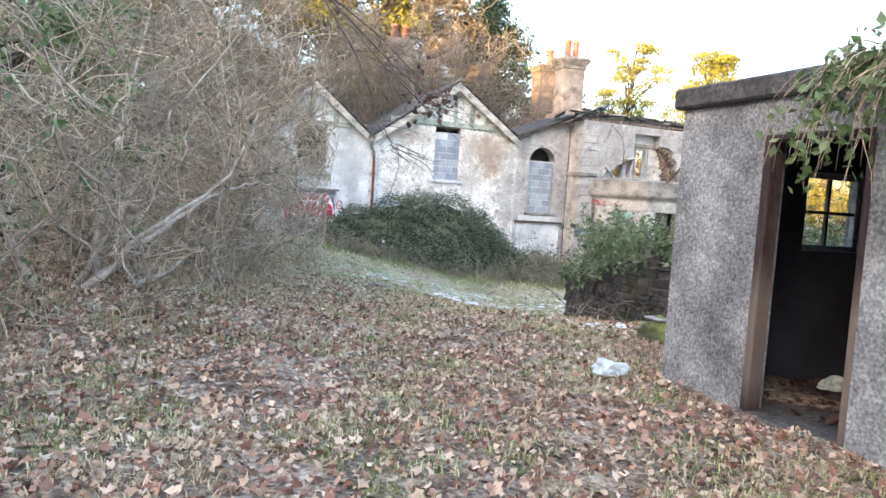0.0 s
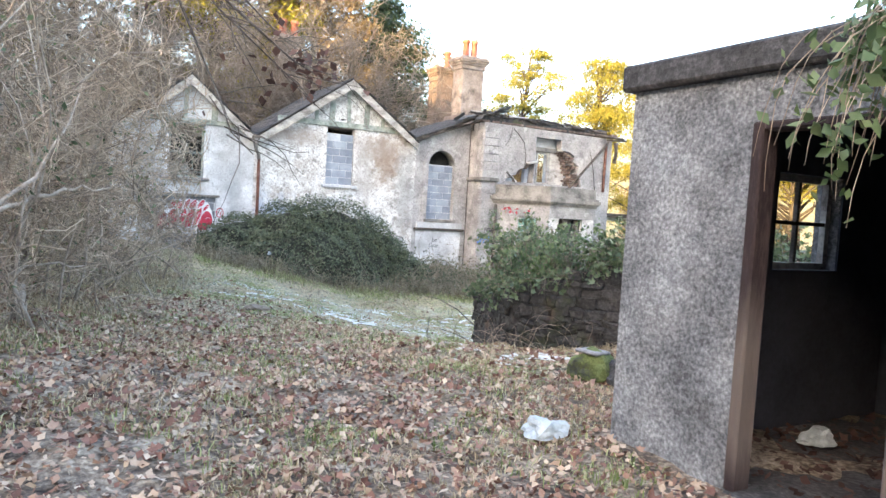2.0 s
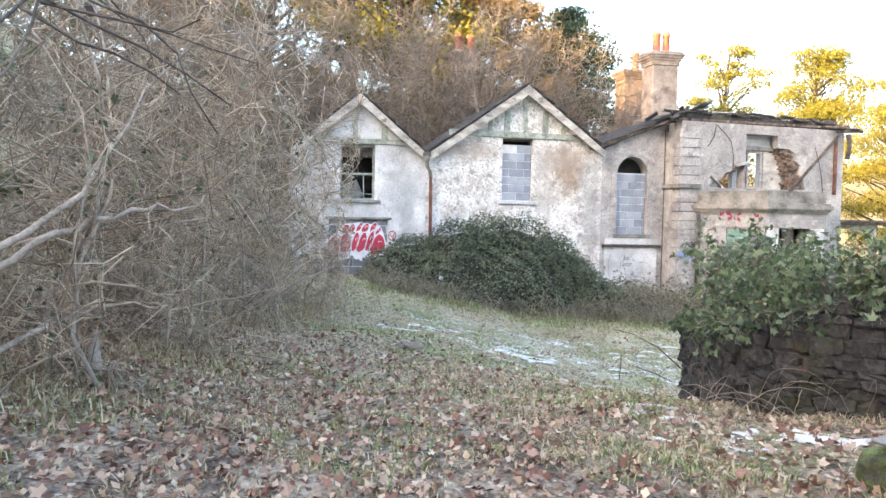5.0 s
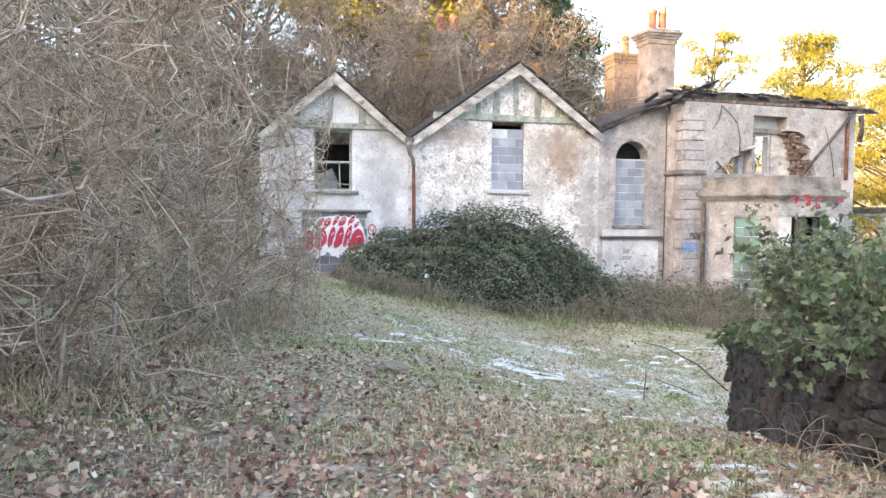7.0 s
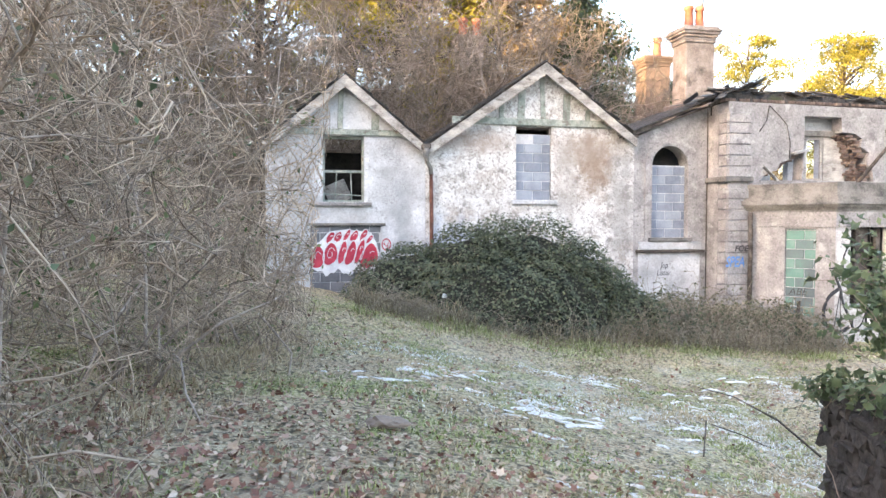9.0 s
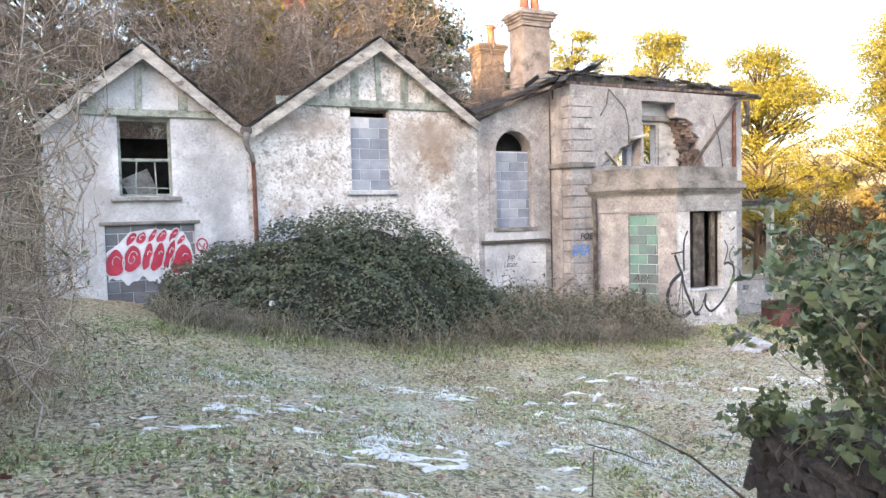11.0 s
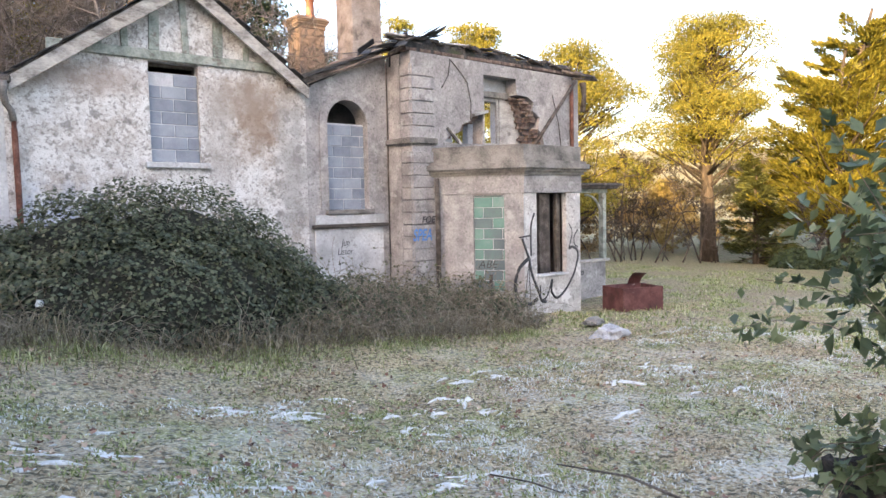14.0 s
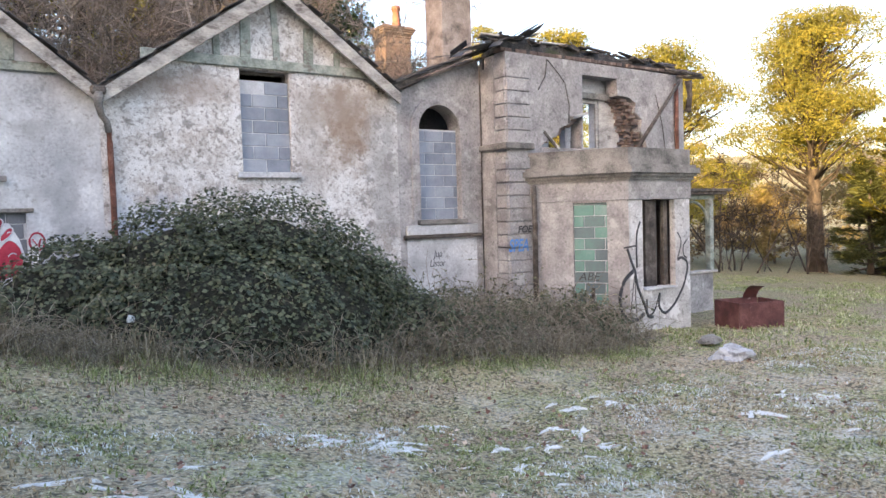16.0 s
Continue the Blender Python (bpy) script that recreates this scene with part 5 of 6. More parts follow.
    E0 = np.concatenate((pc + (pa - pc) * w * 0.55 + np.array((0.45, -0.12)) + rng.uniform(0, 0.75, (k, 1)) * np.array((0.75, -0.1)), np.full((k, 1), 0.3)), 1)
    E = wander(E0, np.stack((rng.normal(-0.06, 0.2, k), rng.normal(0.0, 0.22, k), np.full(k, 0.95)), 1), rng.uniform(0.35, 1.3, k), 8, 0.14, 0.2)
    g = Geo()
    for Q in (P, H, E):
        tubes(g, Q, np.linspace(1, 0.4, Q.shape[1])[None] * np.full((len(Q), 1), 0.004), 3)
    part("stem_mass", g, M["twig_brown"], ob, kind="stuff")
    g = Geo()
    c1, _ = on_paths(P, 2600)
    c2, _ = on_paths(H, 1500)
    c3, _ = on_paths(E, 1900)
    c = np.concatenate((c1, c2, c3))
    lobed(g, c + rng.normal(0, 0.05, c.shape), rng.uniform(0.04, 0.1, len(c)), 0.4)
    part("ivy", g, M["ivy"], ob, "dark green ivy leaves", "stuff")
    g = Geo()
    c, _ = on_paths(E[:, 2:], 4600)
    leaves(g, c + rng.normal(0, 0.05, c.shape), rng.uniform(0.06, 0.115, len(c)), 0.35, 0.5, np.tile((-0.4, 0.1, 0.7), (len(c), 1)), 0.2)
    part("spray_mass", g, M["ivy"], ob, "drooping glossy dark leaves", "stuff")
    g = Geo()
    c, _ = on_paths(P[:330, 2:], 3600)
    leaves(g, c + rng.normal(0, 0.035, c.shape), rng.uniform(0.035, 0.085, len(c)), 0.3, 0.6)
    part("foliage", g, M["ivy_light"], ob, "lighter green leaves", "stuff")
    g = Geo()
    c, _ = on_paths(P[330:, 3:], 700)
    leaves(g, c + rng.normal(0, 0.03, c.shape), rng.uniform(0.03, 0.07, len(c)), 0.3, 0.6)
    part("withered_foliage", g, M["dead_cane"], ob, "tan withered leaves", "stuff")
    g = Geo()
    leaves(g, np.array((6.5, 9.93, 1.53)) + rng.normal(0, 1, (15, 3)) * np.array((0.09, 0.09, 0.03)), rng.uniform(0.05, 0.08, 15), 0.3, 0.6)
    part("red_foliage", g, M["red_leaf"], ob, "a few crimson leaves", "stuff")
    # bare canes rising before the corner and arching over the foot
    k = 34
    b = pa + rng.normal(0, 1, (k, 2)) * np.array((0.35, 0.35)) + np.array((-0.12, -0.12))
    outside = np.clip(0.08 - (b - pa) @ np.array((-0.7, -0.7)), 0, None)[:, None]
    b = b + outside * np.array((-0.7, -0.7))
    Q = wander(np.concatenate((b, bumpy(b[:, 0], b[:, 1])[:, None]), 1), np.stack((rng.normal(-0.2, 0.5, k), rng.normal(-0.1, 0.5, k), np.ones(k)), 1), rng.uniform(0.4, 1.2, k), 9, 0.14, 0.55)
    g = Geo()
    tubes(g, Q, np.linspace(1, 0.4, 9)[None] * np.full((k, 1), 0.0035), 4)
    part("cane_mass", g, M["twig_brown"], ob, kind="stuff")
    return ob


garden_wall()
# long bent cane reaching over the lawn
g = Geo().tube([(6.85, 11.3, -0.3), (6.72, 11.62, -0.1), (6.55, 11.95, 0.02), (6.38, 12.2, 0.05)], [0.009, 0.008, 0.006, 0.003], 5)
whole("fallen_branch", g, M["wood_dark"], "long thin bare branch arching over the lawn", "branch")

# ---- bramble mound in front of the house ----
def bramble(label):
    ob = thing("bramble_bush", (8.8, 21.3, -1.1), label, "bush")
    domes = ((8.0, 21.5, 2.0, 1.35, 2.5), (5.7, 21.8, 1.7, 1.15, 1.5), (6.9, 21.6, 1.8, 1.25, 2.15), (9.1, 21.5, 1.6, 1.25, 2.1), (7.6, 20.8, 2.6, 1.05, 1.75), (10.0, 21.2, 1.3, 1.1, 1.2))
    pts, ups, twg = [], [], []
    for cx, cy, rx, ry, h in domes:
        n = int(14500 * rx * ry / 3.2)
        d = unit(rng.normal(size=(n, 3)))
        d[:, 2] = np.abs(d[:, 2])
        bump = 1 + 0.07 * np.sin(d[:, 0] * 9 + cx) * np.cos(d[:, 2] * 8 + cy) + 0.05 * np.sin(d[:, 0] * 23 + d[:, 1] * 17)
        r = bump * (1.01 - 0.1 * rng.random(n) ** 1.3)
        gz = ground(cx, cy)
        pts.append(np.stack((cx + d[:, 0] * r * rx, cy + d[:, 1] * r * ry, gz - 0.1 + d[:, 2] * r * h), 1))
        ups.append(d)
        k = n // 34
        twg.append((pts[-1][:k], d[:k]))
    c, up = np.concatenate(pts), np.concatenate(ups)
    keep = c[:, 1] < F - 0.05
    c, up = c[keep], up[keep]
    # smooth dark domes under the leaves, added as the mound's inner shade
    g = Geo()
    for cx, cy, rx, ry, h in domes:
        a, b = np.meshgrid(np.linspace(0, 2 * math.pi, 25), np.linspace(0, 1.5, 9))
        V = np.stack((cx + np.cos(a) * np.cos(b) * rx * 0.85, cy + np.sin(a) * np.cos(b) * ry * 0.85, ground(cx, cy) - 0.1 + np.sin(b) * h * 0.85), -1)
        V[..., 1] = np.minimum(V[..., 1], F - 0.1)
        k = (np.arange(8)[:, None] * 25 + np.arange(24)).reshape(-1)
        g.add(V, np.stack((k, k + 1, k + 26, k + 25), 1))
    part("thatch", g, M["thatch"], ob, "dark hull standing in for the shade inside the bramble")
    g = Geo()
    leaves(g, c, rng.uniform(0.04, 0.085, len(c)), 0.45, 0.8, up + np.array((0, -0.1, 0.5)))
    part("foliage", g, M["bramble"], ob, "small dark green bramble leaves", "stuff")
    s, d = np.concatenate([a for a, b in twg]), np.concatenate([b for a, b in twg])
    keep = s[:, 1] < F - 0.3
    s, d = s[keep], d[keep]
    P = wander(s - d * 0.1, d + rng.normal(size=s.shape) * 0.6, rng.uniform(0.08, 0.27, len(s)), 5, 0.25, 0.6)
    P[..., 1] = np.minimum(P[..., 1], F - 0.06)
    g = Geo()
    tubes(g, P, np.full((len(P), 5), 0.0035), 3)
    part("cane_mass", g, M["dead_cane"], ob, kind="stuff")
    g = Geo()
    c, _ = on_paths(P[:, 2:], 1500)
    leaves(g, c, rng.uniform(0.04, 0.08, 1500), 0.4, 0.7)
    part("spray_mass", g, M["bramble"], ob, kind="stuff")
    return ob


bramble("large dark green bramble mound against the house")

def dead_mound(label, spots, n):
    """Collapsed dead bramble: low heaps of arching canes with few leaves."""
    ob = thing("dead_bramble", (12.2, 21.4, -1.1), label, "bush")
    P = []
    for cx, cy, r, h in spots:
        b = np.stack((cx + rng.normal(0, r * 0.5, n), cy + rng.normal(0, 0.45, n), np.zeros(n)), 1)
        b[:, 2] = bumpy(b[:, 0], b[:, 1]) + rng.uniform(0, 0.5, n) * h
        P.append(wander(b, np.stack((rng.normal(0, 0.8, n), rng.normal(-0.2, 0.7, n), np.full(n, 0.9)), 1), rng.uniform(0.4, 1.1, n) * h * 1.1, 6, 0.25, 0.9))
    P = np.concatenate(P)
    P[..., 1] = np.where(P[..., 0] < 13.3, np.minimum(P[..., 1], F - 0.15), np.minimum(P[..., 1], W - 0.1))
    g = Geo()
    tubes(g, P, np.full((len(P), 6), 0.005), 3)
    part("cane_mass", g, M["dead_cane"], ob, kind="stuff")
    g = Geo()
    c, _ = on_paths(P[:, 2:], len(P) * 5)
    leaves(g, c, rng.uniform(0.04, 0.085, len(c)), 0.3, 0.7)
    part("foliage", g, M["bramble"], ob, kind="stuff")
    return ob


dead_mound("brown collapsed dead bramble before the wing", ((11.3, 21.3, 0.7, 1.1), (12.2, 21.5, 0.8, 1.15), (13.2, 21.2, 0.7, 1.1), (14.0, 20.9, 0.5, 0.95), (10.6, 20.7, 0.8, 0.8)), 750)

# low dead growth along the wall foot
def rough_growth(name, label, n, place, h, material, tw=400):
    ob = thing(name, (0, 0, 0), label, "undergrowth", kind="stuff")
    x, y = place(n)
    base = np.stack((x, y, bumpy(x, y) - 0.02), 1)
    ob.location = base.mean(0)
    g = Geo()
    tall = 0.35 + 0.65 * np.clip(0.5 + 0.5 * np.sin(x * 2.6 + 2 * np.sin(y * 2.2)) + 0.4 * np.sin(x * 6.1 + y * 4.3), 0, 1.2)
    blades(g, base, rng.uniform(0.3, 1.2, n) * h * tall, 1.1, 0.005)
    part("blade_mass", g, M[material], ob, kind="stuff")
    if tw:
        i = rng.integers(0, n, tw)
        P = wander(base[i], np.stack((rng.normal(0, 0.5, tw), rng.normal(-0.1, 0.5, tw), np.ones(tw)), 1), rng.uniform(0.6, 1.5, tw) * h * 1.3, 6, 0.2, 0.5)
        P[..., 1] = np.where(P[..., 0] < 13.4, np.minimum(P[..., 1], F - 0.15), P[..., 1])
        g = Geo()
        tubes(g, P, np.full((tw, 6), 0.0035), 3)
        part("twig_mass", g, M["dead_cane"], ob, kind="stuff")
    return ob


rough_growth("undergrowth", "dry grass and dead stems round the bramble foot", 11000, lambda n: (rng.uniform(4.2, 13.8, n), 20.3 + rng.normal(0, 0.5, n)), 0.5, "dead_grass", 1500)
rough_growth("undergrowth", "green grass tufts round the bramble foot", 7000, lambda n: (rng.uniform(4.0, 14.2, n), 19.5 + rng.normal(0, 0.5, n)), 0.2, "grass", 0)
rough_growth("undergrowth", "dead bramble and grass before the wing", 6500, lambda n: (rng.uniform(10.8, 14.9, n), rng.uniform(19.6, 22.6, n)), 0.42, "dead_grass", 2000)
rough_growth("undergrowth", "frosted long grass at the garden wall foot", 1900, lambda n: (lambda u: (5.98 + u * 2.2 - np.abs(rng.normal(0, 0.22, n)), 9.2 - u * 2.1 - np.abs(rng.normal(0, 0.22, n))))(rng.random(n)), 0.18, "straw", 60)
rough_growth("undergrowth", "rank grass along the thicket edge", 5200, lambda n: (lambda u: (0.2 + u * 2.9 + rng.normal(0, 0.35, n), 8.2 + u * 9.5 + rng.normal(0, 0.8, n)))(rng.random(n)), 0.22, "straw", 120)
rough_growth("undergrowth", "dead stems beside the bay", 900, lambda n: (rng.uniform(13.6, 15.0, n), rng.uniform(20.3, 22.2, n)), 0.75, "twig_brown", 260)

# ---- thicket ----
for i, (cx, cy, n, h, lab) in enumerate(((-0.2, 8.6, 14, 4.6, "tangle of pale bare stems leaning over the leaves"), (-1.6, 7.2, 10, 5.0, "tall bare grey shrub"), (0.6, 11.2, 14, 4.2, "dense bare thicket beside the lawn"),
                                         (1.5, 14.0, 13, 3.9, "dense bare thicket beside the lawn"), (-1.2, 12.0, 12, 5.2, "tall bare grey shrub"), (2.2, 16.6, 14, 4.3, "brown bare brush near the gable"), (-0.6, 15.8, 11, 5.4, "tall bare grey shrub"), (-2.8, 9.8, 10, 6.0, "tall bare grey shrub"))):
    b = np.stack((cx + rng.normal(0, 0.45, n), cy + rng.normal(0, 0.5, n), np.zeros(n)), 1)
    b[:, 2] = bumpy(b[:, 0], b[:, 1]) - 0.05
    brush("thicket_shrub", b, rng.uniform(0.7, 1.15, n) * h, lab, "shrub", "twig", 0.018, (13, 23), 0.5, "thicket", ("ivy_light" if i % 2 else "ivy", (900, 3000, 160, 700, 90, 160, 420, 2400)[i], 0.07), 0.36, 0.22, 0.0, 0.26, 0.004)

# leaning pale trunks of the nearest shrub
lean_tr = thing("fallen_shrub", (-0.4, 8.6, 0.3), "pale leaning bare stems of a collapsed shrub", "shrub", "thicket")
for pts, r in (([(-0.7, 7.6, 0.15), (0.0, 8.1, 0.75), (0.6, 8.6, 1.2), (1.1, 8.95, 1.45), (1.5, 9.3, 1.5)], 0.05), ([(-0.6, 7.7, 0.2), (0.1, 8.0, 0.9), (0.9, 8.5, 1.55), (1.2, 8.9, 2.3)], 0.045), ([(-0.5, 7.6, 0.2), (0.2, 8.3, 0.45), (0.75, 8.95, 0.72), (1.3, 9.3, 0.75)], 0.04),
               ([(-0.3, 8.0, 0.2), (-0.35, 8.2, 1.2), (-0.1, 8.5, 2.4), (0.1, 8.7, 3.6)], 0.05), ([(-0.8, 7.7, 0.2), (-1.2, 7.8, 1.5), (-1.3, 8.1, 3.2)], 0.055), ([(-0.7, 7.8, 0.1), (-0.2, 8.1, 1.0), (0.3, 8.0, 2.1), (0.9, 8.2, 3.0)], 0.04)):
    line = curve_through(pts)
    line[1:-1] += rng.normal(0, 0.018, line[1:-1].shape)
    part("stem", Geo().tube(line, np.linspace(r * 0.85, r * 0.12, len(line)) * rng.uniform(0.85, 1.15, len(line)), 8), M["branch_pale"], lean_tr)
stump = Geo().tube([(0.78, 9.3, 0.1), (0.79, 9.28, 0.35), (0.8, 9.27, 0.58)], [0.07, 0.05, 0.02], 8)
whole("tree_stump", stump, M["branch_pale"], "broken pale dead stump standing in leaves", "stump")
# overhanging twig with a few brown leaves
ov = thing("overhanging_branch", (1.2, 5.35, 2.85), "thin overhanging branch with withered brown leaves", "branch")
shoots = (([(0.3, 5.4, 3.6), (1.2, 5.35, 2.85), (1.75, 5.35, 2.4), (2.08, 5.42, 2.2), (2.3, 5.56, 2.15)], 0.012), ([(1.2, 5.35, 2.85), (1.7, 5.5, 2.6), (2.1, 5.7, 2.36), (2.36, 5.75, 2.24)], 0.007),
          ([(1.2, 5.35, 2.85), (1.5, 5.3, 2.4), (1.69, 5.2, 1.94), (1.69, 4.9, 1.76), (1.73, 4.66, 1.66)], 0.008), ([(1.35, 5.35, 2.72), (1.7, 5.3, 2.35), (2.0, 5.25, 2.1), (2.08, 5.2, 2.02)], 0.006))
for pts, r in shoots:
    shoot = part("shoot", Geo().tube(pts, np.linspace(r, 0.002, len(pts)), 5), M["wood_dark"], ov)
    st = np.array(pts[1:-1])[rng.integers(0, len(pts) - 2, 11)] + rng.normal(0, 0.02, (11, 3))
    for q in wander(st, np.stack((rng.normal(0.7, 0.3, 11), rng.normal(0, 0.35, 11), rng.normal(-0.25, 0.3, 11)), 1), rng.uniform(0.15, 0.5, 11), 6, 0.2, 0.05):
        part("twig", Geo().tube(q, np.linspace(0.003, 0.0012, 6), 4), M["wood_dark"], shoot)
tips = np.array(((2.3, 5.56, 2.15), (2.2, 5.5, 2.2), (2.06, 5.35, 2.1), (1.98, 5.3, 2.14), (2.34, 5.74, 2.24)))
g = Geo()
leaves(g, tips[rng.integers(0, 5, 64)] + rng.normal(0, 1, (64, 3)) * np.array((0.09, 0.06, 0.05)), rng.uniform(0.04, 0.068, 64), 0.1, 0.7)
leaves(g, np.array((1.75, 5.3, 2.25)) + rng.normal(0, 1, (16, 3)) * np.array((0.25, 0.15, 0.25)), rng.uniform(0.04, 0.065, 16), 0.1, 0.7)
part("foliage", g, M["withered"], ov, "withered dark brown leaves", "stuff")

# climber hanging over the shed front
cl = thing("climbing_shrub", (4.3, 3.5, 2.4), "green climber hanging over the shed doorway", "climber")
base = np.stack((rng.uniform(4.12, 4.45, 110), 3.62 - 1.7 * rng.random(110), np.full(110, 2.5)), 1)
P = wander(base, np.stack((rng.normal(-0.3, 0.2, 110), rng.normal(0.05, 0.45, 110), rng.normal(-0.1, 0.35, 110)), 1), rng.uniform(0.2, 0.75, 110), 8, 0.22, 0.75)
hung = np.stack((np.full(70, 4.2), rng.normal(3.42, 0.24, 70), rng.uniform(2.42, 2.52, 70)), 1)
P = np.concatenate((P, wander(hung, np.stack((rng.normal(-0.5, 0.15, 70), rng.normal(0.12, 0.25, 70), rng.normal(-0.2, 0.2, 70)), 1), rng.uniform(0.3, 1.05, 70), 8, 0.14, 1.0)))
P[..., 0] = np.minimum(P[..., 0], np.where(P[..., 2] < 2.5, 4.25, 9))
g = Geo()
tubes(g, P, np.linspace(1, 0.4, 8)[None] * np.full((180, 1), 0.004), 4)
part("stem_mass", g, M["twig"], cl, kind="stuff")
g = Geo()
c = np.concatenate((on_paths(P[:110], 430)[0], on_paths(P[110:], 620)[0]))
c = c + rng.normal(0, 0.03, c.shape)
c[:, 0] = np.where(c[:, 2] < 2.5, np.minimum(c[:, 0], 4.27), c[:, 0])
leaves(g, c, rng.uniform(0.045, 0.1, len(c)), 0.35, 0.6)
part("foliage", g, M["ivy_light"], cl, "pale green leaves", "stuff")

# ---- loose things ----
def lumpy(at, size, material, name, label, category, seed, rough=0.25, rz=0.0):
    bm = bmesh.new()
    bmesh.ops.create_icosphere(bm, subdivisions=3, radius=1)
    for v in bm.verts:
        n = noise.fractal(v.co * 1.3 + Vector((seed, 0, 0)), 1.0, 2.0, 4)
        v.co *= 1 + rough * n
        v.co = Vector((v.co.x * size[0], v.co.y * size[1], max(v.co.z, -0.4) * size[2]))
    bm.transform(pose(*at, 0, 0, rz))
    return whole(name, bm, material, label, category)


lumpy((5.33, 6.72, 0.13), (0.24, 0.19, 0.18), M["moss"], "boulder", "mossy boulder beside the shed corner", "rock", 1.0)
lumpy((5.55, 6.5, 0.1), (0.22, 0.26, 0.15), M["concrete_dark"], "boulder", "dark lump of rubble beside a mossy boulder", "rock", 5.0)
g = Geo().cbox((5.32, 6.72, 0.295), (0.28, 0.22, 0.03), 20, 0.012, 3, 4)
whole("slab_fragment", g, M["plaster_grey"], "pale stone slab lying on the boulder", "rock")
lumpy((3.93, 5.55, 0.07), (0.16, 0.11, 0.085), M["bag"], "plastic_bag", "crumpled pale plastic bag on the leaves", "litter", 9.0, 0.5)
lumpy((5.63, 4.75, 0.09), (0.12, 0.1, 0.08), M["bag"], "plastic_bag", "crumpled pale bag on the shed floor", "litter", 12.0, 0.5)
lumpy((14.4, 17.85, float(ground(14.4, 17.85)) + 0.03), (0.34, 0.26, 0.19), M["plaster_blue"], "boulder", "pale snow-dusted boulder on the grass", "rock", 15.0, 0.75)
lumpy((15.2, 18.85, float(ground(15.2, 18.85)) + 0.08), (0.26, 0.18, 0.09), M["stone"], "boulder", "dark stone in the grass near the bay", "rock", 18.0, 0.3)
lumpy((3.72, 12.42, float(ground(3.72, 12.42)) + 0.04), (0.17, 0.1, 0.06), M["twig_brown"], "earth_clod", "brown earth clod on the lawn", "earth", 21.0, 0.4)


def chest(at, rz):
    ob = thing("metal_chest", at, "rusty red steel chest with its lid torn open", "chest")
    ob.rotation_euler = (0, 0, radians(rz))
    L, Wd, H, t = 1.07, 0.85, 0.6, 0.02
    for nm, c, s in (("side", (0, -Wd / 2, H / 2), (L, t, H)), ("side", (0, Wd / 2, H / 2), (L, t, H)), ("end", (-L / 2, 0, H / 2), (t, Wd - 2 * t, H)), ("end", (L / 2, 0, H / 2), (t, Wd - 2 * t, H)), ("base", (0, 0, 0.03), (L - 2 * t, Wd - 2 * t, 0.02))):
        me = Geo().cbox(c, s, 0, 0.006).mesh(nm, M["chest"])
        new(nm, me).parent = ob
    for c in ((-0.3, -Wd / 2 - 0.014, H / 2), (0.2, -Wd / 2 - 0.014, H / 2)):
        new("rib", Geo().cbox(c, (0.05, 0.01, H - 0.04), 0, 0.004).mesh("rib", M["chest"])).parent = ob
    u, v = np.meshgrid(np.linspace(0, 1, 7), np.linspace(0, 1, 4))
    flap = np.stack((0.12 + 0.34 * v, 0.36 - 0.12 * u - 0.16 * u ** 2, H + 0.34 * u - 0.05 * u ** 3 - 0.03 * v * u), -1)
    k = (np.arange(3)[:, None] * 7 + np.arange(6)).reshape(-1)
    f = np.stack((k, k + 1, k + 8, k + 7), 1)
    lid = Geo().add(flap, f).add(flap + np.array((0, 0.012, 0.004)), f[:, ::-1])
    new("lid", lid.mesh("lid", M["chest"])).parent = ob
    return ob


chest((18.13, 20.0, float(ground(18.13, 20.0)) - 0.03), -20)
for pts in ([(6.75, 12.7, -1.0), (6.8, 12.72, -0.4)], [(8.2, 13.7, -1.05), (8.0, 13.85, -0.95), (7.7, 14.0, -0.85)]):
    whole("fallen_twig", Geo().tube(pts, 0.007, 5), M["wood_dark"], "dark broken twig on the frosted lawn", "twig")

lumpy((5.91, 20.10, 0.05), (0.045, 0.03, 0.06), M["bag"], "paper_scrap", "white scrap caught in the bramble", "litter", 24.0, 0.5)
whole("fallen_stick", Geo().tube(curve_through([(0.77, 5.68, 0.08), (1.17, 5.88, 0.09), (1.58, 5.96, 0.10)]), np.linspace(0.008, 0.005, 11), 6), M["branch_pale"], "thin pale stick lying on the leaves", "stick")

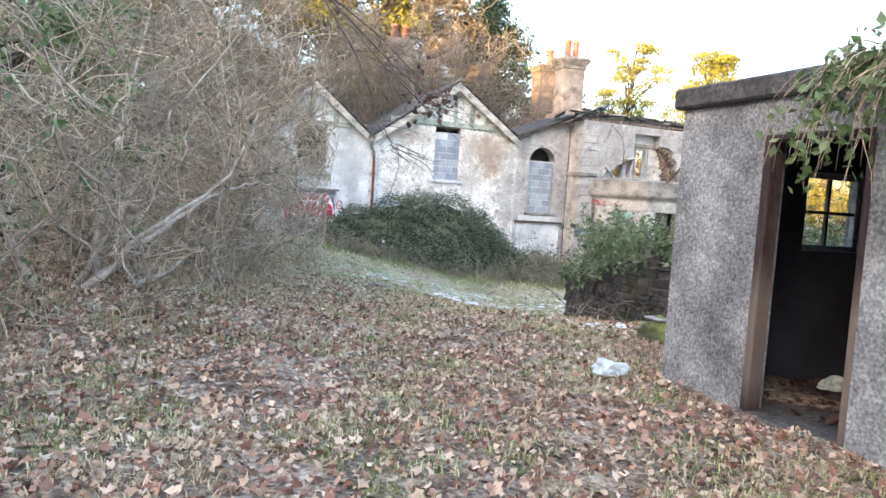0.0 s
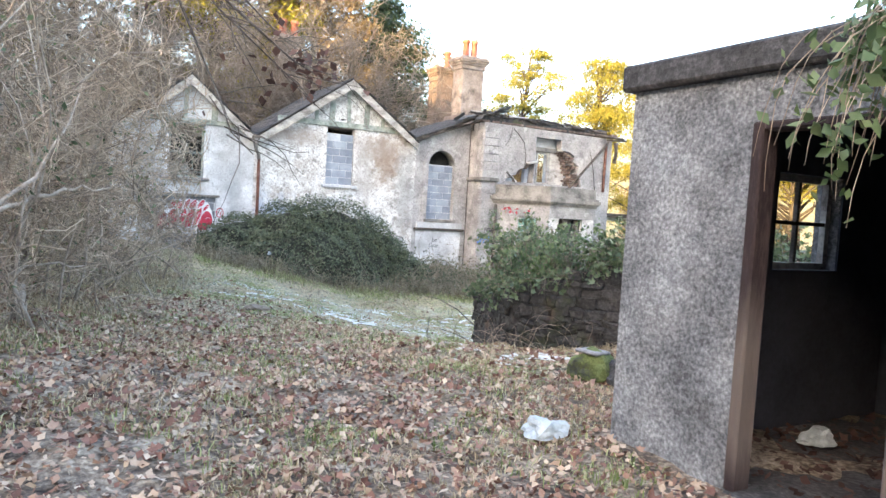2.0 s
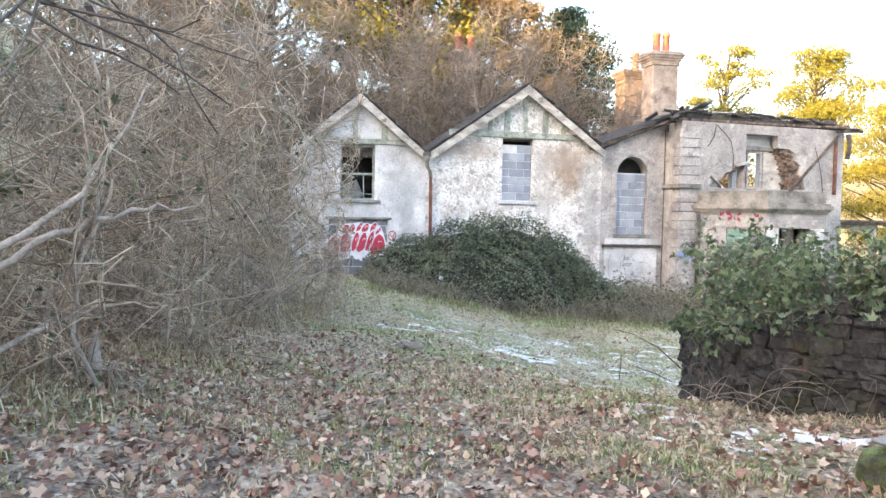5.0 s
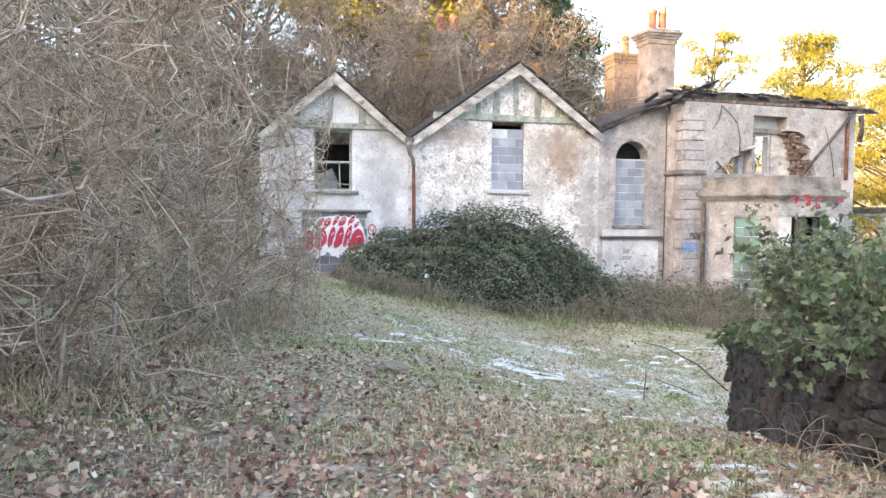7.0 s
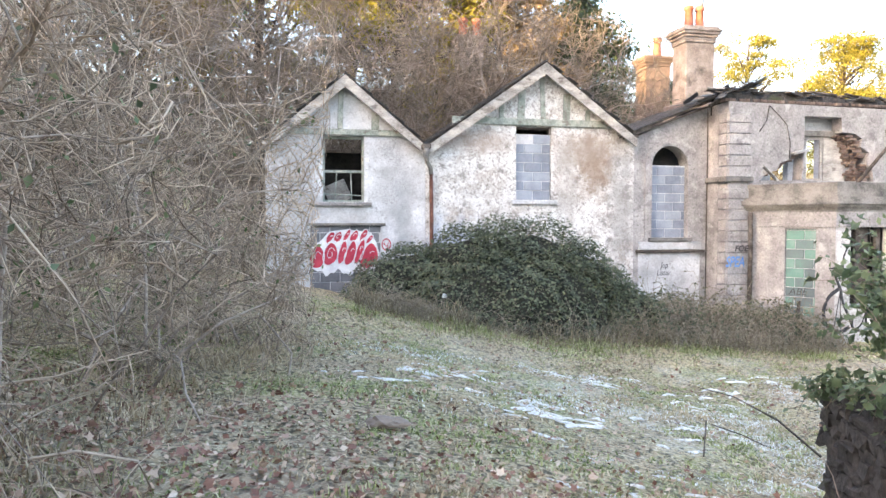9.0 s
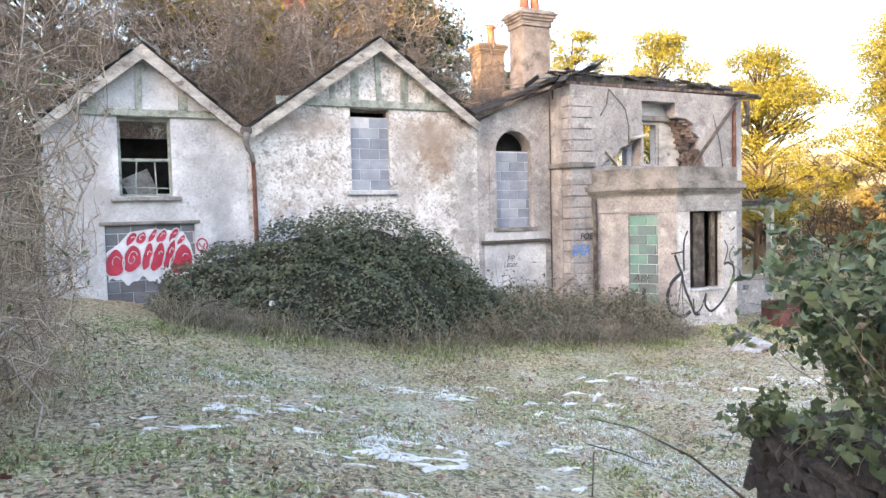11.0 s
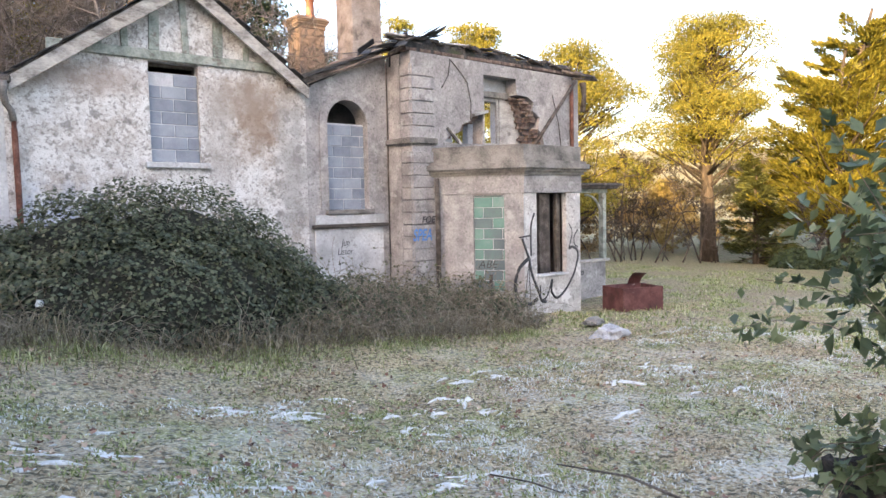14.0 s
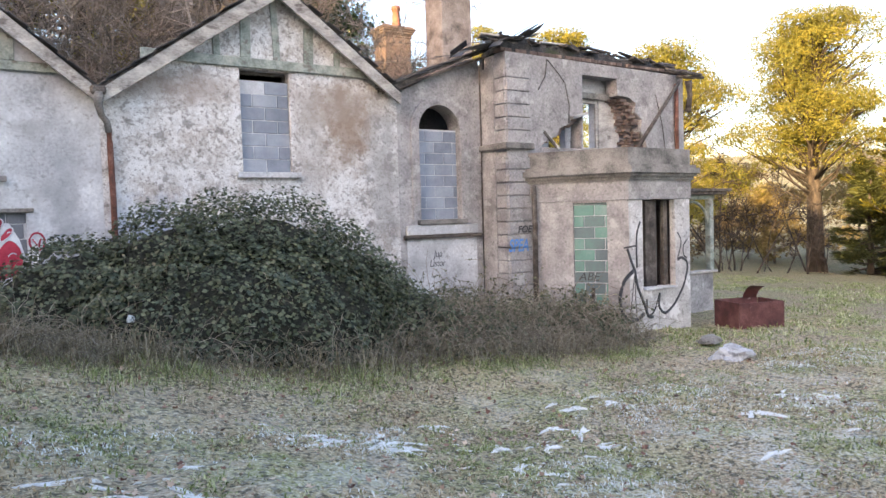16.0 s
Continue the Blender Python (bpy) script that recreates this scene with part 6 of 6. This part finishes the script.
# ---- trees ----
def layered_tree(name, at, height, label, material, crown_r, crown_lo, boughs, per, leaf, full=0.75, rise=0.25, trunk_r=0.5, forks=1):
    """A cypress: upright limbs with tiers of flat plumes that sweep out and lift at the tips."""
    ob = thing(name, at, label, "tree")
    z = np.linspace(0, 1, 9)
    stems = []
    for k in range(forks):
        az = rng.uniform(0, 2 * math.pi)
        off = (0.0 if forks == 1 else crown_r * 0.28) * z
        T = np.stack((at[0] + np.cos(az) * off + rng.normal(0, 0.06, 9) * z * 3, at[1] + np.sin(az) * off + rng.normal(0, 0.06, 9) * z * 3, at[2] - 0.3 + z * height * (0.97 - 0.06 * k)), 1)
        stems.append(T)
        part("trunk", Geo().tube(T, trunk_r * (1 - 0.88 * z) * (1 if k == 0 else 0.7), 9), M["bark"], ob)
    u = crown_lo + (0.99 - crown_lo) * (np.arange(boughs) + rng.random(boughs)) / boughs
    w = (u - crown_lo) / (1 - crown_lo)
    R = crown_r * np.clip(np.sqrt(np.clip(1 - w ** 3.2, 0, 1)) * full + (1 - w) * (1 - full), 0.1, 1) * rng.uniform(0.55, 1.1, boughs)
    az = rng.uniform(0, 2 * math.pi, boughs)
    which = rng.integers(0, forks, boughs)
    S = np.stack([np.array([np.interp(u[i] * 0.97 - 0.03, z, stems[which[i]][:, a]) for i in range(boughs)]) for a in range(3)], 1)
    way = np.stack((np.cos(az), np.sin(az), np.full(boughs, rise)), 1)
    P = wander(S, way, R, 7, 0.1, 0.0, 0.03)
    g = Geo()
    tubes(g, P, np.linspace(1, 0.2, 7)[None] * (0.012 * R + 0.03)[:, None], 4)
    part("bough_mass", g, M["bark"], ob, kind="stuff")
    j = 1.2 + 4.8 * rng.random((boughs, per)) ** 0.7
    j0 = np.clip(j.astype(int), 0, 5)
    f = (j - j0)[..., None]
    i = np.arange(boughs)[:, None]
    c = P[i, j0] * (1 - f) + P[i, j0 + 1] * f
    side = np.stack((-np.sin(az), np.cos(az), np.zeros(boughs)), 1)[:, None]
    half = (R * 0.3)[:, None] * np.sqrt(np.clip(1.05 - (j / 6.0) ** 2, 0.04, 1))
    off = rng.uniform(-1, 1, (boughs, per)) * half
    c = c + side * off[..., None]
    c[..., 2] += rng.normal(0, 0.1, (boughs, per)) - np.abs(off) * 0.15
    along = unit(way[:, None] * 1.0 + side * (off / half)[..., None] * 0.8 + rng.normal(0, 0.3, (boughs, per, 3)) + np.array((0, 0, 0.25))).reshape(-1, 3)
    c = c.reshape(-1, 3)
    N = len(c)
    size = (rng.uniform(0.6, 1.5, N) * leaf)[:, None]
    b = unit(np.cross(along, np.array((0, 0, 1.0)) + rng.normal(0, 0.5, (N, 3))))
    v = np.stack((c - along * size * 0.5 - b * size * 0.16, c - along * size * 0.5 + b * size * 0.16, c + along * size * 0.7), 1)
    g = Geo()
    g.add(v, np.arange(N)[:, None] * 3 + np.arange(3))
    part("crown", g, M[material], ob, kind="stuff")
    return ob


def pad_pine(name, at, height, label, material, crown_r, crown_lo, pads, per, leaf, trunk_r, size=(0.2, 0.36)):
    """A Scots pine: bare trunk, crooked limbs and a lumpy crown of needle pads."""
    ob = thing(name, at, label, "tree")
    z = np.linspace(0, 1, 9)
    bend = np.cumsum(rng.normal(0, 0.008 * height, (9, 2)), 0) * z[:, None]
    T = np.stack((at[0] + bend[:, 0], at[1] + bend[:, 1], at[2] - 0.3 + z * height * 0.95), 1)
    part("trunk", Geo().tube(T, trunk_r * (1 - 0.82 * z), 10), M["bark"], ob)
    w = rng.random(pads) ** 0.8
    u = crown_lo + (0.96 - crown_lo) * w
    az = rng.uniform(0, 2 * math.pi, pads)
    rad = crown_r * np.sqrt(np.clip(1 - (w * 1.05 - 0.25) ** 2 / 0.7, 0.05, 1)) * np.sqrt(rng.uniform(0.08, 1, pads)) * (0.72 + 0.3 * np.sin(az * 3 + u * 14))
    c = np.stack((np.interp(u, z, T[:, 0]) + np.cos(az) * rad, np.interp(u, z, T[:, 1]) + np.sin(az) * rad, at[2] + u * height), 1)
    S = np.stack([np.interp(np.clip(u - 0.05 - 0.22 * rad / height, 0.1, 1), z, T[:, a]) for a in range(3)], 1)
    mid = S * 0.45 + c * 0.55 + rng.normal(0, 0.03 * height, c.shape) * 0.5
    g = Geo()
    tubes(g, np.stack((S, mid, c), 1), np.array((1, 0.65, 0.25))[None] * np.full((pads, 1), trunk_r * 0.2), 5)
    part("bough_mass", g, M["bark"], ob, kind="stuff")
    r = crown_r * rng.uniform(*size, pads)
    d = unit(rng.normal(size=(pads, per, 3)))
    d[..., 2] = np.where(d[..., 2] < -0.25, -d[..., 2], d[..., 2])
    lump = 1 + 0.22 * np.sin(d[..., 0:1] * 7 + az[:, None, None]) * np.cos(d[..., 1:2] * 6)
    pts = c[:, None] + d * lump * (0.55 + 0.45 * rng.random((pads, per, 1)) ** 0.5) * r[:, None, None] * np.array((1.15, 1.15, 0.7))
    g = Geo()
    sprays(g, pts.reshape(-1, 3), rng.uniform(0.6, 1.4, pads * per) * leaf, 0.5, (d + np.array((0, 0, 0.35))).reshape(-1, 3), 0.5)
    part("crown", g, M[material], ob, kind="stuff")
    return ob


on_ground = lambda x, y: (x, y, float(ground(x, y)))
pad_pine("pine_tree", on_ground(45, 67), 22.5, "tall pine with open flat dark clumps", "needle", 5.4, 0.5, 54, 300, 0.24, 0.4, (0.13, 0.27))
pad_pine("pine_tree", on_ground(48, 58.4), 20.5, "tall sunlit pine with dense yellow-green crown", "needle", 5.3, 0.4, 95, 600, 0.19, 0.42)
pad_pine("pine_tree", on_ground(39.4, 39.2), 13.4, "broad sunlit pine beside the wing", "needle", 4.9, 0.2, 100, 760, 0.14, 0.42)
pad_pine("pine_tree", on_ground(46.4, 34.0), 15.4, "great sunlit pine with a thick dark trunk", "needle", 4.7, 0.4, 130, 800, 0.135, 0.55)
layered_tree("cypress_tree", on_ground(50.8, 28.0), 15.6, "spreading sunlit cypress with layered boughs", "needle", 6.6, 0.14, 230, 330, 0.27, 0.8, 0.28, 0.7, 3)
layered_tree("cypress_tree", on_ground(55, 20.8), 17.0, "spreading sunlit cypress with layered boughs", "needle", 6.6, 0.12, 150, 220, 0.36, 0.8, 0.28, 0.6, 2)
layered_tree("yew_tree", on_ground(46.6, 31.0), 7.6, "dark olive yew in the shade of a pine", "needle_olive", 2.8, 0.08, 70, 130, 0.36, 0.3, -0.1, 0.2)
TREES = (
    ("conifer_tree", (7, 52), 19, "dark conifer behind the house", "needle_dark", 4.5, 0.1, 60, "cone"),
    ("conifer_tree", (23, 56), 19, "dark conifer behind the house", "needle_dark", 5.0, 0.1, 70, "cone"),
    ("conifer_tree", (28, 50), 13, "dark conifer behind the house", "needle_dark", 4.5, 0.1, 60, "cone"),
    ("oak_tree", (13, 50), 20, "russet-leaved tree catching low sun", "russet", 6.5, 0.25, 60, "dome"),
    ("conifer_tree", (22.6, 50), 15.5, "dark conifer behind the house", "needle_dark", 4.8, 0.1, 75, "dome"),
    ("oak_tree", (15, 46), 15.5, "russet-leaved tree catching low sun", "russet", 4.6, 0.3, 60, "dome"),
    ("larch_tree", (8.5, 45), 18, "yellow-green sunlit tree behind the gables", "needle", 5.0, 0.3, 60, "dome"),
    ("larch_tree", (2, 46), 20, "yellow-green sunlit tree behind the thicket", "needle", 5.0, 0.25, 60, "dome"),
    ("oak_tree", (-5, 42), 20, "russet-leaved tree catching low sun", "russet", 6.0, 0.2, 60, "dome"),
    ("evergreen_tree", (-1.9, 11.2), 6.4, "glossy green evergreen among the bare thicket", "ivy_light", 1.7, 0.2, 46, "dome"),
    ("evergreen_tree", (-5.2, 13.5), 8, "glossy green evergreen behind the thicket", "ivy", 2.3, 0.05, 40, "dome"),
)
for nm, (x, y), h, lab, mt, cr, lo, nc, sh in TREES:
    clumps_tree(nm, on_ground(x, y), h, lab, mt, cr, lo, int(nc * 1.25), 230, 0.32 if h > 10 else 0.12, shape=sh, squash={"cone": 0.2, "dome": 0.7}[sh])
lowb = thing("hedge_bush", on_ground(45.6, 25.2), "low dark green bushes at the field edge", "bush")
for cx, cy, r, h in ((45.6, 25.2, 2.0, 1.5), (44.6, 27.6, 1.5, 1.1), (46.5, 22.6, 1.8, 1.4)):
    d = unit(rng.normal(size=(1600, 3)))
    d[:, 2] = np.abs(d[:, 2])
    g = Geo()
    sprays(g, np.array(on_ground(cx, cy)) + d * (0.6 + 0.45 * rng.random((1600, 1)) ** 0.6) * np.array((r, r, h)), rng.uniform(0.15, 0.32, 1600), 0.6, d + np.array((0, 0, 0.6)), 0.7)
    part("foliage", g, M["needle_dark"], lowb, kind="stuff")

# bare brush behind the house, and far scrub in sun
for cx, cy, n, h, lab in ((4.5, 31, 36, 9.0, "brown bare brush behind the gables"), (8.4, 31.5, 48, 10.5, "brown bare brush behind the gables"), (14.3, 32, 48, 10.4, "brown bare brush behind the gables"), (0.2, 29, 24, 8.0, "brown bare brush beside the house"), (-3, 25, 22, 7.5, "brown bare brush beside the house"), (2.4, 34, 34, 13.0, "tall brown bare brush behind the thicket"), (-3.5, 32, 34, 14.0, "tall brown bare brush behind the thicket"), (6.4, 37, 34, 13.0, "tall brown bare brush behind the gables"), (11.3, 33, 46, 10.5, "brown bare brush behind the gables")):
    b = np.stack((cx + rng.normal(0, 1.3, n), cy + rng.normal(0, 1.0, n), np.zeros(n)), 1)
    b[:, 2] = bumpy(b[:, 0], b[:, 1])
    brush("brush_tree", b, rng.uniform(0.75, 1.1, n) * h, lab, "tree", "twig_brown", 0.026, (10, 17), 0.22, "brush behind the house", None, 0.24, 0.16, 0.05, 0.05, 0.0095, bends=2)
for i, (cx, cy, h) in enumerate(((31, 48, 8), (60, 39, 7), (55, 44, 7), (70, 36, 8), (48, 46, 6), (52, 40, 5.5), (66, 27, 8), (68, 19, 9), (72, 44, 10), (60, 52, 10), (40, 58, 10), (80, 30, 10), (56, 58, 10))):
    clumps_tree("scrub_tree", (cx, cy, float(ground(cx, cy))), h, "orange-brown autumn scrub across the field", ("russet", "straw_leaf", "russet", "needle")[i % 4], h * 0.5, 0.06, 52, 120, 0.27, shape="dome", squash=0.7, trunk_r=0.09, tone="twig_brown")
for cx, cy, n, h in ((43.5, 36.6, 7, 5.5), (45, 34.8, 4, 7.5), (41, 38, 5, 4.5), (45.2, 32.6, 6, 3.2), (48, 25, 6, 4.0)):
    b = np.stack((cx + rng.normal(0, 1.1, n), cy + rng.normal(0, 1.1, n), np.zeros(n)), 1)
    b[:, 2] = bumpy(b[:, 0], b[:, 1])
    brush("bare_tree", b, rng.uniform(0.6, 1.2, n) * h, "bare dark trees across the field", "tree", "bark", 0.06, (8, 14), 0.3, "bare trees across the field", None, 0.34, 0.12, 0.04, 0.0, 0.02, bends=2)

# ---- ground cover ----
x, y = rng.uniform(4.6, 6.9, 900), rng.uniform(2.4, 5.1, 900)
g = Geo()
quads(g, np.stack((x, y, 0.04 + rng.uniform(0, 0.03, 900)), 1), rng.uniform(0.04, 0.1, 900), 0.7, np.tile((0, 0, 1.0), (900, 1)), 0.45)
whole("leaf_drift", g, M["withered"], "brown leaves blown over the shed floor", "leaves", "stuff")


def litter_points(n):
    x, y = rng.uniform(-5, 8, n), rng.uniform(-1.5, 14, n)
    keep = (0.75 * x + 0.55 * y + rng.normal(0, 1.5, n) < 8.1) & ~((x > 4.25) & (x < 7.3) & (y < 5.45))
    return x[keep], y[keep]


x, y = litter_points(125000)
c = np.stack((x, y, bumpy(x, y) + rng.uniform(0.002, 0.03, len(x))), 1)
g = Geo()
quads(g, c, rng.uniform(0.02, 0.07, len(c)), 0.7, np.tile((0, 0, 1.0), (len(c), 1)), 0.6)
whole("leaf_litter", g, M["litter"], "carpet of fallen brown and reddish leaves", "leaves", "stuff")
x, y = litter_points(13000)
c = np.stack((x, y, bumpy(x, y) + rng.uniform(0.015, 0.045, len(x))), 1)
g = Geo()
lobed(g, c, rng.uniform(0.035, 0.095, len(c)), 0.62)
whole("fallen_leaves", g, M["litter_pale"], "larger pale curled leaves on the litter", "leaves", "stuff")


x, y = rng.uniform(2.5, 16, 2600), rng.uniform(8, 20, 2600)
c = np.stack((x, y, bumpy(x, y) + rng.uniform(0.01, 0.03, 2600)), 1)
g = Geo()
lobed(g, c, rng.uniform(0.03, 0.08, 2600), 0.74)
whole("scattered_leaves", g, M["litter"], "stray brown leaves on the lawn", "leaves", "stuff")


def clumpy(n, x0, x1, y0, y1, k, sd):
    """Points gathered in tufts."""
    cx, cy = rng.uniform(x0, x1, n // k), rng.uniform(y0, y1, n // k)
    return (np.repeat(cx, k) + rng.normal(0, sd, n // k * k), np.repeat(cy, k) + rng.normal(0, sd, n // k * k))


def turf(name, label, n, k, sd, h, material, where, width=0.005, seed=0.0):
    x, y = clumpy(n, -1, 22, 4, 20.5, k, sd)
    field = np.sin(x * 1.7 + 1.3 * np.sin(y * 1.1 + seed)) + np.sin(y * 2.3 + 1.7 * np.sin(x * 0.9 - seed))
    keep = where(x, y) & (rng.random(len(x)) < np.clip(0.45 + 0.75 * field, 0.06, 1)) & ~((x > 4.2) & (x < 7.35) & (y < 5.5))
    x, y = x[keep], y[keep]
    g = Geo()
    blades(g, np.stack((x, y, bumpy(x, y) - 0.005), 1), rng.uniform(0.4, 1.3, len(x)) * h, 1.25, width)
    whole(name, g, M[material], label, "grass", "stuff")


lawn = lambda x, y: 0.55 * x + 0.62 * y + rng.normal(0, 1.3, len(x)) > 7.0
turf("grass", "short frosted grass of the lawn", 180000, 22, 0.07, 0.045, "grass", lawn, 0.006)
turf("dry_grass", "bleached dry grass among the green", 120000, 22, 0.08, 0.045, "straw", lawn, 0.006, 2.4)
turf("frosted_grass", "white-rimed grass tips in the shade", 230000, 22, 0.09, 0.04, "rime", lambda x, y: lawn(x, y) & (x + 0.35 * y + rng.normal(0, 0.8, len(x)) > 10.3) & (y < 17.5) & (np.sin(x * 1.3 + y * 0.7) + np.sin(y * 2.1 - x * 0.6) > -0.35), 0.0045, 1.1)
x, y = clumpy(60000, -2, 6, -0.5, 11, 24, 0.12)
keep = (np.sin(x * 1.9 - y * 1.2) * np.cos(y * 1.6 + x * 0.7) > -0.1) & ~((x > 4.2) & (y < 5.5))
x, y = x[keep], y[keep]
g = Geo()
blades(g, np.stack((x, y, bumpy(x, y)), 1), rng.uniform(0.03, 0.07, len(x)), 1.1, 0.004)
whole("straw_tufts", g, M["straw"], "bleached flattened grass among the leaves", "grass", "stuff")
x, y = clumpy(36000, -2, 6, -0.5, 11, 18, 0.1)
keep = (np.sin(x * 2.3 + y) * np.cos(y * 1.9 - x) > 0.0) & ~((x > 4.2) & (y < 5.5))
x, y = x[keep], y[keep]
g = Geo()
blades(g, np.stack((x, y, bumpy(x, y)), 1), rng.uniform(0.03, 0.085, len(x)), 0.8, 0.004)
whole("grass_tufts", g, M["grass"], "thin grass tufts among the leaves", "grass", "stuff")

x, y = clumpy(42000, 15, 38, 11, 34, 14, 0.12)
keep = ~((x > 13) & (x < 21.6) & (y > 21.2)) & (np.sin(x * 0.9 + np.sin(y * 0.7)) + np.sin(y * 1.1 - x * 0.4) + rng.normal(0, 0.5, len(x)) > -0.2)
x, y = x[keep], y[keep]
g = Geo()
blades(g, np.stack((x, y, bumpy(x, y) - 0.005), 1), rng.uniform(0.04, 0.14, len(x)), 0.8, 0.011)
whole("field_grass", g, M["grass"], "tussocky frosted green grass across the field", "grass", "stuff")


def snow_patches(clusters):
    """Ragged leftovers of snow, in loose groups, lying between the grass."""
    g = Geo()
    for i in range(clusters):
        if i % 13 == 0:
            ox, oy = rng.uniform(5.0, 6.2), rng.uniform(7.6, 9.2)
        elif i % 11 == 1:
            ox, oy = rng.uniform(5.4, 8.6), rng.uniform(14.4, 17.9)
        elif i % 3 == 0:
            ox, oy = rng.uniform(3.6, 6.2), rng.uniform(10.5, 16.0)
        else:
            ox, oy = rng.uniform(5.8, 14), rng.uniform(11.0, 17.3)
        for j in range(rng.integers(3, 11)):
            cx, cy = ox + rng.normal(0, 0.28), oy + rng.normal(0, 0.16)
            r = 0.008 + 0.1 * rng.random() ** 2.8
            k = 28
            a = np.linspace(0, 2 * math.pi, k, endpoint=False)
            q = r * (1 + 0.5 * np.sin(a * 3 + rng.uniform(0, 6)) + 0.3 * np.sin(a * 5 + rng.uniform(0, 6)) + rng.normal(0, 0.27, k)).clip(0.2)
            st, rot = rng.uniform(1.2, 2.6), rng.uniform(-0.7, 0.5)
            def at(s, lift):
                ex, ey = np.cos(a) * q * s * st, np.sin(a) * q * s / st ** 0.3
                xx, yy = cx + ex * math.cos(rot) - ey * math.sin(rot), cy + ex * math.sin(rot) + ey * math.cos(rot)
                return np.stack((xx, yy, bumpy(xx, yy) + lift), 1)
            v = np.concatenate((at(1.0, -0.012), at(0.85, 0.006), at(0.45, 0.012), [[cx, cy, float(bumpy(cx, cy)) + 0.013]]))
            n = np.arange(k)
            f = [(int(a0), int(b0), int(b0 + k), int(a0 + k)) for r0 in (0, k) for a0, b0 in zip(n + r0, (n + 1) % k + r0)] + [(int(2 * k + a0), int(2 * k + b0), 3 * k) for a0, b0 in zip(n, (n + 1) % k)]
            g.add(v, f)
    return whole("snow_patches", g, M["snow"], "thin leftover patches of old snow on the grass", "snow", "stuff")


snow_patches(56)
